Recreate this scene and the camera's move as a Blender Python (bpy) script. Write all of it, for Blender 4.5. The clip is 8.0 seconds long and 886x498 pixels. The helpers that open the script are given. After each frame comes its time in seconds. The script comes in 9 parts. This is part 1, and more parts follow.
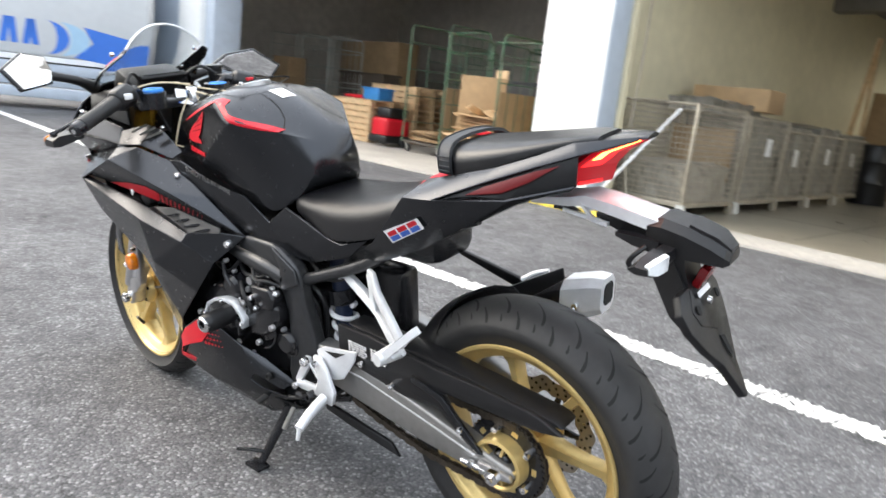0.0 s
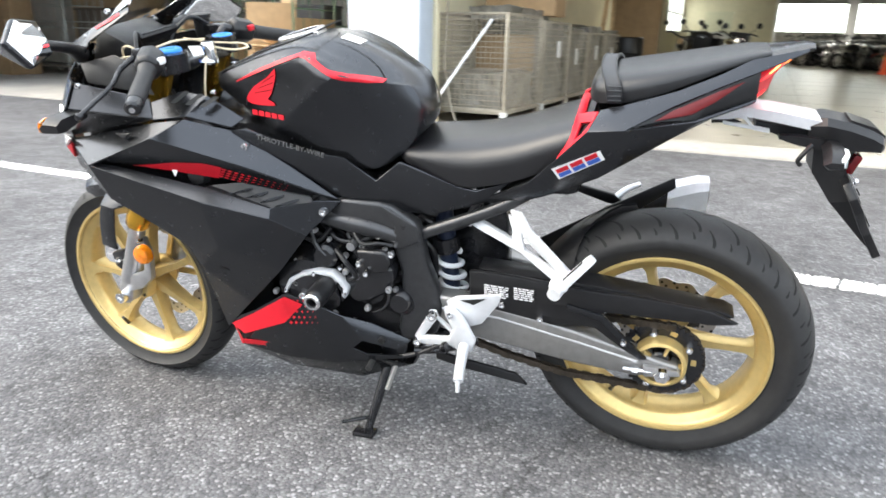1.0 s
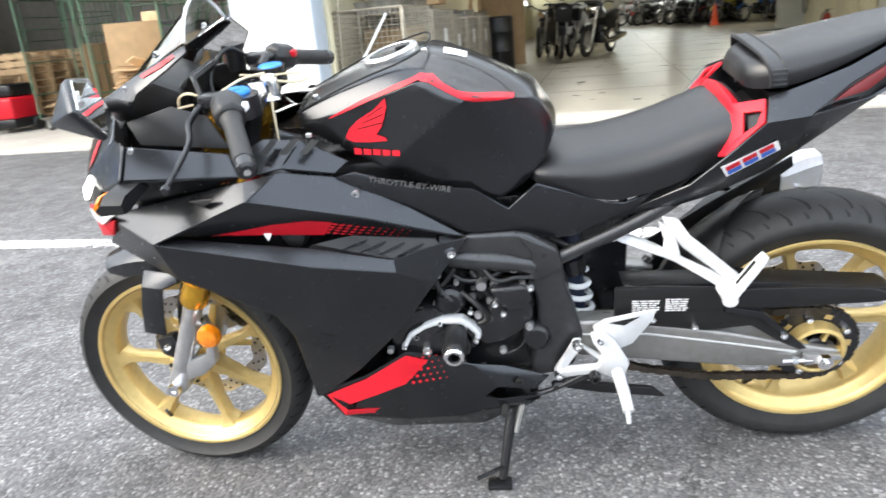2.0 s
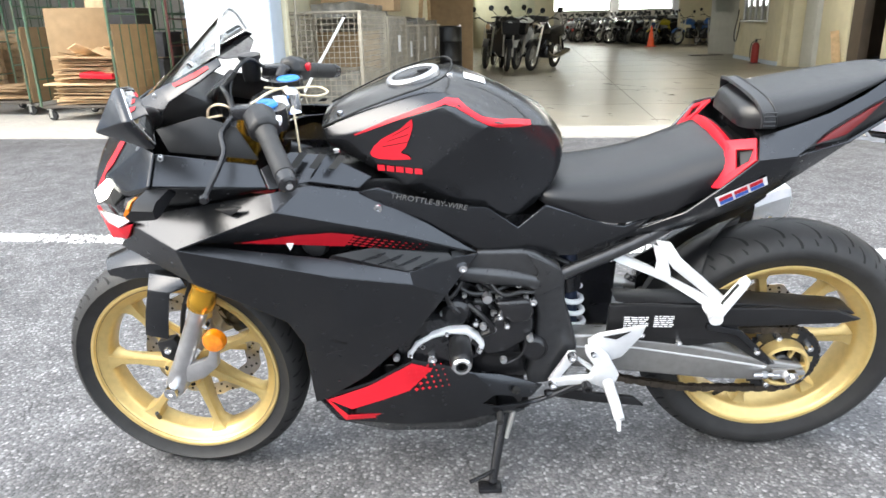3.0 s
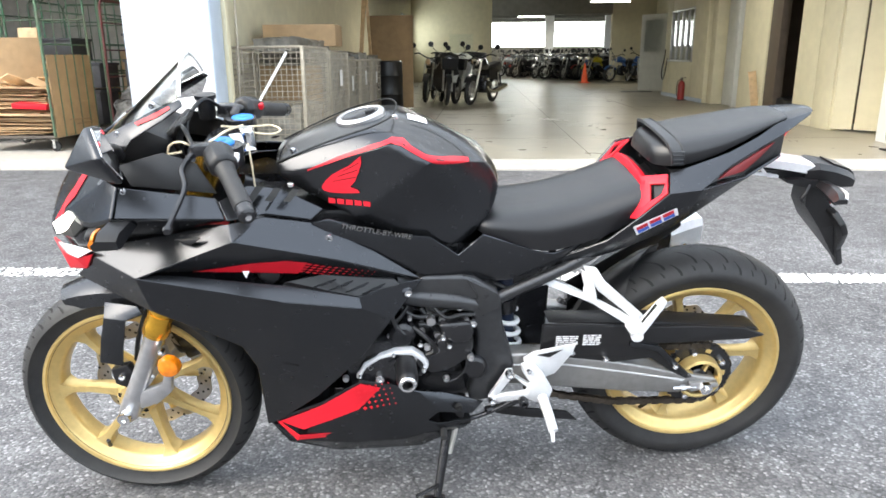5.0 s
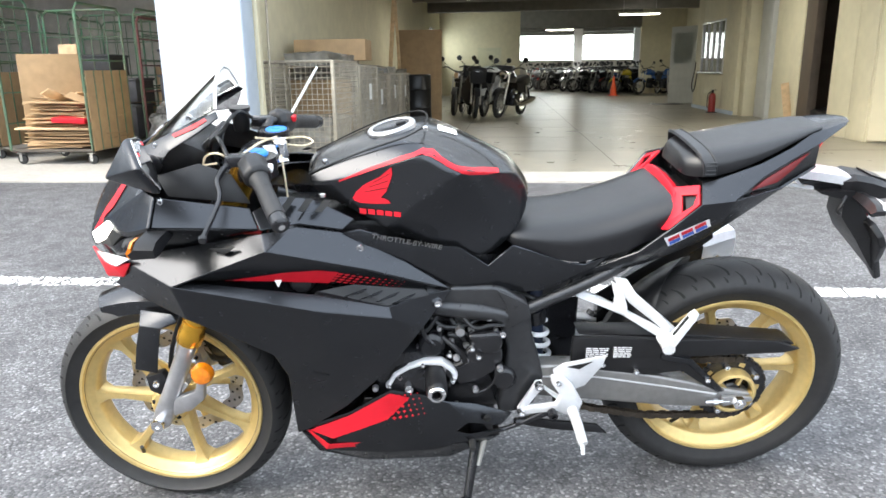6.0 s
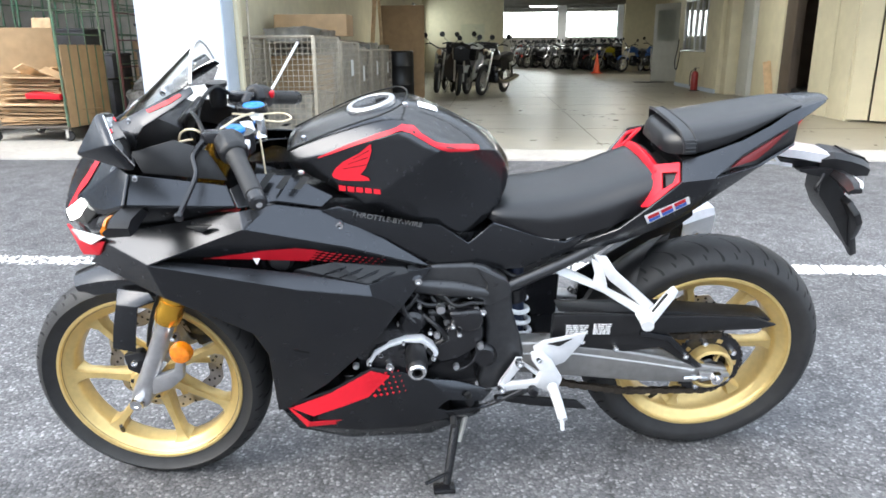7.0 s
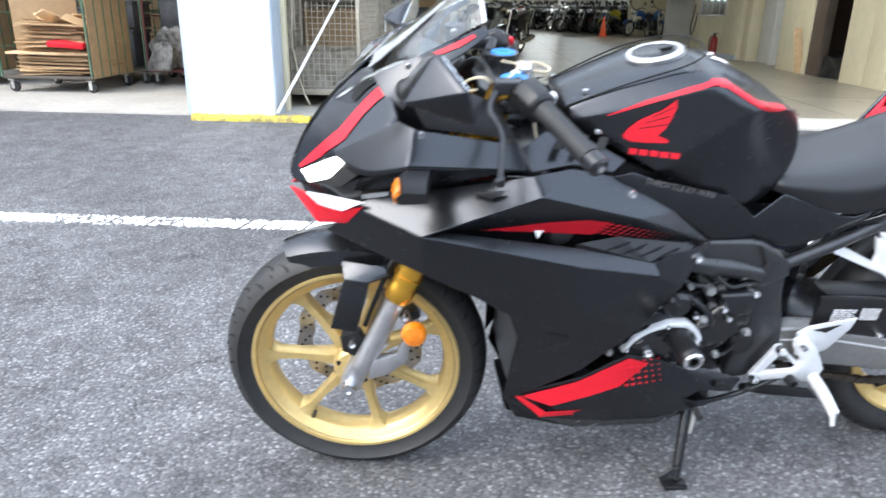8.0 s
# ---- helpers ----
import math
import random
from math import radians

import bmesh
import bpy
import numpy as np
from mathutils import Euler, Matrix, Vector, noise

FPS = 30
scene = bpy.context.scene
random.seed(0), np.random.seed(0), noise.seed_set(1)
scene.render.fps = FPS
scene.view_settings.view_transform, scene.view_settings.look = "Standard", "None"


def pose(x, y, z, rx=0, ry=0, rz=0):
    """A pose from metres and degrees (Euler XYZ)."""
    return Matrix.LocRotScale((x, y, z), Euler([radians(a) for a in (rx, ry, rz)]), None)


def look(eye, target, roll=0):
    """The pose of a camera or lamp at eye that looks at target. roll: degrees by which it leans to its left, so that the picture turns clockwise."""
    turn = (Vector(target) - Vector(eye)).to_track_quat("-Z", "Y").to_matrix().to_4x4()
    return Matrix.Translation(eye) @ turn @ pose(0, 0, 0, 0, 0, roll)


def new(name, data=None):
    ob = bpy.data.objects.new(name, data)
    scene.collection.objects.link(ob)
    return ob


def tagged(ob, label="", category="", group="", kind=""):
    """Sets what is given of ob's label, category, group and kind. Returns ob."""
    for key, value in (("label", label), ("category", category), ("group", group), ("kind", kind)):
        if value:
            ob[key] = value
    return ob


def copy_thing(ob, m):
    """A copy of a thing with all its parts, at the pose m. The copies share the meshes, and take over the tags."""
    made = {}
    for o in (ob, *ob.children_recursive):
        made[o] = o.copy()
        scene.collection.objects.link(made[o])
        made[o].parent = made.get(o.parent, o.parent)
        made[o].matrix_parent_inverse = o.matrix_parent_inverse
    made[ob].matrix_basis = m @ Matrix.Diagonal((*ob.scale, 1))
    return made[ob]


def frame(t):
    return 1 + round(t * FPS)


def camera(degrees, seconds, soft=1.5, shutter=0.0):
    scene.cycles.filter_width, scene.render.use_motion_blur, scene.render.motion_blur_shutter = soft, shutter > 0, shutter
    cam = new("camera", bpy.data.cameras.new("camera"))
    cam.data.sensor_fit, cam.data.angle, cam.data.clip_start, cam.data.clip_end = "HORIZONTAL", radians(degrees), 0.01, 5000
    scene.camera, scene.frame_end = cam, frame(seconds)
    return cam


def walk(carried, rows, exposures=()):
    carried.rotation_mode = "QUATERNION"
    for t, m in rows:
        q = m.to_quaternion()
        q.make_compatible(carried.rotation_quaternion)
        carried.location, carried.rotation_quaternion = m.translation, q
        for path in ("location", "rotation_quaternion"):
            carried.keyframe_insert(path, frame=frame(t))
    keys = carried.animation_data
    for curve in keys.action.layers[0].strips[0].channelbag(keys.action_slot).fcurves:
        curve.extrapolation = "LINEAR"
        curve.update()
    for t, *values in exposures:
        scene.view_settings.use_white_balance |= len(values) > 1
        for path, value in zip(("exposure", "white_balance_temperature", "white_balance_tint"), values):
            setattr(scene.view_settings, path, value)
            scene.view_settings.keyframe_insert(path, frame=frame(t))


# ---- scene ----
# ---- camera: hand-held, about a metre over the ground, round the left side of the motorcycle ----
cam = camera(65.14, 8.0, soft=1.6, shutter=0.3)
ROWS = [
    (0.0, 1.304, -1.266, 0.974, 35.47, -12.18, 6.51),
    (0.2, 1.188, -1.366, 1.000, 30.20, -14.03, 4.71),
    (0.3, 1.125, -1.423, 0.989, 28.42, -14.41, 4.37),
    (0.5, 0.976, -1.500, 0.970, 24.19, -14.98, 3.57),
    (0.8, 0.759, -1.568, 0.965, 19.22, -16.40, 2.22),
    (1.0, 0.613, -1.605, 0.954, 15.50, -17.03, 1.35),
    (1.3, 0.395, -1.620, 0.982, 6.30, -17.95, 0.60),
    (1.5, 0.270, -1.607, 0.979, 6.52, -17.12, -1.54),
    (1.8, 0.119, -1.528, 0.983, 8.51, -18.99, -5.18),
    (2.0, 0.062, -1.508, 0.999, 4.96, -18.02, -5.20),
    (2.2, 0.032, -1.505, 1.025, 1.61, -18.36, -4.48),
    (3.3, -0.107, -1.597, 1.052, -2.00, -17.85, -0.13),
    (3.5, -0.102, -1.606, 1.058, -4.08, -17.94, 0.40),
    (4.0, -0.101, -1.636, 1.069, -5.85, -17.27, 0.40),
    (4.5, -0.100, -1.670, 1.074, -6.58, -16.40, -0.29),
    (6.0, -0.108, -1.691, 1.070, -3.60, -14.39, -0.79),
    (6.5, -0.100, -1.690, 1.068, -3.40, -14.79, -0.76),
    (7.0, -0.101, -1.686, 1.067, -5.00, -16.20, -0.49),
    (7.3, -0.170, -1.640, 1.068, -4.69, -17.54, 0.01),
    (7.5, -0.311, -1.617, 1.056, -5.77, -16.78, -0.10),
    (7.8, -0.505, -1.508, 1.052, -5.24, -18.22, 0.80),
    (8.0, -0.654, -1.446, 1.027, -6.40, -19.23, 1.00),
]
walk(cam, [(t, pose(x, y, z, 90 + pitch, 0, yaw) @ pose(0, 0, 0, 0, 0, roll)) for t, x, y, z, yaw, pitch, roll in ROWS],
     exposures=[(0.0, 2.24, 6650, 7), (0.5, 2.50, 6620, 6), (1.0, 2.62, 6600, 6), (3.5, 2.74, 6500, 6), (6.5, 2.60, 6300, 6), (8.0, 2.50, 5950, 7)])

# ---- sky and sun: bright hazy day, the yard open behind the camera ----
world = bpy.data.worlds.new("sky")
scene.world = world
world.use_nodes = True
wn = world.node_tree
bg = wn.nodes["Background"]
sky = wn.nodes.new("ShaderNodeTexSky")
sky.sky_type = "NISHITA"
sky.sun_disc = False
sky.sun_elevation = radians(42)
sky.sun_rotation = radians(246)
sky.dust_density = 6.0
sky.air_density = 1.0
veil = wn.nodes.new("ShaderNodeMix")
veil.data_type = "RGBA"
veil.inputs["Factor"].default_value = 0.75
veil.inputs["B"].default_value = (3.7, 3.95, 4.35, 1.0)
wn.links.new(sky.outputs["Color"], veil.inputs["A"])
wn.links.new(veil.outputs["Result"], bg.inputs["Color"])
bg.inputs["Strength"].default_value = 0.15
sun = new("sun", bpy.data.lights.new("sun", "SUN"))
sun.data.energy = 0.38
sun.data.angle = radians(45)
sun.data.color = (1.0, 0.96, 0.91)
sun.matrix_world = look((-8.0, -3.5, 8.0), (0, 0, 0))

# ---- materials ----
def material(name, base, rough=0.5, metal=0.0, var=0.0, scale=30.0, bump=0.0, bump_scale=None, spec=0.5, coat=0.0,
             dark=None, stain=0.0, stain_scale=1.5, island=0.0, objrand=0.0):
    """A surface with fine grain, broad stains and relief in object space; sizes in 1/m."""
    m = bpy.data.materials.new(name)
    m.use_nodes = True
    nt = m.node_tree
    b = nt.nodes["Principled BSDF"]
    b.inputs["Roughness"].default_value = rough
    b.inputs["Metallic"].default_value = metal
    b.inputs["Specular IOR Level"].default_value = spec
    b.inputs["Coat Weight"].default_value = coat
    b.inputs["Coat Roughness"].default_value = 0.12
    base4 = (*base, 1.0)
    b.inputs["Base Color"].default_value = base4
    tc = nt.nodes.new("ShaderNodeTexCoord")
    colour = None
    if var or stain or island or objrand:
        lo = tuple(c * (1 - var) for c in base) + (1.0,)
        hi = tuple(min(1.0, c * (1 + var)) for c in base) + (1.0,)
        n1 = nt.nodes.new("ShaderNodeTexNoise")
        n1.inputs["Scale"].default_value = scale
        n1.inputs["Detail"].default_value = 6.0
        nt.links.new(tc.outputs["Object"], n1.inputs["Vector"])
        r1 = nt.nodes.new("ShaderNodeValToRGB")
        r1.color_ramp.elements[0].position, r1.color_ramp.elements[1].position = 0.32, 0.68
        r1.color_ramp.elements[0].color, r1.color_ramp.elements[1].color = lo, hi
        nt.links.new(n1.outputs["Fac"], r1.inputs["Fac"])
        colour = r1.outputs["Color"]
        if stain:
            n2 = nt.nodes.new("ShaderNodeTexNoise")
            n2.inputs["Scale"].default_value = stain_scale
            n2.inputs["Detail"].default_value = 4.0
            n2.inputs["Roughness"].default_value = 0.65
            nt.links.new(tc.outputs["Object"], n2.inputs["Vector"])
            r2 = nt.nodes.new("ShaderNodeValToRGB")
            r2.color_ramp.elements[0].position, r2.color_ramp.elements[1].position = 0.38, 0.62
            nt.links.new(n2.outputs["Fac"], r2.inputs["Fac"])
            mx = nt.nodes.new("ShaderNodeMix")
            mx.data_type = "RGBA"
            d = dark or tuple(c * 0.6 for c in base)
            mul = nt.nodes.new("ShaderNodeMath")
            mul.operation = "MULTIPLY"
            mul.inputs[1].default_value = stain
            nt.links.new(r2.outputs["Color"], mul.inputs[0])
            nt.links.new(mul.outputs[0], mx.inputs["Factor"])
            nt.links.new(colour, mx.inputs["A"])
            mx.inputs["B"].default_value = (*d, 1.0)
            colour = mx.outputs["Result"]
        for amount, node, out in ((island, "ShaderNodeNewGeometry", "Random Per Island"), (objrand, "ShaderNodeObjectInfo", "Random")):
            if amount:
                g = nt.nodes.new(node)
                mr = nt.nodes.new("ShaderNodeMapRange")
                mr.inputs["To Min"].default_value, mr.inputs["To Max"].default_value = 1 - amount, 1 + amount
                nt.links.new(g.outputs[out], mr.inputs["Value"])
                hs = nt.nodes.new("ShaderNodeHueSaturation")
                nt.links.new(mr.outputs["Result"], hs.inputs["Value"])
                nt.links.new(colour, hs.inputs["Color"])
                colour = hs.outputs["Color"]
        nt.links.new(colour, b.inputs["Base Color"])
        rr = nt.nodes.new("ShaderNodeMapRange")
        rr.inputs["To Min"].default_value, rr.inputs["To Max"].default_value = max(0.03, rough - 0.07), min(1.0, rough + 0.07)
        nt.links.new(n1.outputs["Fac"], rr.inputs["Value"])
        nt.links.new(rr.outputs["Result"], b.inputs["Roughness"])
    if bump:
        n3 = nt.nodes.new("ShaderNodeTexNoise")
        n3.inputs["Scale"].default_value = bump_scale or scale * 4
        n3.inputs["Detail"].default_value = 4.0
        nt.links.new(tc.outputs["Object"], n3.inputs["Vector"])
        bp = nt.nodes.new("ShaderNodeBump")
        bp.inputs["Strength"].default_value = 1.0
        bp.inputs["Distance"].default_value = bump
        nt.links.new(n3.outputs["Fac"], bp.inputs["Height"])
        nt.links.new(bp.outputs["Normal"], b.inputs["Normal"])
    return m


def glow(name, colour, strength, base=1.0):
    m = bpy.data.materials.new(name)
    m.use_nodes = True
    b = m.node_tree.nodes["Principled BSDF"]
    b.inputs["Base Color"].default_value = (*[c * base for c in colour], 1.0)
    b.inputs["Emission Color"].default_value = (*colour, 1.0)
    b.inputs["Emission Strength"].default_value = strength
    return m


def asphalt_material():
    """Worn asphalt: pale aggregate chips in a dark binder, with patches, oil spots and fine cracks."""
    m = bpy.data.materials.new("asphalt")
    m.use_nodes = True
    nt = m.node_tree
    b = nt.nodes["Principled BSDF"]
    tc = nt.nodes.new("ShaderNodeTexCoord")

    def tex(kind, scale, **more):
        n = nt.nodes.new(kind)
        n.inputs["Scale"].default_value = scale
        for k, v in more.items():
            n.inputs[k].default_value = v
        nt.links.new(tc.outputs["Object"], n.inputs["Vector"])
        return n

    def ramp(src, stops):
        r = nt.nodes.new("ShaderNodeValToRGB")
        while len(r.color_ramp.elements) < len(stops):
            r.color_ramp.elements.new(0.5)
        for e, (p, c) in zip(r.color_ramp.elements, stops):
            e.position, e.color = p, (*c, 1.0)
        nt.links.new(src, r.inputs["Fac"])
        return r.outputs["Color"]

    def mix(a, bb, fac, mode="MIX"):
        x = nt.nodes.new("ShaderNodeMix")
        x.data_type, x.blend_type = "RGBA", mode
        for sock, val in (("A", a), ("B", bb), ("Factor", fac)):
            if hasattr(val, "links"):
                nt.links.new(val, x.inputs[sock])
            else:
                x.inputs[sock].default_value = val
        return x.outputs["Result"]

    chips = tex("ShaderNodeTexVoronoi", 125.0)
    sep = nt.nodes.new("ShaderNodeSeparateColor")
    nt.links.new(chips.outputs["Color"], sep.inputs["Color"])
    tone = ramp(sep.outputs["Red"], [(0.0, (0.070, 0.070, 0.072)), (0.5, (0.110, 0.110, 0.113)), (0.85, (0.148, 0.147, 0.15)), (1.0, (0.27, 0.265, 0.27))])
    edge = ramp(chips.outputs["Distance"], [(0.3, (1, 1, 1)), (0.8, (0.68, 0.68, 0.69))])
    col = mix(tone, edge, 1.0, "MULTIPLY")
    broad = ramp(tex("ShaderNodeTexNoise", 0.9, Detail=5.0).outputs["Fac"], [(0.3, (0.74, 0.74, 0.75)), (0.7, (1.26, 1.26, 1.27))])
    col = mix(col, broad, 1.0, "MULTIPLY")
    mid = ramp(tex("ShaderNodeTexNoise", 9.0, Detail=6.0).outputs["Fac"], [(0.28, (0.70, 0.70, 0.70)), (0.72, (1.24, 1.24, 1.24))])
    col = mix(col, mid, 1.0, "MULTIPLY")
    crack = tex("ShaderNodeTexVoronoi", 1.15)
    crack.feature = "DISTANCE_TO_EDGE"
    warp = tex("ShaderNodeTexNoise", 5.0, Detail=5.0)
    wv = nt.nodes.new("ShaderNodeVectorMath")
    wv.operation = "MULTIPLY_ADD"
    wv.inputs[1].default_value = (0.35, 0.35, 0.0)
    nt.links.new(warp.outputs["Color"], wv.inputs[0])
    nt.links.new(tc.outputs["Object"], wv.inputs[2])
    nt.links.new(wv.outputs[0], crack.inputs["Vector"])
    cr = ramp(crack.outputs["Distance"], [(0.0, (0.45, 0.45, 0.45)), (0.006, (1, 1, 1))])
    patchy = ramp(tex("ShaderNodeTexNoise", 0.6).outputs["Fac"], [(0.47, (0, 0, 0)), (0.53, (1, 1, 1))])
    col = mix(col, mix((1, 1, 1, 1), cr, patchy), 1.0, "MULTIPLY")
    spots = ramp(tex("ShaderNodeTexNoise", 4.5, Detail=2.0).outputs["Fac"], [(0.69, (1, 1, 1)), (0.74, (0.55, 0.55, 0.55))])
    col = mix(col, spots, 1.0, "MULTIPLY")
    nt.links.new(col, b.inputs["Base Color"])
    b.inputs["Roughness"].default_value = 0.82
    b.inputs["Specular IOR Level"].default_value = 0.35
    bp = nt.nodes.new("ShaderNodeBump")
    bp.inputs["Distance"].default_value = 0.002
    bp.invert = True
    nt.links.new(chips.outputs["Distance"], bp.inputs["Height"])
    nt.links.new(bp.outputs["Normal"], b.inputs["Normal"])
    return m


def line_material():
    """Road paint, worn through in flecks."""
    m = material("road_paint", (0.78, 0.78, 0.76), 0.7, var=0.08, scale=25, bump=0.001, bump_scale=150)
    return m


ASPHALT = asphalt_material()
PAINT_LINE = line_material()
CONCRETE = material("concrete", (0.42, 0.40, 0.36), 0.8, var=0.12, scale=18, stain=0.5, stain_scale=1.2, dark=(0.28, 0.26, 0.24), bump=0.0015, bump_scale=120)
FLOOR_INDOOR = material("floor_coating", (0.275, 0.253, 0.20), 0.30, var=0.2, scale=5, stain=0.8, stain_scale=1.1, dark=(0.21, 0.19, 0.15), bump=0.00015, bump_scale=9)
WALL_CREAM = material("cream_wall", (0.66, 0.60, 0.42), 0.75, var=0.05, scale=6, stain=0.35, stain_scale=0.8, dark=(0.52, 0.47, 0.33), bump=0.0006, bump_scale=60)
WALL_DARK = material("dim_wall", (0.58, 0.54, 0.48), 0.85, var=0.12, scale=5, stain=0.4, stain_scale=1.0)
PILLAR_WHITE = material("white_render", (0.80, 0.80, 0.79), 0.7, var=0.03, scale=12, stain=0.15, stain_scale=1.3, dark=(0.7, 0.7, 0.68), bump=0.0008, bump_scale=80)
TRIM_GREY = material("grey_trim", (0.46, 0.52, 0.60), 0.5, var=0.05, scale=8)
YELLOW_PAINT = material("yellow_kerb_paint", (0.74, 0.56, 0.05), 0.75, var=0.35, scale=30, stain=0.9, stain_scale=9, dark=(0.16, 0.14, 0.06))
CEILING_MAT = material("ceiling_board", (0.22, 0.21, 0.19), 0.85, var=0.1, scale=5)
DOOR_WHITE = material("white_door_paint", (0.66, 0.66, 0.62), 0.5, var=0.04, scale=7, stain=0.2, stain_scale=2)
YARD_WALL = material("grey_yard_wall", (0.16, 0.155, 0.15), 0.8, var=0.1, scale=2, stain=0.3, stain_scale=0.3)
CAGE_STEEL = material("dull_cage_steel", (0.42, 0.37, 0.29), 0.5, 0.35, var=0.2, scale=20, stain=0.4, stain_scale=5)
STEEL = material("galvanised_steel", (0.50, 0.49, 0.46), 0.42, 0.8, var=0.15, scale=20)
GREEN_STEEL = material("green_painted_steel", (0.06, 0.15, 0.085), 0.5, var=0.25, scale=14, stain=0.6, stain_scale=5, dark=(0.12, 0.09, 0.06))
CARDBOARD = material("cardboard", (0.42, 0.28, 0.15), 0.85, var=0.1, scale=9, stain=0.3, stain_scale=3, objrand=0.25, island=0.25)
PALE_STEEL = material("pale_grey_steel", (0.42, 0.44, 0.40), 0.5, var=0.15, scale=14, stain=0.3, stain_scale=5)
WOOD_PALE = material("pale_timber", (0.66, 0.46, 0.26), 0.75, var=0.18, scale=12, island=0.25)
WRAP = material("plastic_wrapped_load", (0.22, 0.20, 0.16), 0.35, var=0.5, scale=9, stain=0.5, stain_scale=4, dark=(0.36, 0.34, 0.31), bump=0.02, bump_scale=14, objrand=0.3)
BLACK_PLASTIC = material("black_plastic", (0.008, 0.008, 0.009), 0.38, spec=0.4, var=0.2, scale=60, bump=0.0002, bump_scale=700)
RUBBER = material("tyre_rubber", (0.016, 0.016, 0.017), 0.56, spec=0.4, var=0.25, scale=40, stain=0.35, stain_scale=7, dark=(0.034, 0.033, 0.031), bump=0.0003, bump_scale=500)
GROOVE = material("tread_groove", (0.006, 0.006, 0.006), 0.9)
PAINT_BLACK = material("matt_black_metallic_paint", (0.051, 0.053, 0.058), 0.25, 0.9, spec=0.5, var=0.03, scale=60, stain=0.05, stain_scale=6)
PAINT_RED = material("red_paint", (0.52, 0.008, 0.020), 0.42, spec=0.35, var=0.05, scale=40)
GOLD = material("gold_wheel_paint", (0.62, 0.46, 0.19), 0.36, 0.55, var=0.07, scale=60, stain=0.15, stain_scale=9, bump=0.00008, bump_scale=500)
GOLD_ANOD = material("gold_anodised", (0.72, 0.40, 0.05), 0.25, 0.9, var=0.06, scale=30)
ALU = material("brushed_aluminium", (0.52, 0.52, 0.53), 0.36, 0.9, var=0.1, scale=40, stain=0.2, stain_scale=8)
SWING = material("silver_grey_paint", (0.25, 0.245, 0.24), 0.34, 0.65, var=0.08, scale=60)
SILVER_PAINT = material("silver_paint", (0.70, 0.71, 0.73), 0.38, 0.4, var=0.05, scale=60)
CHROME = material("chrome", (0.75, 0.75, 0.76), 0.12, 1.0)
ENGINE = material("engine_black", (0.014, 0.014, 0.016), 0.24, 0.1, var=0.2, scale=40, stain=0.3, stain_scale=10, bump=0.0005, bump_scale=120)
FRAME_GREY = material("frame_dark_grey", (0.05, 0.051, 0.054), 0.3, 0.6, var=0.1, scale=60)
VINYL = material("seat_vinyl", (0.006, 0.006, 0.0072), 0.33, spec=0.5, var=0.15, scale=60, bump=0.0005, bump_scale=350)
CHAIN = material("chain_steel", (0.09, 0.075, 0.06), 0.45, 0.8, var=0.3, scale=80, stain=0.4, stain_scale=20)
DISC = material("brake_disc_steel", (0.42, 0.40, 0.38), 0.3, 0.95, var=0.1, scale=60)
AMBER = material("amber_lens", (0.62, 0.17, 0.006), 0.2, coat=0.5, var=0.2, scale=90)
SIDE_LENS = glow("side_tail_lens", (1.0, 0.004, 0.02), 0.02, 0.05)
RED_LENS = material("red_lens", (0.13, 0.002, 0.004), 0.25, coat=0.15, var=0.15, scale=60)
CLEAR_LENS = material("clear_lens", (0.72, 0.74, 0.76), 0.15, coat=0.6, var=0.15, scale=40)
BLUE_ANOD = material("blue_cap", (0.02, 0.20, 0.62), 0.4, 0.2, var=0.05, scale=40)
STRING = material("twine", (0.62, 0.52, 0.36), 0.9, var=0.15, scale=90)
PAPER = material("white_paper", (0.82, 0.82, 0.82), 0.8, var=0.03, scale=40)
BLUE_PRINT = material("blue_print", (0.03, 0.10, 0.42), 0.5)
WHITE_PRINT = material("white_print", (0.75, 0.75, 0.76), 0.6)
TAIL_HOT = glow("lit_tail_strip", (1.0, 0.16, 0.03), 4.5, 0.2)
NAVY = material("dark_blue_damper", (0.012, 0.02, 0.045), 0.35, 0.2, var=0.1, scale=40)
STRAP = material("black_webbing", (0.03, 0.032, 0.036), 0.6, var=0.2, scale=200, bump=0.0003, bump_scale=600)
TAIL_GLOW = glow("lit_tail_lamp", (1.0, 0.012, 0.015), 0.5, 0.1)
TAIL_LENS = glow("dimly_lit_red_lens", (1.0, 0.004, 0.02), 0.08, 0.05)
HEAD_GLOW = glow("lit_position_lamp", (1.0, 0.97, 0.88), 0.9)
TUBE_GLOW = glow("fluorescent_tube", (1.0, 0.97, 0.9), 3.5)
DAY_GLOW = glow("bright_daylight_behind_windows", (0.95, 1.0, 0.98), 1.0)
ORANGE = material("orange_cone_plastic", (0.75, 0.09, 0.02), 0.5, var=0.08, scale=20)
EXT_RED = material("extinguisher_red", (0.26, 0.015, 0.012), 0.35, var=0.05, scale=20)
TRUCK_WHITE = material("van_white", (0.62, 0.64, 0.66), 0.4, var=0.03, scale=8, stain=0.2, stain_scale=1.2, dark=(0.5, 0.52, 0.54))
TRUCK_BLUE = material("van_blue", (0.03, 0.16, 0.62), 0.4, var=0.03, scale=8)
TRUCK_PALE = material("van_pale_blue", (0.36, 0.55, 0.72), 0.4, var=0.03, scale=8)
# dark brown for joints and goods; also carries the store room's darkness as wall colour
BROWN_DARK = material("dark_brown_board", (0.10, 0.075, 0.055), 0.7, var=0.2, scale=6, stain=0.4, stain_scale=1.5)
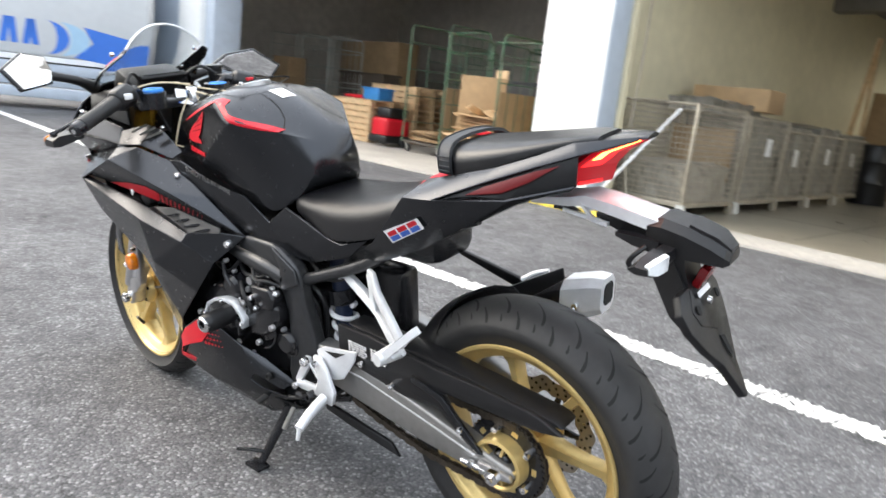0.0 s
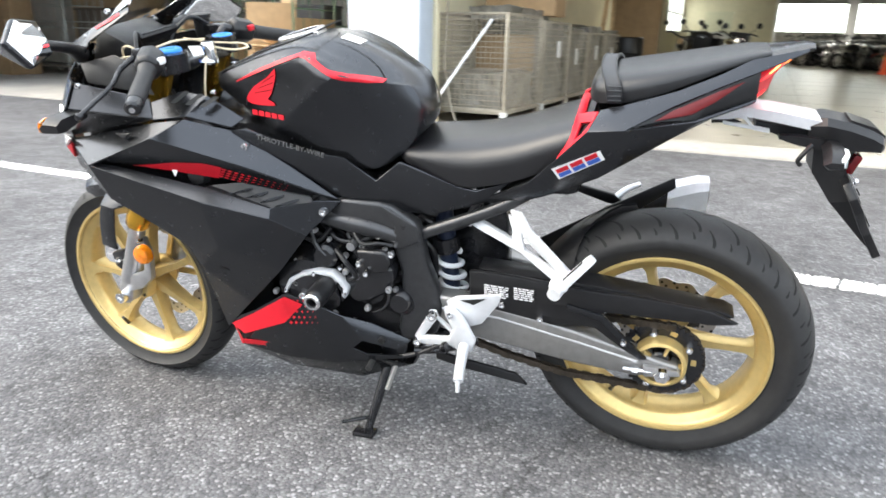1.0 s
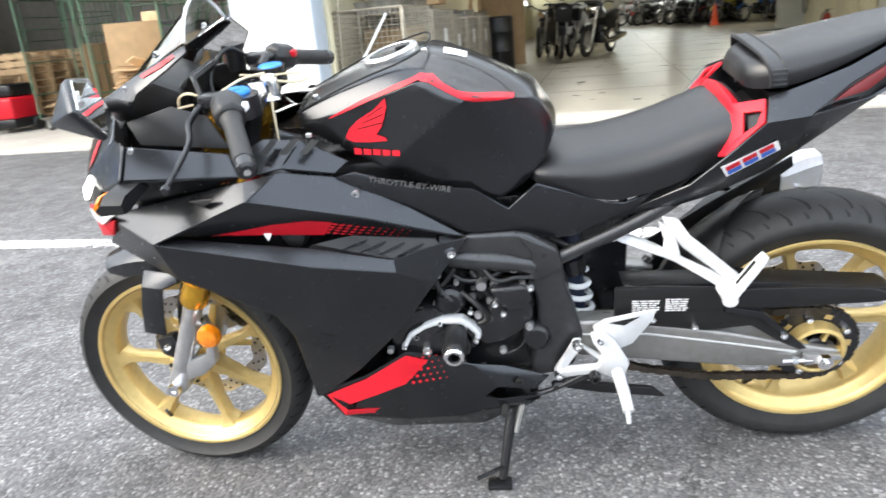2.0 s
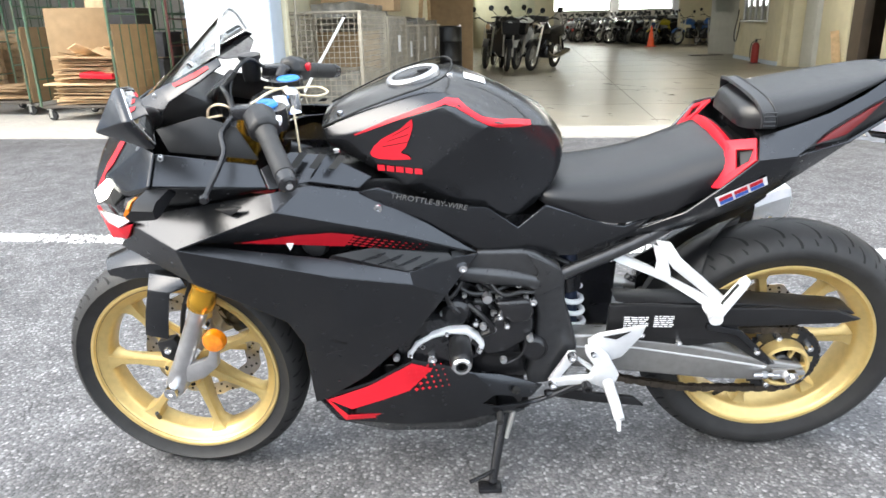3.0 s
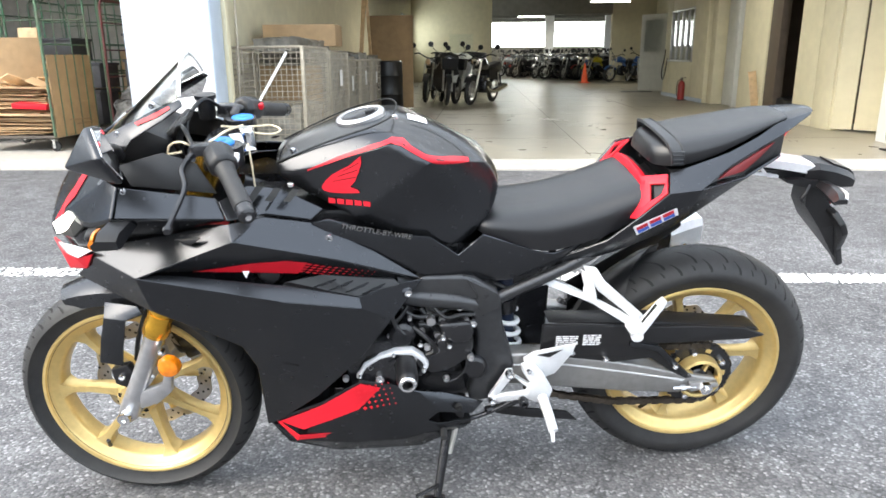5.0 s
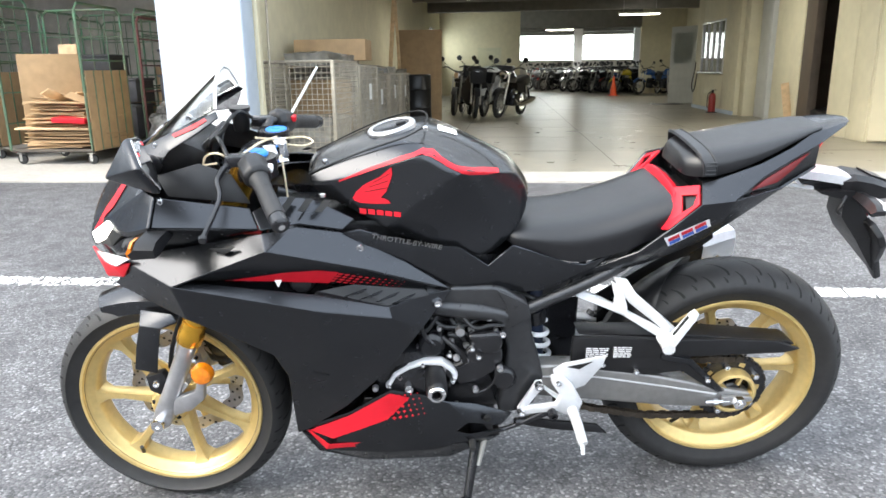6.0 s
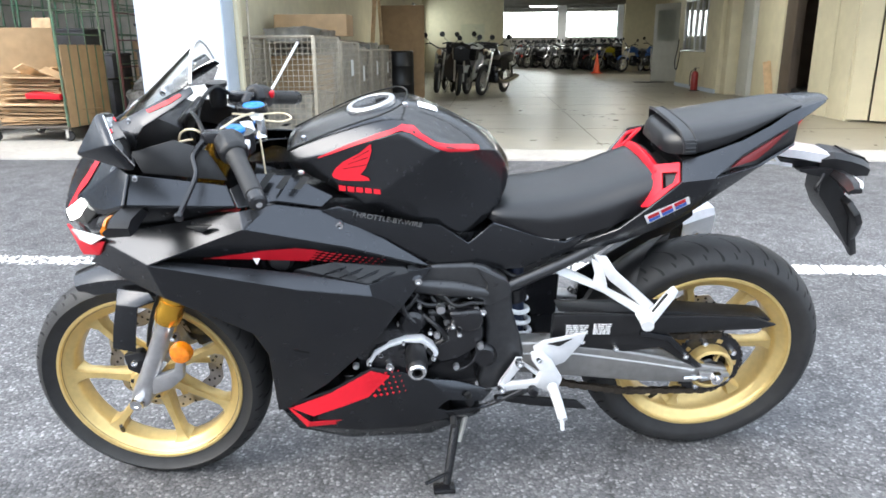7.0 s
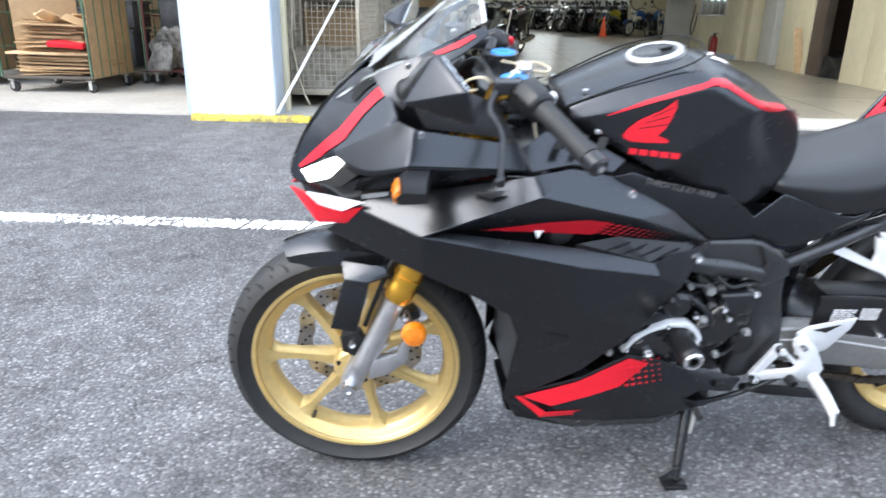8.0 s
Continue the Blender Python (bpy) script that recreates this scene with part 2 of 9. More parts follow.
MAROON_STEEL = material("maroon_painted_steel", (0.13, 0.035, 0.035), 0.5, var=0.2, scale=14, stain=0.4, stain_scale=5)
DECK = material("rusty_dark_steel", (0.10, 0.085, 0.07), 0.6, 0.3, var=0.3, scale=20, stain=0.5, stain_scale=6)
BAG = material("dull_plastic_bag", (0.13, 0.12, 0.11), 0.22, var=0.6, scale=16, stain=0.6, stain_scale=12, dark=(0.3, 0.29, 0.27), bump=0.03, bump_scale=22)
DARK_GOODS = material("dark_stored_goods", (0.05, 0.05, 0.055), 0.6, var=0.3, scale=9, objrand=0.4)
BLUE_BIN = material("blue_plastic", (0.03, 0.2, 0.5), 0.45, var=0.08, scale=20)


def glass_material(name, tint, rough=0.02):
    m = bpy.data.materials.new(name)
    m.use_nodes = True
    b = m.node_tree.nodes["Principled BSDF"]
    b.inputs["Base Color"].default_value = (*tint, 1.0)
    b.inputs["Roughness"].default_value = rough
    b.inputs["Transmission Weight"].default_value = 1.0
    b.inputs["IOR"].default_value = 1.45
    return m


SCREEN = glass_material("tinted_screen", (0.86, 0.88, 0.88))
WINDOW_GLASS = glass_material("window_glass", (0.9, 0.95, 0.94))
DARK_GLASS = material("dark_display_glass", (0.008, 0.008, 0.009), 0.12, coat=0.3)
MIRROR = material("mirror_glass", (0.9, 0.9, 0.9), 0.02, 1.0)

# ---- mesh builders ----
def link(name, bm, mat, parent=None, label="", sharp=35.0, m=None):
    me = bpy.data.meshes.new(name)
    bm.to_mesh(me)
    bm.free()
    mats = mat if isinstance(mat, (list, tuple)) else [mat]
    for x in mats:
        me.materials.append(x)
    if sharp is not None:
        me.shade_smooth()
        me.set_sharp_from_angle(angle=radians(sharp))
    ob = new(name, me)
    if m is not None:
        ob.matrix_world = m
    if parent is not None:
        ob.parent = parent
    if label:
        tagged(ob, label=label)
    return ob


def part(name, bm, mat, parent, label="", sharp=35.0):
    return link(name, bm, mat, parent, label, sharp)


def empty(name, m=None, parent=None):
    ob = new(name)
    ob.empty_display_size = 0.1
    if m is not None:
        ob.matrix_world = m
    if parent is not None:
        ob.parent = parent
    return ob


def from_faces(verts, faces):
    bm = bmesh.new()
    vs = [bm.verts.new(v) for v in verts]
    for f in faces:
        try:
            bm.faces.new([vs[i] for i in f])
        except ValueError:
            pass
    return bm


def join(*bms):
    """Several bmeshes as one."""
    out = bmesh.new()
    for b in bms:
        tmp = bpy.data.meshes.new("tmp")
        b.to_mesh(tmp)
        b.free()
        out.from_mesh(tmp)
        bpy.data.meshes.remove(tmp)
    return out


def bevel(bm, w, seg=2, angle=20.0):
    if w > 0:
        bm.normal_update()
        edges = [e for e in bm.edges if len(e.link_faces) == 2 and e.calc_face_angle(0) > radians(angle)]
        bmesh.ops.bevel(bm, geom=edges, offset=w, segments=seg, profile=0.5, affect="EDGES", clamp_overlap=True)
    return bm


def box(c, s, w=0.0, rot=(0, 0, 0), seg=2):
    bm = bmesh.new()
    bmesh.ops.create_cube(bm, size=1.0)
    bmesh.ops.scale(bm, vec=s, verts=bm.verts)
    bevel(bm, w, seg)
    bmesh.ops.transform(bm, matrix=pose(*c, *rot), verts=bm.verts)
    return bm


def mirrored(bm):
    """The bmesh and its twin across the plane y = 0, as one."""
    tmp = bpy.data.meshes.new("tmp")
    bm.to_mesh(tmp)
    n = len(bm.faces)
    bm.from_mesh(tmp)
    bpy.data.meshes.remove(tmp)
    bm.faces.ensure_lookup_table()
    fs = list(bm.faces)[n:]
    vs = {v for f in fs for v in f.verts}
    for v in vs:
        v.co.y = -v.co.y
    bmesh.ops.reverse_faces(bm, faces=fs)
    return bm


def shell(verts, faces, thick=0.004, w=0.003, weld=False, out=(0, -1, 0.15)):
    """A panel of given facets with thickness, its outer side towards out, and softened edges."""
    bm = from_faces(verts, faces)
    bmesh.ops.recalc_face_normals(bm, faces=bm.faces)
    bm.normal_update()
    o = Vector(out)
    if sum(f.normal.dot(o) * f.calc_area() for f in bm.faces) < 0:
        bmesh.ops.reverse_faces(bm, faces=list(bm.faces))
    bm.normal_update()
    bmesh.ops.solidify(bm, geom=list(bm.faces), thickness=thick)
    bmesh.ops.recalc_face_normals(bm, faces=bm.faces)
    bevel(bm, w, 2, 8.0)
    return bm


def slab(outline, y0, y1, w=0.002, seg=2):
    """A plate: an outline in (x, z), or in (x, y, z) with its own depth, from y0 to y1."""
    bm = bmesh.new()
    a = [bm.verts.new((p[0], y0, p[-1])) for p in outline]
    b = [bm.verts.new((p[0], y1, p[-1])) for p in outline]
    n = len(a)
    bm.faces.new(a)
    bm.faces.new(b[::-1])
    for i in range(n):
        bm.faces.new((a[i], b[i], b[(i + 1) % n], a[(i + 1) % n]))
    bmesh.ops.recalc_face_normals(bm, faces=bm.faces)
    return bevel(bm, w, seg, 25.0)


def skin(outline, thick, w=0.002):
    """A plate whose corners (x, y, z) lie at their own depth; thick is measured along y."""
    bm = bmesh.new()
    a = [bm.verts.new(p) for p in outline]
    b = [bm.verts.new((p[0], p[1] + thick, p[2])) for p in outline]
    n = len(a)
    bm.faces.new(a)
    bm.faces.new(b[::-1])
    for i in range(n):
        bm.faces.new((a[i], b[i], b[(i + 1) % n], a[(i + 1) % n]))
    bmesh.ops.recalc_face_normals(bm, faces=bm.faces)
    return bevel(bm, w, 2, 25.0)


def curve_points(pts, n=6):
    """A smooth line through the points."""
    P = [Vector([float(q) for q in p]) for p in pts]
    if len(P) < 3:
        return P
    Q = [2 * P[0] - P[1]] + P + [2 * P[-1] - P[-2]]
    out = []
    for i in range(1, len(Q) - 2):
        a, b, c, d = Q[i - 1:i + 3]
        for k in range(n):
            t = k / n
            out.append(0.5 * ((2 * b) + (c - a) * t + (2 * a - 5 * b + 4 * c - d) * t * t + (3 * b - a - 3 * c + d) * t ** 3))
    return out + [P[-1]]


def tube(pts, r, seg=10, smooth=True, n=6, ends=True):
    """A round bar along the points; r is a number or one per given point."""
    P = curve_points(pts, n) if smooth else [Vector([float(q) for q in p]) for p in pts]
    R = [r] * len(P)
    if isinstance(r, (list, tuple)):
        R = [float(q) for q in np.interp(np.linspace(0, 1, len(P)), np.linspace(0, 1, len(r)), r)]
    bm = bmesh.new()
    rings, up = [], Vector((0.13, 0.31, 0.94))
    for i, p in enumerate(P):
        d = (P[min(i + 1, len(P) - 1)] - P[max(i - 1, 0)]).normalized()
        if abs(d.dot(up)) > 0.96:
            up = Vector((0.9, 0.3, 0.1))
        x = d.cross(up).normalized()
        y = x.cross(d)
        up = y
        rings.append([bm.verts.new(p + R[i] * (x * math.cos(k) + y * math.sin(k))) for k in np.linspace(0, 2 * math.pi, seg, endpoint=False).tolist()])
    for a, b in zip(rings, rings[1:]):
        for k in range(seg):
            bm.faces.new((a[k], a[(k + 1) % seg], b[(k + 1) % seg], b[k]))
    if ends:
        bm.faces.new(rings[0][::-1])
        bm.faces.new(rings[-1])
    bmesh.ops.recalc_face_normals(bm, faces=bm.faces)
    return bm


def lathe(profile, seg=48, m=None, closed=False):
    """A body of revolution round the local y axis: profile of (radius, y)."""
    bm = bmesh.new()
    rings = []
    for r, y in profile:
        if r < 1e-6:
            rings.append([bm.verts.new((0, y, 0))])
        else:
            rings.append([bm.verts.new((r * math.cos(k), y, r * math.sin(k))) for k in np.linspace(0, 2 * math.pi, seg, endpoint=False).tolist()])
    pairs = list(zip(rings, rings[1:])) + ([(rings[-1], rings[0])] if closed else [])
    for a, b in pairs:
        for k in range(seg):
            q = [a[k % len(a)], a[(k + 1) % len(a)], b[(k + 1) % len(b)], b[k % len(b)]]
            q = [v for i, v in enumerate(q) if v not in q[:i]]
            if len(q) > 2:
                bm.faces.new(q)
    bmesh.ops.recalc_face_normals(bm, faces=bm.faces)
    if m is not None:
        bmesh.ops.transform(bm, matrix=m, verts=bm.verts)
    return bm


def bolt(x, y, z, r=0.006, h=0.005):
    """A round-headed bolt facing the left side, with a socket."""
    return lathe([(0, -h * 0.5), (r * 0.45, -h * 0.5), (r * 0.5, -h), (r * 0.85, -h), (r, -h * 0.6), (r, h * 0.4), (0, h * 0.4)], 12, pose(x, y, z))


def loft(rings, caps=True):
    """A skin over rings of equal count."""
    bm = bmesh.new()
    R = [[bm.verts.new(p) for p in ring] for ring in rings]
    n = len(R[0])
    for a, b in zip(R, R[1:]):
        for k in range(n):
            bm.faces.new((a[k], a[(k + 1) % n], b[(k + 1) % n], b[k]))
    if caps:
        bm.faces.new(R[0][::-1])
        bm.faces.new(R[-1])
    bmesh.ops.recalc_face_normals(bm, faces=bm.faces)
    return bm


def plane_depth(a, b, c, off):
    """For a left-side facet through three points: the depth y at (x, z), off metres outwards."""
    A = np.array([[p[0], p[2], 1.0] for p in (a, b, c)])
    k = np.linalg.solve(A, np.array([p[1] for p in (a, b, c)]))
    return lambda x, z: float(k[0] * x + k[1] * z + k[2] - off)


def decal(outline, depth, thick=0.0006):
    """A thin print that follows a facet: outline in (x, z)."""
    return skin([(x, depth(x, z), z) for x, z in outline], thick, 0)


def lettering(text, size, depth=0.0008):
    """Letters of the built-in font as a mesh, in the local xy plane."""
    cu = bpy.data.curves.new("letters", "FONT")
    cu.body, cu.size, cu.extrude = text, size, depth
    tmp = bpy.data.objects.new("letters", cu)
    scene.collection.objects.link(tmp)
    me = bpy.data.meshes.new_from_object(tmp.evaluated_get(bpy.context.evaluated_depsgraph_get()))
    bm = bmesh.new()
    bm.from_mesh(me)
    bpy.data.objects.remove(tmp)
    bpy.data.curves.remove(cu)
    bpy.data.meshes.remove(me)
    return bm


# ---- ground: asphalt yard with a slight fall, marked with a worn white line ----
FLOOR = 0.118
TURN = -9.0
SITE = pose(0, 4.66, 0, 0, 0, TURN)


def site(a, b, z=0.0, rz=0.0):
    """A place by the building: a along its front, b into it."""
    return SITE @ pose(a, b, z, 0, 0, rz)


def ground_z(x, y):
    q = SITE.inverted() @ Vector((x, y, 0))
    lift = 0.003 * max(-4.0, min(4.0, x)) + 0.0138 * max(-4.0, min(4.5, y))
    t = max(0.0, min(1.0, (q.y + 2.5) / 2.5))
    return lift * (1 - t) + t * 0.075


def build_ground():
    xs = sorted(set(np.round(np.concatenate([np.linspace(-6, 6, 49), np.linspace(-60, 60, 21), [-400, 400]]), 3)))
    ys = sorted(set(np.round(np.concatenate([np.linspace(-4, 6, 41), np.linspace(-60, 60, 21), [-400, 400]]), 3)))
    bm = bmesh.new()
    g = [[bm.verts.new((x, y, ground_z(x, y))) for x in xs] for y in ys]
    for r0, r1 in zip(g, g[1:]):
        for i in range(len(xs) - 1):
            bm.faces.new((r0[i], r0[i + 1], r1[i + 1], r1[i]))
    tagged(link("ground", bm, ASPHALT, sharp=60), "grey worn asphalt yard with pale chips and fine cracks", "ground", kind="structure")


build_ground()


def build_line():
    """The painted line, cracked into short slanting flakes with ragged edges and bare spots."""
    rng = random.Random(5)
    bm = bmesh.new()
    x = -11.0
    while x < 6.0:
        n = rng.uniform(0.05, 0.2)
        worn = max(0.0, noise.noise(Vector((x * 0.8, 3.1, 0.0)))) * 0.9
        k = max(4, int(n / 0.009))
        slant = 0.045
        rows = []
        for i in range(k + 1):
            u = x + n * i / k
            y = 1.625 - 0.1592 * u
            lo, hi = -0.068 + rng.uniform(-0.006, 0.014), 0.072 + rng.uniform(-0.014, 0.006)
            rows.append([bm.verts.new((p, q, ground_z(p, q) + 0.004)) for p, q in ((u + slant * v + rng.uniform(-0.003, 0.003), y + lo + (hi - lo) * v) for v in np.linspace(0, 1, 10).tolist())])
        for i in range(k):
            for v in range(9):
                if rng.random() > 0.035 + worn * 0.8 + (0.22 if v in (0, 8) else 0.0):
                    bm.faces.new((rows[i][v], rows[i + 1][v], rows[i + 1][v + 1], rows[i][v + 1]))
        x += n + rng.uniform(0.004, 0.016)
    tagged(link("road_line", bm, PAINT_LINE, sharp=None), "worn white painted line across the asphalt", "road marking", kind="structure")


build_line()

# ---- building: loading bay and storage hall ----
def wall(name, a0, a1, b0, b1, z0, z1, mat, label, cat="wall", w=0.004):
    ob = link(name, box(((a0 + a1) / 2, (b0 + b1) / 2, (z0 + z1) / 2), (a1 - a0, b1 - b0, z1 - z0), w), mat, m=SITE.copy())
    return tagged(ob, label, cat, kind="structure")


def apron():
    bm = from_faces([(-30, 0, 0.02), (30, 0, 0.02), (30, 0, 0.092), (-30, 0, 0.092), (30, 0.44, 0.118), (-30, 0.44, 0.118), (30, 0.44, 0.0), (-30, 0.44, 0.0)],
                    [(0, 1, 2, 3), (3, 2, 4, 5), (5, 4, 6, 7)])
    bmesh.ops.recalc_face_normals(bm, faces=bm.faces)
    tagged(link("pavement", bm, CONCRETE, m=SITE.copy()), "pale concrete apron strip along the loading bays", "pavement", kind="structure")


apron()
wall("floor_hall", -1.75, 16, 0.44, 38, 0.0, FLOOR, FLOOR_INDOOR, "glossy beige coated hall floor with scuffs", "floor", 0)
wall("floor_bay", -16, -1.75, 0.44, 9, 0.0, FLOOR - 0.001, CONCRETE, "dusty concrete floor of the loading bay", "floor", 0)


def floor_joints():
    """Saw-cut joints in the hall floor, a few millimetres wide."""
    bm = bmesh.new()
    for b in np.arange(2.2, 22, 1.8):
        bm = join(bm, box((1.8, b, FLOOR + 0.0005), (7.0, 0.008, 0.001)))
    for a in (0.2, 2.0, 3.8):
        bm = join(bm, box((a, 11.2, FLOOR + 0.0005), (0.008, 21, 0.001)))
    tagged(link("floor_joint", bm, BROWN_DARK, m=SITE.copy(), sharp=None), "thin saw-cut joints across the hall floor", "floor", kind="structure")


floor_joints()
wall("pillar_1", -2.19, -1.452, -0.10, 0.28, 0.03, 4.2, PILLAR_WHITE, "white rendered pillar between the loading bays", "pillar", 0.008)
wall("pillar_2", -10.45, -9.6, -0.10, 0.55, 0.03, 4.2, PILLAR_WHITE, "white rendered pillar beside the parked van", "pillar", 0.008)
# the pillar's shaded side face, its bluish shade given as a coloured sheet
wall("pillar_side_shade", -1.450, -1.438, -0.092, 0.19, 0.06, 4.1, TRIM_GREY, "thin blue-grey sheet that colours the pillar's side face as shaded", "shutter guide", 0.006)
wall("trim_2", -1.448, -1.405, 0.20, 0.28, 0.06, 4.1, WALL_CREAM, "cream painted shutter rail", "shutter rail", 0.006)
wall("trim_3", -9.598, -9.3, 0.0, 0.5, 0.06, 4.1, TRIM_GREY, "grey metal shutter guide on the far pillar", "shutter guide", 0.006)
wall("trim_4", -2.27, -2.192, 0.0, 0.5, 0.06, 4.1, TRIM_GREY, "grey metal shutter guide of the loading bay", "shutter guide", 0.006)
wall("wall_front_header", -30, 30, 0.0, 0.5, 4.2, 6.0, PILLAR_WHITE, "white facade band over the loading bays", "wall")
wall("wall_front_west", -30, -10.47, 0.0, 0.3, 0.03, 4.2, TRIM_GREY, "grey corrugated facade behind the van", "wall")
wall("wall_front_east", 6.2, 30, 0.0, 0.3, 0.03, 4.2, PILLAR_WHITE, "white facade wall", "wall")

# loading bay on the west side of the pillar
wall("wall_bay_back", -16, -2.0, 8.0, 8.2, FLOOR, 4.2, WALL_DARK, "dim back wall of the loading bay", "wall")
wall("wall_bay_west", -14.2, -14.0, 0.5, 8.0, FLOOR, 4.2, WALL_DARK, "dim side wall of the loading bay", "wall")
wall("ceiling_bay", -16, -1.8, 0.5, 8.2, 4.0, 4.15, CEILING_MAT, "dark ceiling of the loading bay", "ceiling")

# the hall
wall("wall_hall_west", -2.0, -1.8, 0.282, 22, FLOOR, 4.2, WALL_CREAM, "cream painted side wall of the hall", "wall")
wall("wall_hall_back_west", -1.8, 1.34, 22, 22.25, FLOOR, 4.2, WALL_CREAM, "cream cross wall at the end of the hall", "wall")
wall("wall_hall_back_east", 5.95, 9, 22, 22.25, FLOOR, 4.2, WALL_CREAM, "cream cross wall beside the far opening", "wall")
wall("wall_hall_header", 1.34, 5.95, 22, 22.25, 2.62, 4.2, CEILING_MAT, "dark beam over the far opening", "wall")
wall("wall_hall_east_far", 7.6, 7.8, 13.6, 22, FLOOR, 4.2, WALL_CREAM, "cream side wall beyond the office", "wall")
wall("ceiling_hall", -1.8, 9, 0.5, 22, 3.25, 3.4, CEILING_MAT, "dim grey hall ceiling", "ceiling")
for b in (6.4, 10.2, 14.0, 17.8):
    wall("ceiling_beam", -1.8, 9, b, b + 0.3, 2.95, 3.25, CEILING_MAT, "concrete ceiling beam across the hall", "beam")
wall("pillar_3", 5.36, 6.2, 0.0, 1.86, FLOOR, 3.25, PILLAR_WHITE, "white pillar at the edge of the hall opening", "pillar", 0.008)
wall("wall_hall_east_1", 5.42, 5.6, 3.05, 4.22, FLOOR, 3.25, WALL_CREAM, "sunlit cream wall of tall metal panels", "wall")
for b0, b1 in ((3.07, 3.56), (3.575, 4.20)):
    wall("wall_panel", 5.398, 5.418, b0, b1, FLOOR, 3.2, WALL_CREAM, "tall cream metal wall panel", "panel", 0.006)
for k, (u0, u1) in enumerate(((0.02, 0.26), (0.285, 0.64))):
    ob = link("wall_panel", box(((u0 + u1) / 2, 0, 1.55), (u1 - u0, 0.04, 3.05), 0.006), WALL_CREAM, m=site(5.42, 3.05, FLOOR, -43))
    tagged(ob, "tall cream metal panel set aslant beside the pillar", "panel", kind="structure")
wall("wall_hall_east_9", 5.95, 6.1, 1.86, 2.75, FLOOR, 3.25, WALL_CREAM, "cream wall behind the pillar", "wall")
wall("wall_hall_east_2", 5.42, 5.6, 4.22, 5.40, 2.7, 3.25, WALL_CREAM, "cream wall over the dark doorway", "wall")
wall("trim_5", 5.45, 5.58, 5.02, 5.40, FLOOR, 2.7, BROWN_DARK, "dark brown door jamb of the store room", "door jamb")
# the gloom behind the doorway is put into these walls' brown-black colour
wall("wall_store_back", 8.6, 8.7, 3.0, 6.4, FLOOR, 3.25, BROWN_DARK, "store room wall, coloured brown-black for the unlit room", "wall")
wall("wall_store_side_1", 5.6, 8.6, 3.9, 4.0, FLOOR, 3.25, BROWN_DARK, "store room side wall, coloured brown-black for the unlit room", "wall")
wall("wall_store_side_2", 5.6, 8.6, 6.3, 6.4, FLOOR, 3.25, BROWN_DARK, "store room side wall, coloured brown-black for the unlit room", "wall")
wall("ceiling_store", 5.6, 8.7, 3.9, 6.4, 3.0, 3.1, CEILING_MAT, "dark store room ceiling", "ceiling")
wall("wall_hall_east_3", 5.42, 5.6, 5.40, 6.50, FLOOR, 3.25, WALL_CREAM, "cream wall between doorways", "wall")
wall("wall_hall_recess", 5.78, 5.92, 6.45, 8.72, FLOOR, 3.25, WALL_CREAM, "cream wall at the back of the door recess", "wall")
wall("pilaster_1", 5.52, 5.78, 8.22, 8.50, FLOOR, 3.25, WALL_CREAM, "cream pilaster beside the white doors", "pilaster")
wall("pilaster_2", 5.60, 5.78, 7.24, 7.34, FLOOR, 3.25, DOOR_WHITE, "pale post between the white doors", "post")
wall("wall_hall_east_5", 5.45, 5.6, 8.56, 9.5, FLOOR, 3.25, WALL_CREAM, "cream office wall", "wall")
wall("wall_hall_east_6", 5.45, 5.6, 9.5, 11.25, FLOOR, 0.95, WALL_CREAM, "cream office wall under the window", "wall")
wall("wall_hall_east_7", 5.45, 5.6, 9.5, 11.25, 2.05, 3.25, WALL_CREAM, "cream office wall over the window", "wall")
wall("wall_hall_east_8", 5.45, 5.6, 11.25, 11.8, FLOOR, 3.25, WALL_CREAM, "cream office wall beside the door", "wall")
wall("wall_hall_east_10", 5.95, 6.1, 11.8, 13.6, FLOOR, 3.25, WALL_CREAM, "cream wall set back by the glazed door", "wall")
wall("wall_office_back", 7.6, 7.7, 5.15, 13.6, FLOOR, 3.25, WALL_CREAM, "cream office back wall", "wall")
wall("wall_office_end", 5.97, 7.7, 13.62, 13.72, FLOOR, 3.25, WALL_CREAM, "cream office end wall", "wall")
wall("baseboard", 5.425, 5.449, 8.56, 11.8, FLOOR, FLOOR + 0.08, TRIM_GREY, "grey skirting along the office wall", "skirting")


def swing_door(name, a, b, w, h, rz, label, glazed=False):
    d = empty(name, site(a, b, FLOOR, rz))
    part("door_leaf", box((w / 2, 0, h / 2), (w, 0.04, h), 0.004), DOOR_WHITE, d)
    if glazed:
        part("window_pane", box((w / 2, -0.0, h * 0.72), (w * 0.7, 0.05, h * 0.4), 0.003), WINDOW_GLASS, d, "clear glazed upper pane")
        part("lower_panel", box((w / 2, -0.022, h * 0.28), (w * 0.72, 0.01, h * 0.4), 0.003), DOOR_WHITE, d)
    else:
        for k in (0.27, 0.72):
            part("door_panel", box((w / 2, -0.022, h * k), (w * 0.7, 0.01, h * 0.36), 0.003), DOOR_WHITE, d)
    part("door_handle", join(lathe([(0, -0.07), (0.012, -0.07), (0.012, 0.0), (0, 0.0)], 12, pose(w * 0.9, -0.0, h * 0.48)), box((w * 0.85, -0.065, h * 0.48), (0.11, 0.014, 0.014), 0.004)), STEEL, d, "metal lever handle")
    return tagged(d, label, "door", kind="structure")


swing_door("door_1", 5.75, 7.22, 0.66, 2.5, -90, "closed white panelled door in the hall wall")
swing_door("door_2", 5.75, 8.20, 0.80, 2.5, -90, "closed white panelled door in the hall wall")
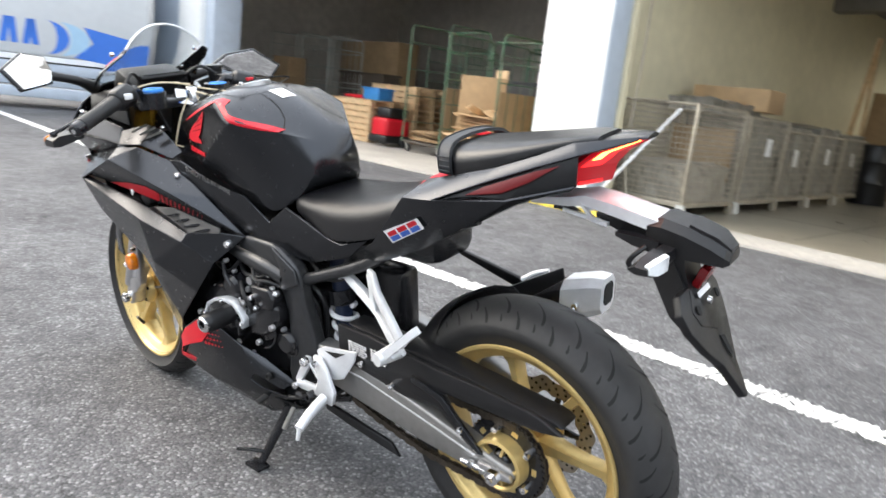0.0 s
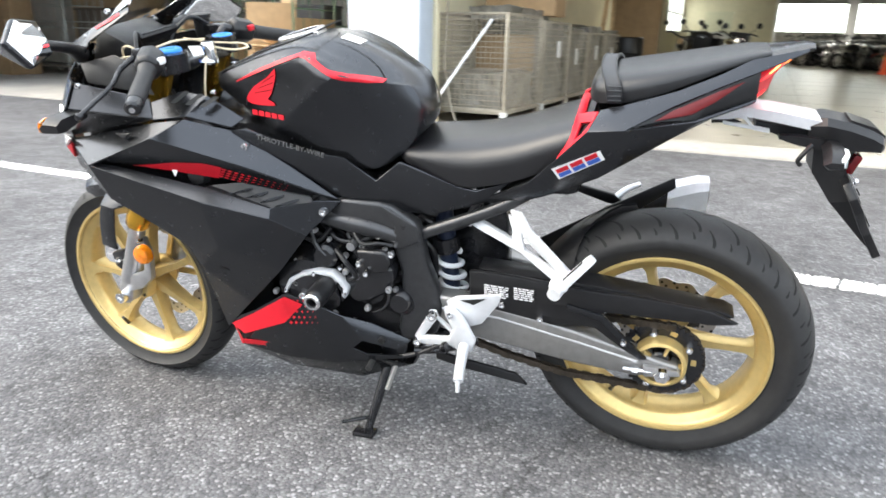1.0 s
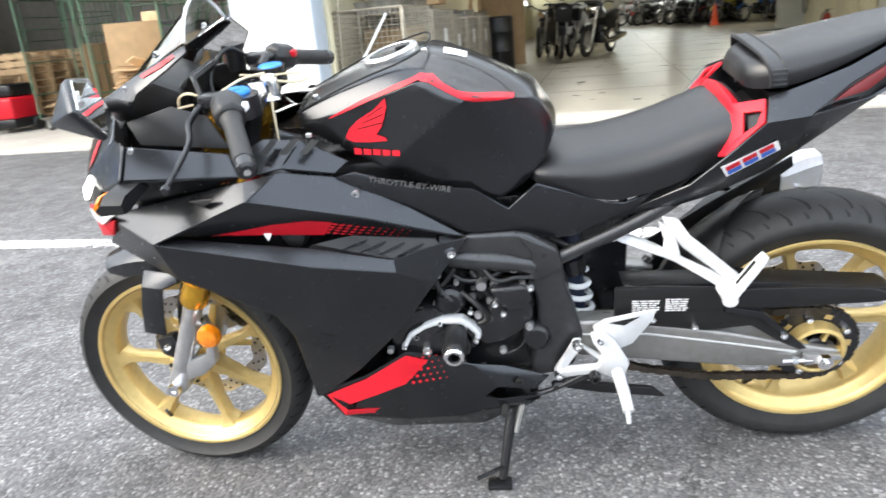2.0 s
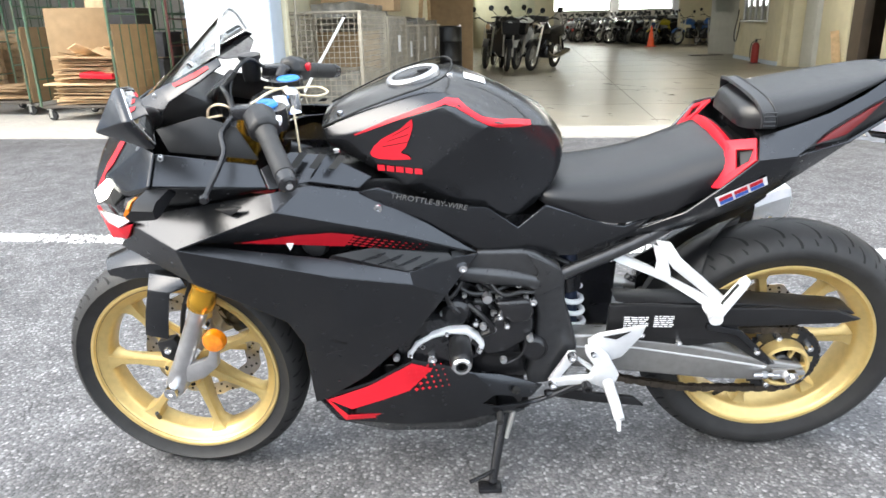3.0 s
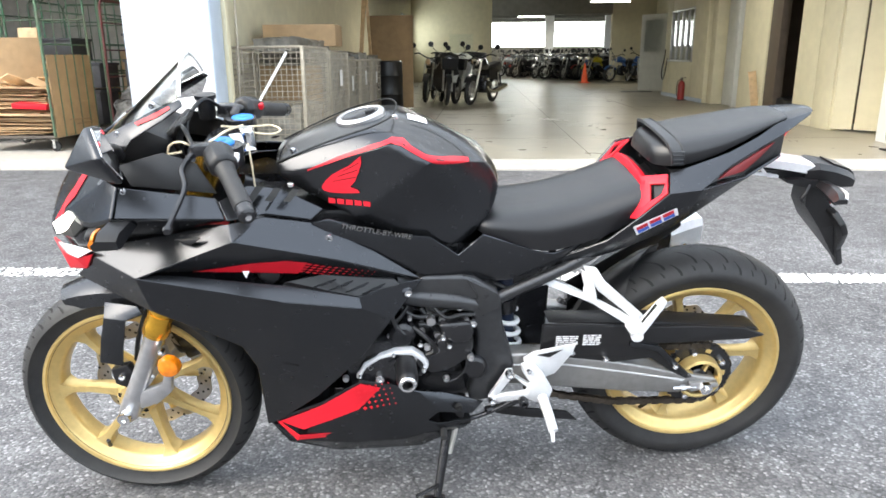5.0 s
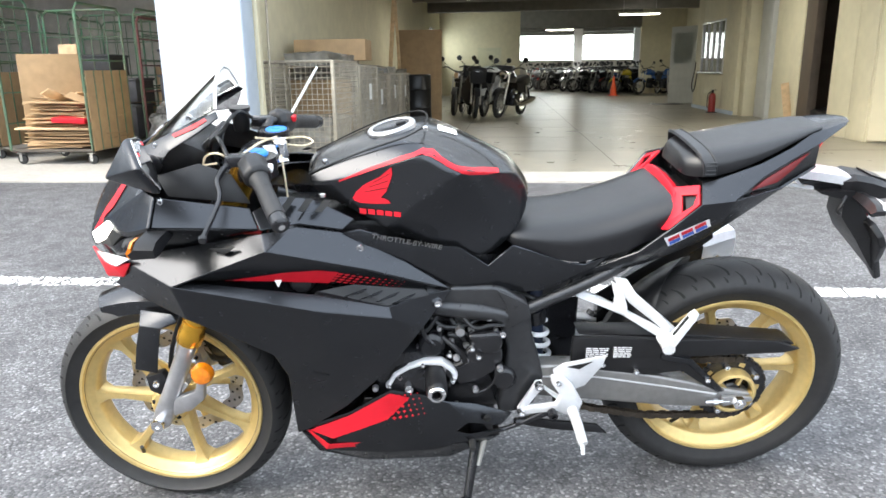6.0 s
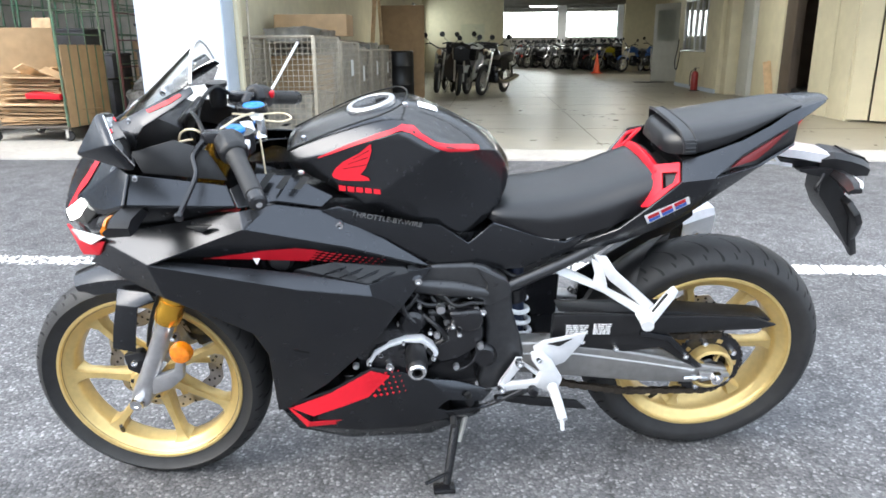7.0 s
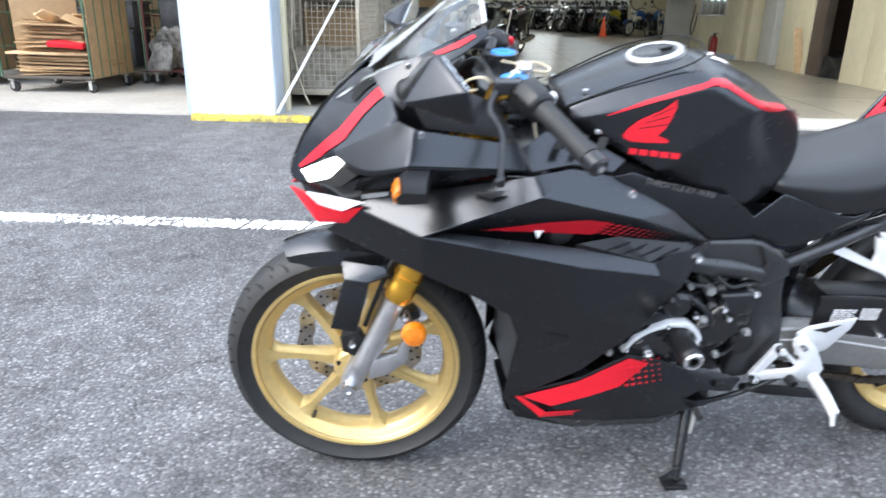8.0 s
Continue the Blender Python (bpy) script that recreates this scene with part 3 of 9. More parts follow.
swing_door("door_3", 5.95, 13.7, 0.85, 2.05, 129, "open white door with a glazed upper half", True)


def office_window():
    d = empty("window_1", site(5.44, 9.5, 0.95))
    for n, c, s in (("window_sill", (0.0, 0.875, 0.0), (0.12, 1.85, 0.04)), ("window_frame", (0.02, 0.875, 1.1), (0.06, 1.75, 0.04)), ("window_frame", (0.02, 0.0, 0.55), (0.06, 0.05, 1.1)),
                    ("window_frame", (0.02, 1.75, 0.55), (0.06, 0.05, 1.1)), ("mullion", (0.02, 0.44, 0.55), (0.05, 0.04, 1.1)), ("mullion", (0.02, 0.875, 0.55), (0.05, 0.05, 1.1)), ("mullion", (0.02, 1.31, 0.55), (0.05, 0.04, 1.1))):
        part(n, box(c, s, 0.003), STEEL, d)
    for y in (0.22, 0.66, 1.09, 1.53):
        part("window_pane", box((0.03, y, 0.55), (0.008, 0.40, 1.06)), WINDOW_GLASS, d)
    tagged(d, "metal-framed office window in the hall wall", "window", kind="structure")


office_window()

# far hall with daylight behind its windows
wall("wall_far_back_low", -6, 16, 34, 34.2, FLOOR, 1.55, WALL_DARK, "cream wall under the far windows", "wall")
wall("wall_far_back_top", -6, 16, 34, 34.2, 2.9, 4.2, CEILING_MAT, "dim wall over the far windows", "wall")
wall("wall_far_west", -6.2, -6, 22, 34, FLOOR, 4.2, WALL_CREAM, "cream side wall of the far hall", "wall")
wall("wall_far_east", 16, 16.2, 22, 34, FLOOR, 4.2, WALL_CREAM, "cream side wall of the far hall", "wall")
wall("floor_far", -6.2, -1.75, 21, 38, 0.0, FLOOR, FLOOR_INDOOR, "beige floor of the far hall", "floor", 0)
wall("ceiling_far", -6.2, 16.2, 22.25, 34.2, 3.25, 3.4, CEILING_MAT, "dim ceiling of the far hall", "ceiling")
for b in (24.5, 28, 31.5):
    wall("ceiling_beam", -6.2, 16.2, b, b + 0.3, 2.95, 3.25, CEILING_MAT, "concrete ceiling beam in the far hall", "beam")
for a in (1.0, 4.05, 6.9):
    wall("pillar_far", a, a + 0.4, 29, 29.4, FLOOR, 2.95, PILLAR_WHITE, "pale column in the far hall", "pillar")


def far_window(a0, a1, b, z0, z1, rz=0.0, n=4, name="window_far"):
    w = a1 - a0
    d = empty(name, site(a0, b, z0, rz))
    part("window_pane", box((w / 2, 0.06, (z1 - z0) / 2), (w, 0.01, z1 - z0)), DAY_GLOW, d, "panes full of bright daylight")
    for k in range(n + 1):
        part("mullion", box((w * k / n, 0.0, (z1 - z0) / 2), (0.05, 0.06, z1 - z0), 0.004), STEEL, d)
    for z in (0.0, (z1 - z0) * 0.62, z1 - z0):
        part("window_frame", box((w / 2, 0.0, z), (w, 0.06, 0.045), 0.004), STEEL, d)
    tagged(d, "wide window bright with daylight in a metal frame", "window", kind="structure")


far_window(-5.5, 15.5, 34.0, 1.55, 2.9, n=14)


def west_windows():
    for b in (18.3, 20.2):
        d = empty("window_west", site(-1.79, b, 1.3))
        part("window_pane", box((0.0, 0.8, 0.6), (0.01, 1.6, 1.2)), DAY_GLOW, d, "pane bright with daylight")
        for y in (0.0, 0.53, 1.07, 1.6):
            part("mullion", box((0.02, y, 0.6), (0.05, 0.05, 1.2), 0.004), STEEL, d)
        for z in (0.0, 0.6, 1.2):
            part("window_frame", box((0.02, 0.8, z), (0.05, 1.64, 0.05), 0.004), STEEL, d)
        tagged(d, "bright side window in a metal frame", "window", kind="structure")


west_windows()


def ceiling_light(a, b, z, rz=0.0, power=60.0):
    d = empty("ceiling_light", site(a, b, z, rz))
    part("housing", box((0, 0, 0.05), (1.3, 0.14, 0.06), 0.01), DOOR_WHITE, d)
    for y in (-0.035, 0.035):
        part("tube", lathe([(0, -0.6), (0.014, -0.6), (0.014, 0.6), (0, 0.6)], 10, pose(0, y, 0.0, 0, 0, 90)), TUBE_GLOW, d, "lit fluorescent tube")
    for x in (-0.5, 0.5):
        part("hanger", box((x, 0, 0.08 + (3.25 - z - 0.08) / 2), (0.015, 0.015, 3.25 - z - 0.08)), STEEL, d)
    tagged(d, "lit twin-tube fluorescent ceiling light on hangers", "ceiling light", group="hall ceiling lights")
    la = new("ceiling_lamp_glow", bpy.data.lights.new("tube_light", "AREA"))
    la.data.shape, la.data.size, la.data.size_y = "RECTANGLE", 1.2, 0.12
    la.data.energy, la.data.color = power, (1.0, 0.95, 0.85)
    la.matrix_world = site(a, b, z - 0.03, rz)


ceiling_light(0.55, 10.0, 2.62, power=12)
ceiling_light(3.4, 5.0, 2.9, power=12)
ceiling_light(5.0, 17.2, 2.72, power=9)
ceiling_light(3.2, 27.0, 2.8, power=12)


# ---- loading-bay things ----
def mesh_grid(p, u, v, nu, nv, t=0.004):
    """Welded wires over the parallelogram p + u, p + v."""
    p, u, v = Vector(p), Vector(u), Vector(v)
    bms = []
    for i in range(nu + 1):
        q = p + u * (i / nu)
        bms.append(tube([q, q + v], t, 4, False))
    for j in range(nv + 1):
        q = p + v * (j / nv)
        bms.append(tube([q, q + u], t, 4, False))
    return join(*bms)


def lumpy_load(sx, sy, sz, seed, amp=0.05):
    bm = bmesh.new()
    bmesh.ops.create_cube(bm, size=1.0)
    bmesh.ops.subdivide_edges(bm, edges=list(bm.edges), cuts=7, use_grid_fill=True)
    for v in bm.verts:
        q = Vector((v.co.x * sx, v.co.y * sy, (v.co.z + 0.5) * sz))
        d = noise.noise_vector(q * 4.0 + Vector((seed * 7.1, seed, 0))) * amp
        if v.co.z < -0.49:
            d.z = 0
        v.co = q + d
    return bm


def mesh_cage(a, b, w, d, h, seed, load, wires):
    g = empty("mesh_pallet_cage", site(a, b, FLOOR))
    foot = 0.12
    for x in (0, w):
        for y in (0, d):
            part("post", box((x, y, foot + (h - foot) / 2), (0.035, 0.035, h - foot), 0.004), CAGE_STEEL, g)
            part("foot", box((x, y, foot / 2), (0.07, 0.07, foot), 0.006), DOOR_WHITE if y == 0 else CAGE_STEEL, g)
    part("base_frame", join(box((w / 2, 0, foot), (w, 0.05, 0.05), 0.004), box((w / 2, d, foot), (w, 0.05, 0.05), 0.004), box((0, d / 2, foot), (0.05, d, 0.05), 0.004), box((w, d / 2, foot), (0.05, d, 0.05), 0.004), box((w / 2, d / 2, foot), (w, d, 0.02))), CAGE_STEEL, g)
    nu, nw, nh = int(w / wires), int(d / wires), int((h - foot) / wires)
    part("front_mesh", mesh_grid((0, -0.01, foot), (w, 0, 0), (0, 0, h - foot), nu, nh), CAGE_STEEL, g)
    part("side_mesh", mesh_grid((w + 0.01, 0, foot), (0, d, 0), (0, 0, h - foot), nw, nh), CAGE_STEEL, g)
    part("side_mesh", mesh_grid((-0.01, 0, foot), (0, d, 0), (0, 0, h - foot), nw, nh), CAGE_STEEL, g)
    part("top_rail", tube([(0, 0, h), (w, 0, h), (w, d, h), (0, d, h), (0, 0, h)], 0.014, 8, False), CAGE_STEEL, g)
    tagged(g, "galvanised wire-mesh pallet cage on short feet", "mesh cage", group="mesh cages along the wall")
    if load:
        ld = link("wrapped_load", lumpy_load(w - 0.1, d - 0.1, load, seed), WRAP, m=site(a + w / 2, b + d / 2, FLOOR + 0.14))
        tagged(ld, "grey plastic-wrapped stack of parts inside a mesh cage", "wrapped goods", group="wrapped loads")


mesh_cage(-1.62, 0.57, 0.80, 1.10, 1.06, 1, 0.35, 0.052)
mesh_cage(-1.64, 1.80, 0.82, 1.08, 1.02, 2, 0.9, 0.07)
for k, b in enumerate((2.98, 4.10, 5.22)):
    mesh_cage(-1.66, b, 0.80, 1.02, 0.92, 3 + k, 0.84 + 0.05 * (k % 2), 0.1)
for a, b, z, w, h in ((-0.797, 2.35, 0.72, 0.14, 0.19), (-0.835, 3.35, 0.62, 0.12, 0.20), (-0.835, 4.5, 0.66, 0.12, 0.20), (-0.835, 5.6, 0.64, 0.12, 0.18)):
    tagged(link("paper_label", box((0, 0, 0), (0.004, w, h)), PAPER, m=site(a, b, FLOOR + z)), "white paper slip fixed to a mesh cage", "paper label", group="paper slips on the cages")


def carton(name, a, b, z, s, rz, label, open_top=False, tilt=0.0):
    g = empty(name, site(a, b, z, rz) @ pose(0, 0, 0, tilt, 0, 0))
    x, y, h = s
    if open_top:
        for c, q in (((0, -y / 2, h / 2), (x, 0.006, h)), ((0, y / 2, h / 2), (x, 0.006, h)), ((-x / 2, 0, h / 2), (0.006, y, h)), ((x / 2, 0, h / 2), (0.006, y, h)), ((0, 0, 0.005), (x, y, 0.006))):
            part("carton_side", box(c, q, 0.002), CARDBOARD, g)
        part("carton_flap", box((0, -y / 2 - y * 0.2, h - 0.03), (x, y * 0.45, 0.005), 0, (-20, 0, 0)), CARDBOARD, g)
    else:
        part("carton_body", box((0, 0, h / 2), s, 0.004), CARDBOARD, g)
        part("tape", box((0, 0, h + 0.0005), (x * 0.995, 0.05, 0.001)), WOOD_PALE, g)
    return tagged(g, label, "carton")


carton("cardboard_box", -1.22, 2.3, FLOOR + 1.09, (0.84, 0.55, 0.24), 3, "long brown cardboard box lying on a wrapped load")
tagged(link("plastic_sheet", lumpy_load(0.62, 0.9, 0.12, 9, 0.08), WRAP, m=site(-1.22, 1.75, FLOOR + 1.03)), "crumpled grey plastic film heaped on a cage", "plastic sheet")
tagged(link("cage_liner_board", box((0, 0, 0.45), (0.7, 0.012, 0.55), 0.002), CARDBOARD, m=site(-1.22, 1.60, FLOOR + 0.15)), "brown board standing inside a mesh cage", "board")
tagged(link("leaning_board", box((0, 0, 0.85), (0.85, 0.02, 1.7), 0.003, (-6, 0, 0)), CARDBOARD, m=site(-0.80, 7.3, FLOOR + 0.02)), "large brown sheet of board leaning by the wall", "board")
tagged(link("leaning_timber", join(box((0, 0, 1.25), (0.07, 0.05, 2.5), 0.004, (-5, 4, 0)), box((0.14, 0, 1.2), (0.05, 0.04, 2.4), 0.004, (-5, -3, 0))), WOOD_PALE, m=site(-1.25, 6.75, FLOOR + 0.01)), "two lengths of timber leaning on the wall", "timber")
tagged(link("black_drum", lathe([(0, 0), (0.26, 0), (0.27, 0.03), (0.26, 0.3), (0.27, 0.32), (0.26, 0.34), (0.26, 0.62), (0.27, 0.64), (0.26, 0.66), (0.26, 0.88), (0.24, 0.9), (0, 0.9)], 32, pose(0, 0, 0, 90, 0, 0)), BLACK_PLASTIC, m=site(-0.75, 6.4, FLOOR)), "black plastic drum by the hall wall", "drum")
tagged(link("white_pole", tube([(-1.415, -0.145, 0.14), (-0.955, 0.50, 1.125)], 0.013, 10, False), PAPER, m=SITE.copy()), "thin white pole leaning on the mesh cage", "pole")
tagged(link("hose", tube([(-1.375, 0.40, 2.6), (-1.38, 0.40, 1.6), (-1.39, 0.40, 1.0), (-1.40, 0.40, 0.68), (-1.34, 0.41, 0.32), (-1.26, 0.38, 0.145)], 0.011, 10), CAGE_STEEL, m=SITE.copy()), "grey hose hanging down beside the pillar", "hose")


def worn_kerb(a, b, length):
    """A low kerb with a crumbled, uneven skin of paint."""
    rng = random.Random(4)
    rings = []
    for k in range(41):
        x = -length / 2 + length * k / 40
        j = lambda q: rng.uniform(-q, q)
        rings.append([(x + j(0.004), -0.065 + j(0.008), 0.0), (x + j(0.004), -0.062 + j(0.010), 0.055 + j(0.012)), (x, -0.045 + j(0.008), 0.078 + j(0.008)), (x, 0.03, 0.082 + j(0.006)), (x, 0.062, 0.06), (x, 0.065, 0.0)])
    tagged(link("kerb_1", loft(rings), YELLOW_PAINT, m=site(a, b, 0.04)), "chipped yellow-painted kerb at the pillar's foot", "kerb", kind="structure")


worn_kerb(-1.63, -0.2, 1.02)


def castor(x, y, parent, r=0.055):
    c = part("castor", lathe([(0, -0.018), (r * 0.5, -0.018), (r * 0.9, -0.016), (r, -0.008), (r, 0.008), (r * 0.9, 0.016), (r * 0.5, 0.018), (0, 0.018)], 20, pose(x + 0.02, y, r)), RUBBER, parent, "black rubber castor wheel")
    part("castor_fork", join(box((x + 0.01, y - 0.025, r + 0.025), (0.03, 0.005, 0.09)), box((x + 0.01, y + 0.025, r + 0.025), (0.03, 0.005, 0.09)), box((x, y, 2 * r + 0.015), (0.06, 0.06, 0.012))), STEEL, c)


def roll_cart(a, b, w, d, h, rz, label, board_side=True, steel=GREEN_STEEL):
    g = empty("roll_cart", site(a, b, FLOOR, rz))
    for x in (0.06, w - 0.06):
        for y in (0.06, d - 0.06):
            castor(x, y, g)
    part("deck", box((w / 2, d / 2, 0.155), (w, d, 0.03), 0.004), MAROON_STEEL if steel == MAROON_STEEL else DECK, g, "dark rusty steel deck")
    hoop = lambda y: [(0, y, 0.16), (0, y, h - 0.06), (0.06, y, h), (w - 0.06, y, h), (w, y, h - 0.06), (w, y, 0.16)]
    part("back_frame", tube(hoop(d), 0.014, 8, False), steel, g)
    for x in (0, w):
        part("side_frame", tube([(x, 0, 0.16), (x, 0, h - 0.06), (x, 0.06, h), (x, d - 0.06, h), (x, d, h - 0.06), (x, d, 0.16)], 0.014, 8, False), steel, g)
        for z in np.linspace(0.45, h - 0.25, 4):
            part("side_rail", tube([(x, 0, z), (x, d, z)], 0.008, 8, False), steel, g)
    for k in range(1, 5):
        part("back_bar", tube([(w * k / 5, d, 0.16), (w * k / 5, d, h)], 0.007, 8, False), steel, g)
    for z in (0.55, 0.95, h - 0.3):
        part("back_rail", tube([(0, d, z), (w, d, z)], 0.008, 8, False), steel, g)
    if board_side:
        part("side_board", box((w + 0.012, d / 2, 0.58), (0.012, d * 0.94, 0.86), 0.002), CARDBOARD, g, "brown plywood side board")
        for y in (0.2, 0.4, 0.6, 0.8):
            part("side_slat", box((w + 0.022, d * y, 0.58), (0.008, 0.012, 0.86)), steel, g)
    return tagged(g, label, "roll cart", group="roll carts in the loading bay")


def flat_stack(a, b, z, w, d, n, seed, label):
    rng = random.Random(seed)
    g = empty("cardboard_pile", site(a, b, z))
    h = 0.0
    for i in range(n):
        t = rng.uniform(0.008, 0.02)
        part("flat_carton", box((rng.uniform(-0.04, 0.04), rng.uniform(-0.04, 0.04), h + t / 2), (w * rng.uniform(0.7, 1.0), d * rng.uniform(0.7, 1.0), t * 0.8), 0.001, (rng.uniform(-2, 2), rng.uniform(-2, 2), rng.uniform(-9, 9))), CARDBOARD, g)
        h += t
    tagged(g, label, "cardboard")


roll_cart(-4.60, 0.98, 0.95, 0.88, 1.70, 0, "green steel roll cart loaded with flattened cardboard")
flat_stack(-4.08, 1.36, FLOOR + 0.175, 0.84, 0.74, 16, 3, "pile of flattened brown cartons on the cart deck")
tagged(link("pale_board", box((0, 0, 0), (0.86, 0.76, 0.022), 0.004, (1, 0.5, 1)), WOOD_PALE, m=site(-4.10, 1.36, FLOOR + 0.40)), "pale board lying on the cardboard pile", "board")
flat_stack(-4.06, 1.36, FLOOR + 0.415, 0.80, 0.70, 20, 8, "ragged heap of flattened cartons over a pale board")
scrap_rng = random.Random(31)
for k in range(7):
    tagged(link("cardboard_scrap", box((0, 0, 0), (scrap_rng.uniform(0.16, 0.34), scrap_rng.uniform(0.12, 0.22), 0.012), 0.002, (scrap_rng.uniform(-28, 28), scrap_rng.uniform(-22, 22), scrap_rng.uniform(0, 180))), (CARDBOARD, WOOD_PALE)[k % 2], m=site(-4.28 + 0.075 * k, 1.12 + 0.09 * (k % 3), FLOOR + 0.72 + 0.02 * (k % 2))), "bent scrap of cardboard on top of the heap", "cardboard", group="cardboard scraps")
tagged(link("red_carton_flap", box((0, 0, 0), (0.36, 0.2, 0.055), 0.006, (4, 3, 4)), PAINT_RED, m=site(-3.86, 1.02, FLOOR + 0.49)), "flat red carton on the cardboard pile", "carton")
tagged(link("cardboard_sheet", box((0, 0, 0.52), (0.62, 0.014, 1.02), 0.003, (-4, 0, 32)), CARDBOARD, m=site(-4.30, 1.40, FLOOR + 0.17)), "tall brown cardboard sheet standing in the cart", "cardboard")
tagged(link("cardboard_sheet", box((0, 0, 0.5), (0.22, 0.012, 0.42), 0.003, (-5, 0, 2)), WOOD_PALE, m=site(-4.22, 1.66, FLOOR + 0.60)), "small pale sheet propped behind the cardboard", "cardboard")
roll_cart(-4.75, 2.0, 1.20, 0.85, 1.72, 0, "green steel roll cart with dark crates behind the cardboard", False)
roll_cart(-3.50, 1.95, 0.95, 0.85, 1.62, 0, "maroon steel roll cart with plastic bags", False, MAROON_STEEL)
for a, b, z, sx, sz in ((-4.45, 2.4, 0.18, 0.5, 0.34), (-3.95, 2.4, 0.18, 0.4, 0.42), (-4.45, 2.4, 0.54, 0.46, 0.30), (-3.95, 2.45, 0.62, 0.42, 0.30), (-4.30, 2.4, 0.95, 0.55, 0.26), (-3.15, 2.4, 0.62, 0.5, 0.34), (-3.10, 2.4, 1.0, 0.55, 0.26)):
    tagged(link("storage_crate", join(box((0, 0, sz / 2), (sx, 0.45, sz), 0.012), box((0, 0, sz - 0.02), (sx + 0.03, 0.48, 0.03), 0.006)), DARK_GOODS, m=site(a, b, FLOOR + z)), "dark plastic crate on a roll cart in the bay", "crate", group="dark crates in the bay")
tagged(link("plastic_bag", lumpy_load(0.5, 0.5, 0.42, 21, 0.12), BAG, m=site(-3.15, 2.25, FLOOR + 0.18)), "heap of clear plastic bags on a roll cart", "plastic bags")
tagged(link("plastic_bag", lumpy_load(0.30, 0.4, 0.30, 25, 0.10), BAG, m=site(-3.30, 2.0, FLOOR + 0.175)), "dull plastic bag lying on a roll cart", "plastic bags")
roll_cart(-5.95, 1.5, 0.82, 0.85, 1.88, 0, "tall green steel roll cart with cardboard", True)
flat_stack(-5.54, 1.9, FLOOR + 0.175, 0.7, 0.7, 12, 6, "heap of cartons on the tall cart")
roll_cart(-12.5, 3.0, 1.05, 0.85, 1.92, 0, "pale grey roll cart at the back of the bay", False, PALE_STEEL)
roll_cart(-11.25, 3.0, 1.05, 0.85, 1.86, 0, "pale grey roll cart beside another in the bay", False, PALE_STEEL)
carton("cardboard_box", -11.05, 2.6, FLOOR + 0.95, (0.55, 0.45, 0.4), 4, "pale cardboard box on stacked goods in the bay")
carton("cardboard_box", -11.15, 2.6, FLOOR + 0.45, (0.7, 0.55, 0.5), -3, "brown cardboard box in the loading bay")
carton("cardboard_box", -10.95, 4.9, FLOOR, (2.1, 0.6, 1.95), 0, "very large brown carton at the back of the bay")
tagged(link("storage_crate", join(box((0, 0, 0.6), (1.5, 0.5, 1.2), 0.012), box((0, 0, 1.19), (1.55, 0.54, 0.05), 0.006)), BROWN_DARK, m=site(-10.2, 4.1, FLOOR)), "dark brown wooden chest in front of a large carton", "chest")
carton("cardboard_box", -11.2, 2.6, FLOOR, (0.75, 0.6, 0.45), 2, "brown cardboard box in the loading bay")
roll_cart(-7.6, 3.4, 0.98, 0.85, 1.75, 0, "grey-green roll cart at the back of the bay", False)
roll_cart(-5.4, 3.6, 0.98, 0.85, 1.75, 0, "green roll cart at the back of the bay", False)
roll_cart(-4.2, 3.4, 0.98, 0.85, 1.75, 0, "green roll cart at the back of the bay", True)


def timber_stack(a, b, n, w, d, label):
    g = empty("timber_pallet_stack", site(a, b, FLOOR))
    z = 0.0
    for i in range(n):
        for y in (-d / 2 + 0.06, 0, d / 2 - 0.06):
            part("runner", box((0, y, z + 0.04), (w, 0.09, 0.075), 0.004), WOOD_PALE, g)
        for k in range(6):
            part("board", box((-w / 2 + 0.07 + k * (w - 0.14) / 5, 0, z + 0.088), (0.12, d, 0.018), 0.003), WOOD_PALE, g)
        z += 0.1
    return tagged(g, label, "pallets")


timber_stack(-7.65, 3.1, 10, 1.25, 0.9, "tall stack of brown timber pallets at the back of the bay")
timber_stack(-7.55, 2.1, 7, 1.1, 0.9, "stack of pale timber pallets in the loading bay")
tagged(link("blue_crate", join(box((0, 0, 0.10), (0.42, 0.32, 0.2), 0.012), box((0, 0, 0.19), (0.46, 0.36, 0.03), 0.01)), BLUE_BIN, m=site(-7.25, 2.0, FLOOR + 0.7)), "blue plastic crate on a timber stack", "crate")
tagged(link("red_tray", box((0, 0, 0.03), (0.5, 0.35, 0.05), 0.01), PAINT_RED, m=site(-7.85, 2.1, FLOOR + 0.7)), "red plastic tray on the timber stack", "tray")
timber_stack(-7.0, 4.4, 10, 1.2, 0.9, "higher stack of reddish timber at the back of the bay")


def floor_scrubber():
    g = empty("floor_machine", site(-6.55, 1.75, FLOOR))
    part("machine_body", box((0, 0, 0.3), (0.4, 0.5, 0.3), 0.05, seg=3), PAINT_RED, g)
    part("machine_base", box((0, 0, 0.12), (0.46, 0.56, 0.12), 0.03), BLACK_PLASTIC, g)
    part("machine_lid", box((0, 0.02, 0.53), (0.34, 0.4, 0.16), 0.04), BLACK_PLASTIC, g)
    for x in (-0.24, 0.24):
        part("machine_wheel", lathe([(0, -0.03), (0.08, -0.03), (0.09, 0), (0.08, 0.03), (0, 0.03)], 18, pose(x, 0.1, 0.09, 0, 0, 90)), RUBBER, g)
    tagged(g, "small red and black cleaning machine on wheels", "cleaning machine")


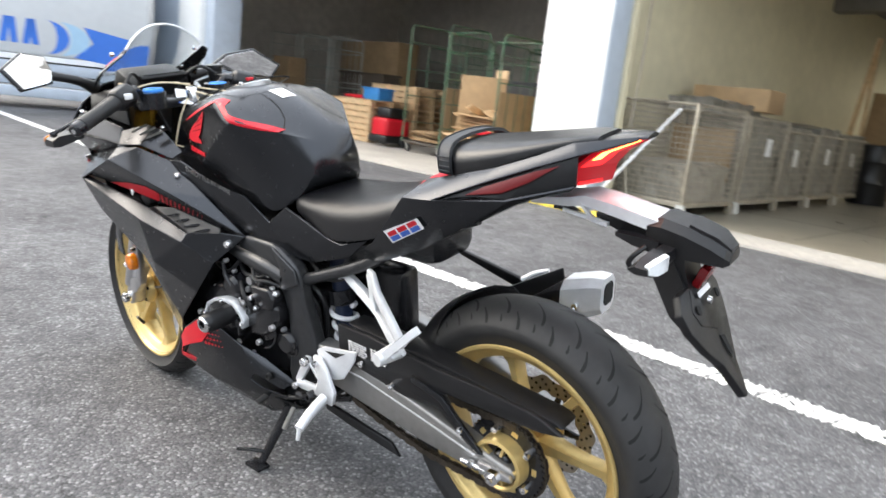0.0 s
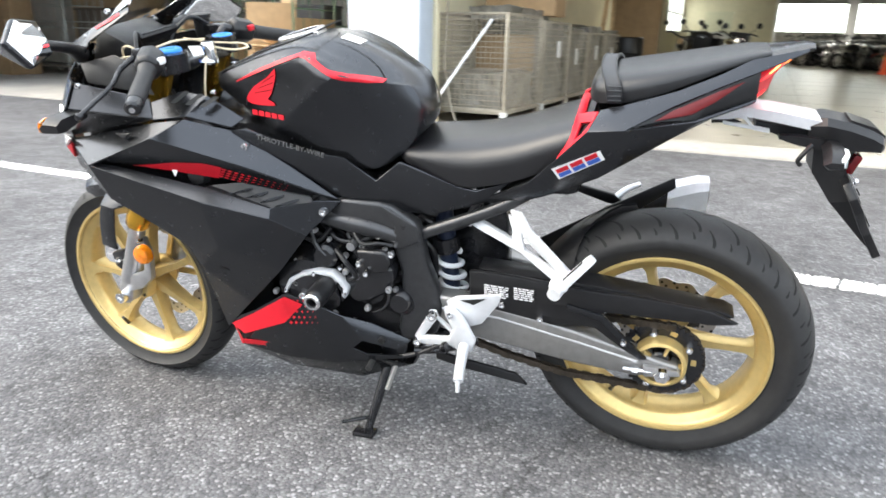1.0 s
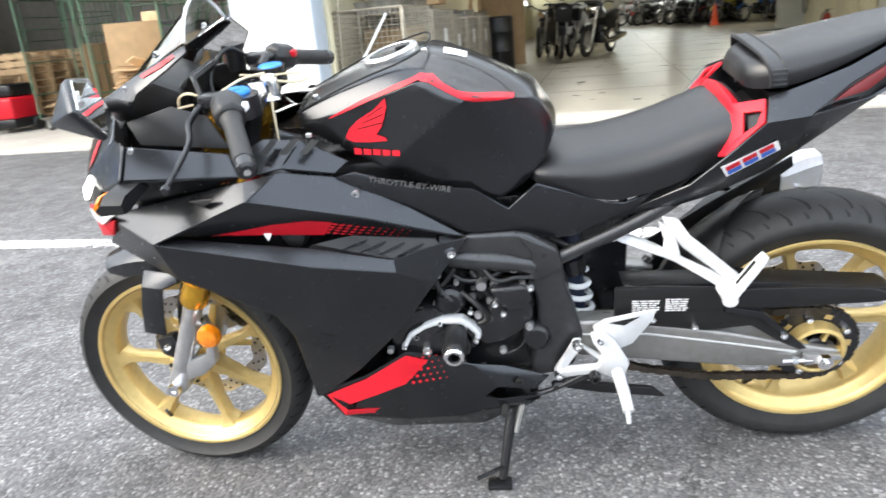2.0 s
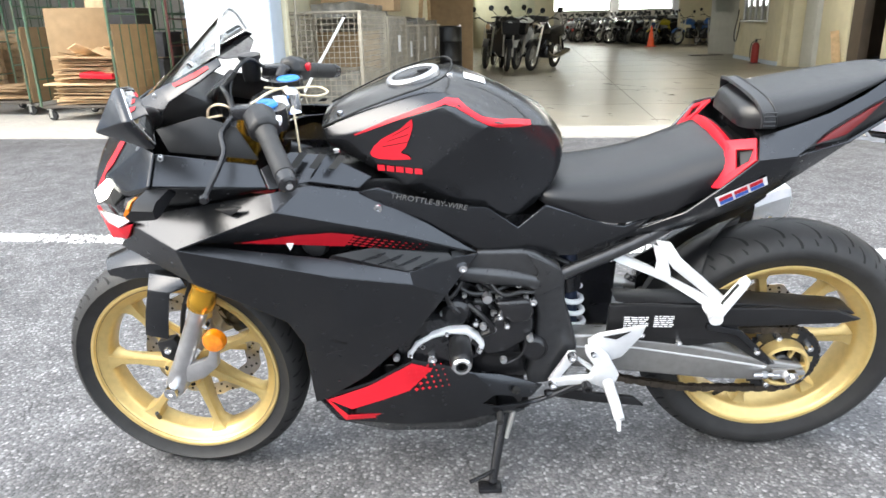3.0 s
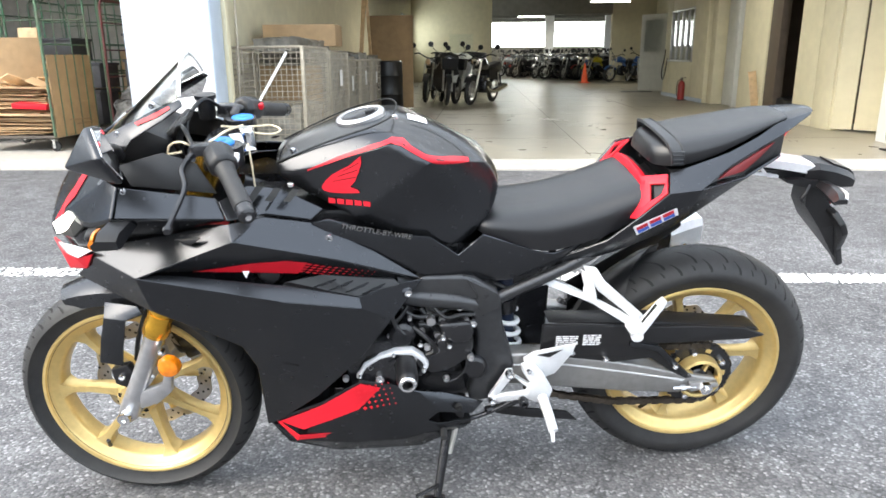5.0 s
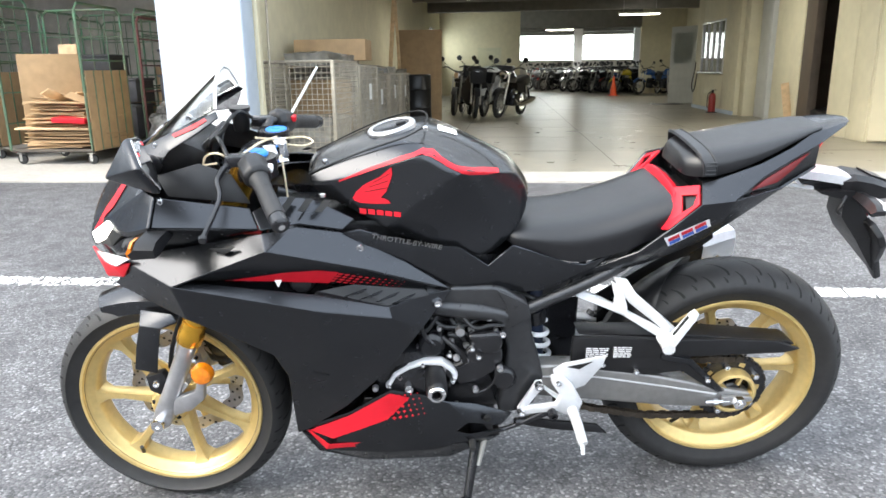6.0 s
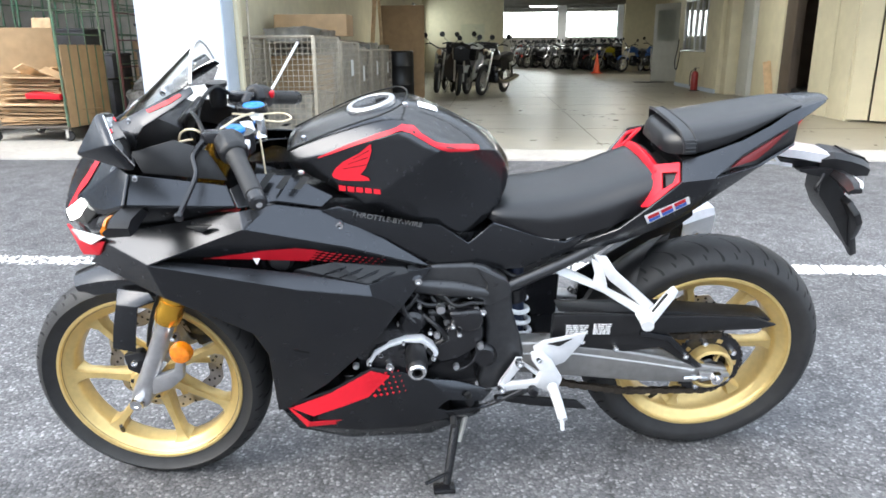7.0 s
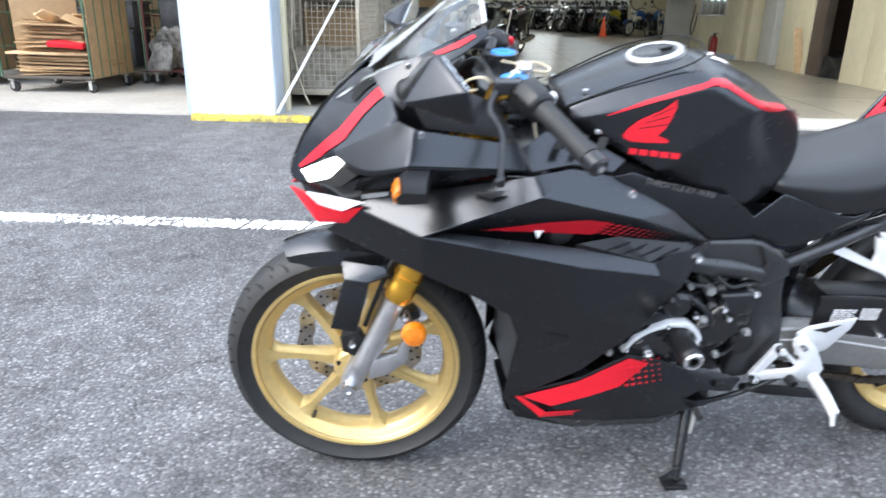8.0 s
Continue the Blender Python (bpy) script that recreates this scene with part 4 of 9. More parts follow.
floor_scrubber()
for k, (a, b, s, rz) in enumerate([(-8.6, 3.0, (0.6, 0.5, 0.5), 5), (-8.5, 3.0, (0.5, 0.45, 0.4), -8), (-5.9, 5.6, (0.9, 0.8, 0.9), 3), (-4.7, 5.8, (0.8, 0.8, 1.1), -4), (-3.2, 5.2, (0.9, 0.9, 0.8), 6)]):
    carton("cardboard_box", a, b, FLOOR + (0.5 if k == 1 else 0.0), s, rz, "brown cardboard box in the dim loading bay")


def delivery_van():
    """The parked van backed towards the bays: flat side with a blue stripe, crescents and bars, over grey side guards.
    Its rear near corner is the origin; x runs to the rear, y across the body."""
    g = empty("delivery_van", site(-10.41, -0.56, 0.02, 72))
    L, W = 6.2, 1.7
    part("cargo_box", box((-L / 2 + 0.2, W / 2, 2.0), (L - 0.45, W, 2.2), 0.04), TRUCK_WHITE, g)
    part("cab", loft([[(-L - 1.3 + dx, 0.06, z), (-L + 0.2, 0.06, z), (-L + 0.2, W - 0.06, z), (-L - 1.3 + dx, W - 0.06, z)] for dx, z in ((0.0, 0.45), (0.02, 1.2), (0.35, 1.95), (0.6, 2.1))]), TRUCK_WHITE, g)
    for z in (0.30, 0.50, 0.70):
        part("side_guard", box((-L / 2, 0.03, z), (L - 0.1, 0.05, 0.17), 0.015), TRIM_GREY, g, "grey lower side guard rail")
    part("chassis", box((-L / 2, W / 2, 0.6), (L - 0.2, W - 0.4, 0.4), 0.03), BLACK_PLASTIC, g)
    part("roof_rail", box((-L / 2, -0.005, 3.06), (L, 0.05, 0.06), 0.01), ALU, g)
    part("corner_post", box((-0.04, 0.02, 1.95), (0.10, 0.06, 2.3), 0.015), ALU, g)
    part("rear_door", box((-0.02, W / 2, 1.95), (0.05, W - 0.16, 2.1), 0.015), TRUCK_WHITE, g)
    for x in (-5.3, -6.9):
        w = part("van_wheel", lathe([(0, 0.0), (0.2, 0.0), (0.22, 0.03), (0.36, 0.02), (0.38, 0.08), (0.38, 0.2), (0.34, 0.24), (0, 0.24)], 32, pose(x, 0.12, 0.38)), RUBBER, g)
        part("van_hub", lathe([(0, -0.01), (0.08, -0.02), (0.18, 0.02), (0.2, 0.03)], 24, pose(x, 0.12, 0.38)), STEEL, w)
    part("blue_stripe", skin([(-1.07, -0.004, 1.44), (-0.1, -0.004, 1.28), (-0.1, -0.004, 0.80), (-0.72, -0.004, 0.87), (-1.21, -0.004, 0.93), (-0.93, -0.004, 1.19)], 0.003, 0), TRUCK_BLUE, g)
    ks = np.linspace(0.0, math.pi, 14).tolist()
    for name, mat, x0, r0, r1 in (("blue_crescent", TRUCK_BLUE, -1.62, 0.34, 0.16), ("pale_crescent", TRUCK_PALE, -1.44, 0.46, 0.18)):
        part(name, skin([(x0 + r0 * math.sin(k), -0.005, 1.21 - 0.27 * math.cos(k)) for k in ks] + [(x0 + r1 * math.sin(k), -0.005, 1.21 - 0.27 * math.cos(k)) for k in ks[::-1]], 0.003, 0), mat, g)
    for x, slant in ((-2.28, 0.06), (-2.12, -0.04), (-1.96, 0.06), (-1.82, -0.06)):
        part("logo_bar", skin([(x, -0.005, 1.07), (x + 0.10, -0.005, 1.07), (x + 0.10 + slant, -0.005, 1.47), (x + slant, -0.005, 1.47)], 0.003, 0), TRUCK_BLUE, g)
    tagged(g, "white box van with a blue stripe parked beside the bay", "van")


delivery_van()


# ---- hall things ----
def traffic_cone(a, b):
    g = empty("traffic_cone", site(a, b, FLOOR))
    part("cone_base", box((0, 0, 0.015), (0.36, 0.36, 0.03), 0.01), ORANGE, g)
    part("cone_body", lathe([(0.13, 0.03), (0.025, 0.68), (0.02, 0.7), (0, 0.7)], 28, pose(0, 0, 0, 90, 0, 0)), ORANGE, g)
    tagged(g, "orange plastic traffic cone in front of parked motorcycles", "traffic cone")


traffic_cone(4.72, 20.2)


def extinguisher(a, b):
    g = empty("fire_extinguisher", site(a, b, FLOOR))
    part("bottle", lathe([(0, 0), (0.07, 0), (0.075, 0.02), (0.075, 0.34), (0.06, 0.39), (0.025, 0.42), (0, 0.42)], 24, pose(0, 0, 0, 90, 0, 0)), EXT_RED, g)
    part("valve", join(box((0, 0, 0.45), (0.04, 0.04, 0.06), 0.006), box((0.03, 0, 0.48), (0.12, 0.02, 0.012), 0.003)), BLACK_PLASTIC, g)
    part("hose", tube([(-0.03, 0, 0.45), (-0.09, 0, 0.38), (-0.1, 0, 0.2), (-0.09, 0, 0.1)], 0.01, 8), BLACK_PLASTIC, g)
    part("stand", box((0, 0, 0.01), (0.2, 0.2, 0.02), 0.004), BLACK_PLASTIC, g)
    tagged(g, "red fire extinguisher standing on the hall floor", "fire extinguisher")


extinguisher(5.28, 9.5)
extinguisher(5.1, 1.0)
tagged(link("door_mat", box((0, 0, 0.006), (0.8, 0.5, 0.012), 0.004), BLACK_PLASTIC, m=site(5.15, 13.4, FLOOR)), "dark door mat by the open door", "mat")
tagged(link("leaning_plank", box((0, 0, 0.35), (0.12, 0.02, 0.7), 0.003, (0, -10, 0)), WOOD_PALE, m=site(5.34, 5.52, FLOOR)), "short plank leaning by the dark doorway", "plank")
tagged(link("dark_sack", lumpy_load(0.5, 0.9, 0.3, 31, 0.08), BLACK_PLASTIC, m=site(5.75, 4.65, FLOOR)), "dark crumpled sack lying inside the doorway", "sack")
tagged(link("store_shelf", join(*[box((0, 0, z), (0.4, 1.2, 0.03)) for z in (0.4, 0.9, 1.4, 1.9)], *[box((x, y, 1.0), (0.04, 0.04, 2.0)) for x in (-0.18, 0.18) for y in (-0.58, 0.58)]), STEEL, m=site(7.9, 5.3, FLOOR)), "steel shelf in the dark store room", "shelf")
cable = tube([(5.44, 11.7, 1.2), (5.40, 11.6, 1.0), (5.38, 11.7, 0.7), (5.42, 11.75, 0.5), (5.40, 11.5, 0.6), (5.42, 11.4, 1.0)], 0.012, 8)
tagged(link("coiled_hose", cable, BLACK_PLASTIC, m=SITE.copy()), "dark hose hanging on the office wall", "hose")


def parked_bike(m, tone, seed, kind, label, group):
    """A parked motorcycle, nose towards -y: kind 0 standard, 1 step-through with leg shields."""
    rng = random.Random(seed)
    g = empty("parked_motorcycle", m)
    R = 0.29
    for y in (-0.62, 0.62):
        w = part("wheel", lathe([(R - 0.09, -0.03), (R - 0.05, -0.045), (R - 0.01, -0.03), (R, 0.0), (R - 0.01, 0.03), (R - 0.05, 0.045), (R - 0.09, 0.03)], 28, pose(0, y, R, 0, 0, 90), True), RUBBER, g)
        part("rim", join(lathe([(R - 0.105, -0.025), (R - 0.085, -0.03), (R - 0.085, 0.03), (R - 0.105, 0.025)], 28, pose(0, y, R, 0, 0, 90), True), lathe([(0, -0.05), (0.06, -0.05), (0.06, 0.05), (0, 0.05)], 16, pose(0, y, R, 0, 0, 90)), *[tube([(0, y, R), (0, y + (R - 0.09) * math.cos(k), R + (R - 0.09) * math.sin(k))], 0.008, 5, False) for k in np.linspace(0, 2 * math.pi, 9)[:-1]]), STEEL, w)
    for x in (-0.09, 0.09):
        part("fork_leg", tube([(x, -0.62, R), (x, -0.42, 0.86)], 0.022, 8, False), STEEL, g)
    part("front_mudguard", loft([[(dx, -0.62 + (R + 0.03) * math.cos(k) * s, R + (R + 0.03) * math.sin(k) * s) for dx, s in ((-0.06, 1.0), (0.06, 1.0), (0.05, 1.03), (-0.05, 1.03))] for k in np.linspace(0.5, 2.6, 9)]), tone, g)
    part("handlebar", tube([(-0.36, -0.30, 1.0), (-0.25, -0.36, 1.02), (-0.08, -0.42, 0.95), (0.08, -0.42, 0.95), (0.25, -0.36, 1.02), (0.36, -0.30, 1.0)], 0.014, 8), BLACK_PLASTIC, g)
    part("headlamp", lathe([(0, -0.09), (0.06, -0.085), (0.085, -0.06), (0.085, -0.02), (0.05, 0.06), (0, 0.08)], 20, pose(0, -0.5, 0.86)), CLEAR_LENS if kind else CHROME, g)
    part("engine", join(box((0, 0.0, 0.36), (0.3, 0.36, 0.26), 0.05), box((0, -0.1, 0.5), (0.2, 0.2, 0.2), 0.03)), ENGINE, g)
    part("saddle", loft([[(x * w, y, z + dz) for x, dz in ((-1, -0.06), (-1, 0.0), (-0.6, 0.04), (0.6, 0.04), (1, 0.0), (1, -0.06))] for y, z, w in ((0.0, 0.74, 0.09), (0.2, 0.76, 0.14), (0.5, 0.8, 0.13), (0.72, 0.82, 0.1))]), VINYL, g)
    part("tail_cover", loft([[(x * w, y, z + dz) for x, dz in ((-1, -0.08), (-1, 0.06), (1, 0.06), (1, -0.08))] for y, z, w in ((0.05, 0.64, 0.11), (0.45, 0.68, 0.12), (0.85, 0.76, 0.07))]), tone, g)
    for s in (-1, 1):
        part("side_cover", skin([(0.11 * s, 0.02, 0.70), (0.13 * s, 0.42, 0.72), (0.12 * s, 0.62, 0.66), (0.13 * s, 0.40, 0.50), (0.12 * s, 0.08, 0.52)], 0.02 * -s, 0.006), tone if kind else BLACK_PLASTIC, g)
        part("shock", tube([(0.14 * s, 0.60, R), (0.14 * s, 0.42, 0.66)], 0.026, 10, False), CHROME, g)
    part("rear_mudguard", loft([[(dx, 0.62 + (R + 0.035) * math.cos(k) * q, R + (R + 0.035) * math.sin(k) * q) for dx, q in ((-0.075, 1.0), (0.075, 1.0), (0.06, 1.03), (-0.06, 1.03))] for k in np.linspace(0.1, 2.4, 9)]), BLACK_PLASTIC, g)
    part("silencer", tube([(0.13, 0.0, 0.27), (0.19, 0.35, 0.27), (0.20, 0.86, 0.36)], [0.025, 0.04, 0.05], 12), CHROME, g)
    if kind == 0:
        part("tank", loft([[(x * w, y, z + dz * h) for x, dz in ((-0.7, -0.5), (-1, 0.0), (-0.6, 0.5), (0.6, 0.5), (1, 0.0), (0.7, -0.5))] for y, z, w, h in ((-0.38, 0.78, 0.08, 0.12), (-0.2, 0.82, 0.15, 0.22), (0.02, 0.78, 0.1, 0.16))]), tone, g)
        part("exhaust", tube([(0.12, -0.15, 0.4), (0.17, 0.1, 0.28), (0.2, 0.7, 0.38)], [0.02, 0.03, 0.045], 10), CHROME, g)
    else:
        for s in (-1, 1):
            part("leg_shield", skin([(0.02 * s, -0.38, 0.86), (0.17 * s, -0.33, 0.84), (0.27 * s, -0.24, 0.62), (0.27 * s, -0.20, 0.40), (0.15 * s, -0.16, 0.26), (0.03 * s, -0.26, 0.36)], 0.02, 0.006), tone, g)
        part("handlebar_cover", loft([[(x * w, y, z + h * d) for x, d in ((-1, -0.4), (-0.9, 0.5), (0, 1.0), (0.9, 0.5), (1, -0.4), (0, -1.0))] for y, z, w, h in ((-0.52, 0.92, 0.10, 0.07), (-0.44, 0.97, 0.20, 0.08), (-0.34, 0.99, 0.22, 0.05))]), tone, g)
        part("front_body", loft([[(x * w, y, z) for x in (-1, 1)] + [(x * w * 0.7, y - 0.06, z) for x in (1, -1)] for y, z, w in ((-0.30, 0.30, 0.06), (-0.34, 0.52, 0.10), (-0.40, 0.74, 0.12), (-0.44, 0.90, 0.12))]), tone, g)
        part("top_box", box((0, 0.95, 0.92), (0.36, 0.3, 0.28), 0.02), BLACK_PLASTIC, g)
        part("basket", loft([[(x * w, -0.62 + y * w * 0.75, z) for x, y in ((-1, -1), (1, -1), (1, 1), (-1, 1))] for z, w in ((0.70, 0.13), (0.72, 0.15), (0.92, 0.17), (0.93, 0.175))]), BLACK_PLASTIC, g)
    for s in (-1, 1):
        mi = part("mirror", lathe([(0, -0.01), (0.05, -0.008), (0.055, 0.005), (0, 0.012)], 14, pose(0.38 * s, -0.36, 1.18)), BLACK_PLASTIC, g)
        part("mirror_stem", tube([(0.22 * s, -0.36, 1.02), (0.34 * s, -0.38, 1.12), (0.37 * s, -0.36, 1.17)], 0.006, 6), BLACK_PLASTIC, mi)
    part("side_stand", tube([(-0.08, 0.1, 0.28), (-0.2, 0.14, 0.0)], 0.012, 6, False), STEEL, g)
    return tagged(g, label, "motorcycle", group=group)


TONES = {n: material("bike_paint_" + n, c, 0.3, 0.1, var=0.08, scale=12, coat=0.4) for n, c in
         (("black", (0.02, 0.02, 0.022)), ("white", (0.6, 0.6, 0.58)), ("yellow", (0.45, 0.38, 0.02)), ("blue", (0.03, 0.1, 0.32)), ("red", (0.3, 0.03, 0.02)), ("silver", (0.35, 0.35, 0.36)))}
stock = {}


def bike_at(a, b, rz, tone, kind, label, group):
    key = (tone, kind)
    m = site(a, b, FLOOR, rz) @ pose(0, 0, 0, 0, 5, 0)
    if key in stock:
        ob = copy_thing(stock[key], m)
        return tagged(ob, label, group=group)
    stock[key] = parked_bike(m, TONES[tone], len(stock), kind, label, group)
    return stock[key]


bike_at(0.12, 8.7, 8, "black", 1, "black step-through motorcycle with a front carrier parked in the hall", "motorcycles by the hall wall")
bike_at(0.52, 9.2, -14, "white", 1, "white step-through motorcycle parked in the hall", "motorcycles by the hall wall")
bike_at(0.92, 8.75, -22, "black", 0, "black motorcycle with a tall screen parked in the hall", "motorcycles by the hall wall")
bike_at(-0.25, 9.7, -4, "black", 0, "black motorcycle half hidden by the hall wall", "motorcycles by the hall wall")
tagged(link("tall_screen", loft([[(x, -0.02 - 0.05 * (1 - abs(x) / 0.25), z) for x in (-0.24, -0.12, 0, 0.12, 0.24)] + [(x, -0.015 - 0.05 * (1 - abs(x) / 0.25), z) for x in (0.24, 0.12, 0, -0.12, -0.24)] for z in (0.0, 0.2, 0.4)]), WINDOW_GLASS, m=site(0.5, 8.62, FLOOR + 1.0)), "clear tall windscreen fixed to a step-through motorcycle", "windscreen")
rng = random.Random(11)
order = ["black", "silver", "black", "red", "black", "white", "black", "silver", "black", "black", "blue"]
k = 0
for row in range(5):
    for i in range(15):
        u = i / 14
        a, b = 6.6 - 4.6 * u + row * 0.25, 20.6 + 8.6 * u + row * 1.25 * (1 - 0.3 * u)
        if b > 32.6 or (a < 1.7 and b < 22.6) or (a > 5.8 and 21.3 < b < 23.0):
            continue
        tone = order[(k * 7 + row) % len(order)]
        if row == 0:
            tone = {0: "blue", 1: "blue", 3: "yellow"}.get(i, tone)
        bike_at(a + rng.uniform(-0.12, 0.12), b + rng.uniform(-0.25, 0.25), rng.uniform(-75, 15), tone, 0 if rng.random() < 0.7 else 1,
                tone + " motorcycle parked in the long row of the far hall", "row of motorcycles in the far hall")
        k += 1


# ---- the far side of the yard, behind the camera: plain walls that close the place ----
wall("wall_yard_south", -40, 40, -19.2, -18.8, -0.1, 3.0, YARD_WALL, "plain grey building wall across the yard", "wall")
wall("wall_yard_east", 24, 24.4, -18.8, 0, -0.1, 3.0, YARD_WALL, "plain grey wall at the side of the yard", "wall")

# ---- the motorcycle: its own frame has x to the rear, y to its right, z up; it leans on its side stand ----
moto = empty("motorcycle", pose(0, 0.033, 0, 11.3, 0, 0))
tagged(moto, "matt black and red sport motorcycle leaning on its side stand", "motorcycle")
FRONT, REAR = (-0.687, 0.292), (0.707, 0.313)


def tyre_profile(R, rim, half):
    """Tyre section from bead to bead, round at the tread."""
    pts = [(rim - 0.012, -half * 0.72), (rim + 0.004, -half * 0.80), (rim + 0.022, -half * 0.95)]
    for k in np.linspace(-1, 1, 17).tolist():
        a = k * radians(72)
        pts.append((R - half * 0.88 * (1 - math.cos(a)), half * 1.04 * math.sin(a) / math.sin(radians(72))))
    pts += [(rim + 0.022, half * 0.95), (rim + 0.004, half * 0.80), (rim - 0.012, half * 0.72)]
    return pts


def tread_groove(R, half, side, s0, s1, sweep, w):
    """One slanting groove at angle 0, let into the tread from the shoulder towards the crown."""
    bm = bmesh.new()
    surf = lambda q: (R - half * 0.88 * (1 - math.cos(q * radians(72))) + 0.0009, half * 1.04 * math.sin(q * radians(72)) / math.sin(radians(72)))
    L, Rr = [], []
    for k in range(9):
        u = k / 8
        r, y = surf(side * (s0 + (s1 - s0) * u))
        a = sweep * u * u
        wid = w * (0.5 + 0.5 * math.sin(math.pi * min(1, u + 0.2))) / R
        for lst, da in ((L, -wid / 2), (Rr, wid / 2)):
            lst.append(bm.verts.new((r * math.cos(a + da), y, r * math.sin(a + da))))
    for k in range(8):
        bm.faces.new((L[k], L[k + 1], Rr[k + 1], Rr[k]))
    me = bpy.data.meshes.new("tread_groove")
    bm.to_mesh(me)
    bm.free()
    me.materials.append(GROOVE)
    return me


def tread(parent, R, half, centre, n):
    for side in (-1, 1):
        for (s0, s1, sweep, w, ph) in ((0.86, 0.46, 0.06, 0.0075, 0.0), (0.56, 0.05, 0.13, 0.0070, 0.45), (0.78, 0.60, 0.02, 0.0055, 0.55)):
            me = tread_groove(R, half, side, s0, s1, sweep, w)
            for i in range(n):
                ob = new("tread_groove", me)
                ob.parent = parent
                ob.matrix_local = pose(centre[0], 0, centre[1]) @ Matrix.Rotation(-2 * math.pi * (i + ph + (0.5 if side > 0 else 0.0)) / n, 4, "Y")


def brake_disc(centre, y, r0, r1, holes, waves):
    """Wavy-edged steel disc with its rows of drillings and the carrier."""
    n = 144
    out = [(centre[0] + (r1 + 0.004 * math.sin(waves * k)) * math.cos(k), centre[1] + (r1 + 0.004 * math.sin(waves * k)) * math.sin(k)) for k in np.linspace(0, 2 * math.pi, n, endpoint=False).tolist()]
    inn = [(centre[0] + (r0 + 0.004 * math.sin(waves * k)) * math.cos(k), centre[1] + (r0 + 0.004 * math.sin(waves * k)) * math.sin(k)) for k in np.linspace(0, 2 * math.pi, n, endpoint=False).tolist()]
    bm = bmesh.new()
    A = [[bm.verts.new((p[0], yy, p[1])) for p in ring] for ring, yy in ((out, y), (inn, y), (inn, y + 0.004), (out, y + 0.004))]
    for a, b in zip(A, A[1:] + A[:1]):
        for i in range(n):
            bm.faces.new((a[i], a[(i + 1) % n], b[(i + 1) % n], b[i]))
    bmesh.ops.recalc_face_normals(bm, faces=bm.faces)
    h = bmesh.new()
    for i in range(holes):
        for j, rr in enumerate((0.25, 0.55, 0.82)):
            k = 2 * math.pi * (i + j * 0.33) / holes
            r = r0 + (r1 - r0) * rr
            c = bmesh.ops.create_circle(h, cap_ends=True, radius=0.0035, segments=8)["verts"]
            bmesh.ops.transform(h, matrix=pose(centre[0] + r * math.cos(k), y - 0.0006, centre[1] + r * math.sin(k), 90, 0, 0), verts=c)
    return bm, h


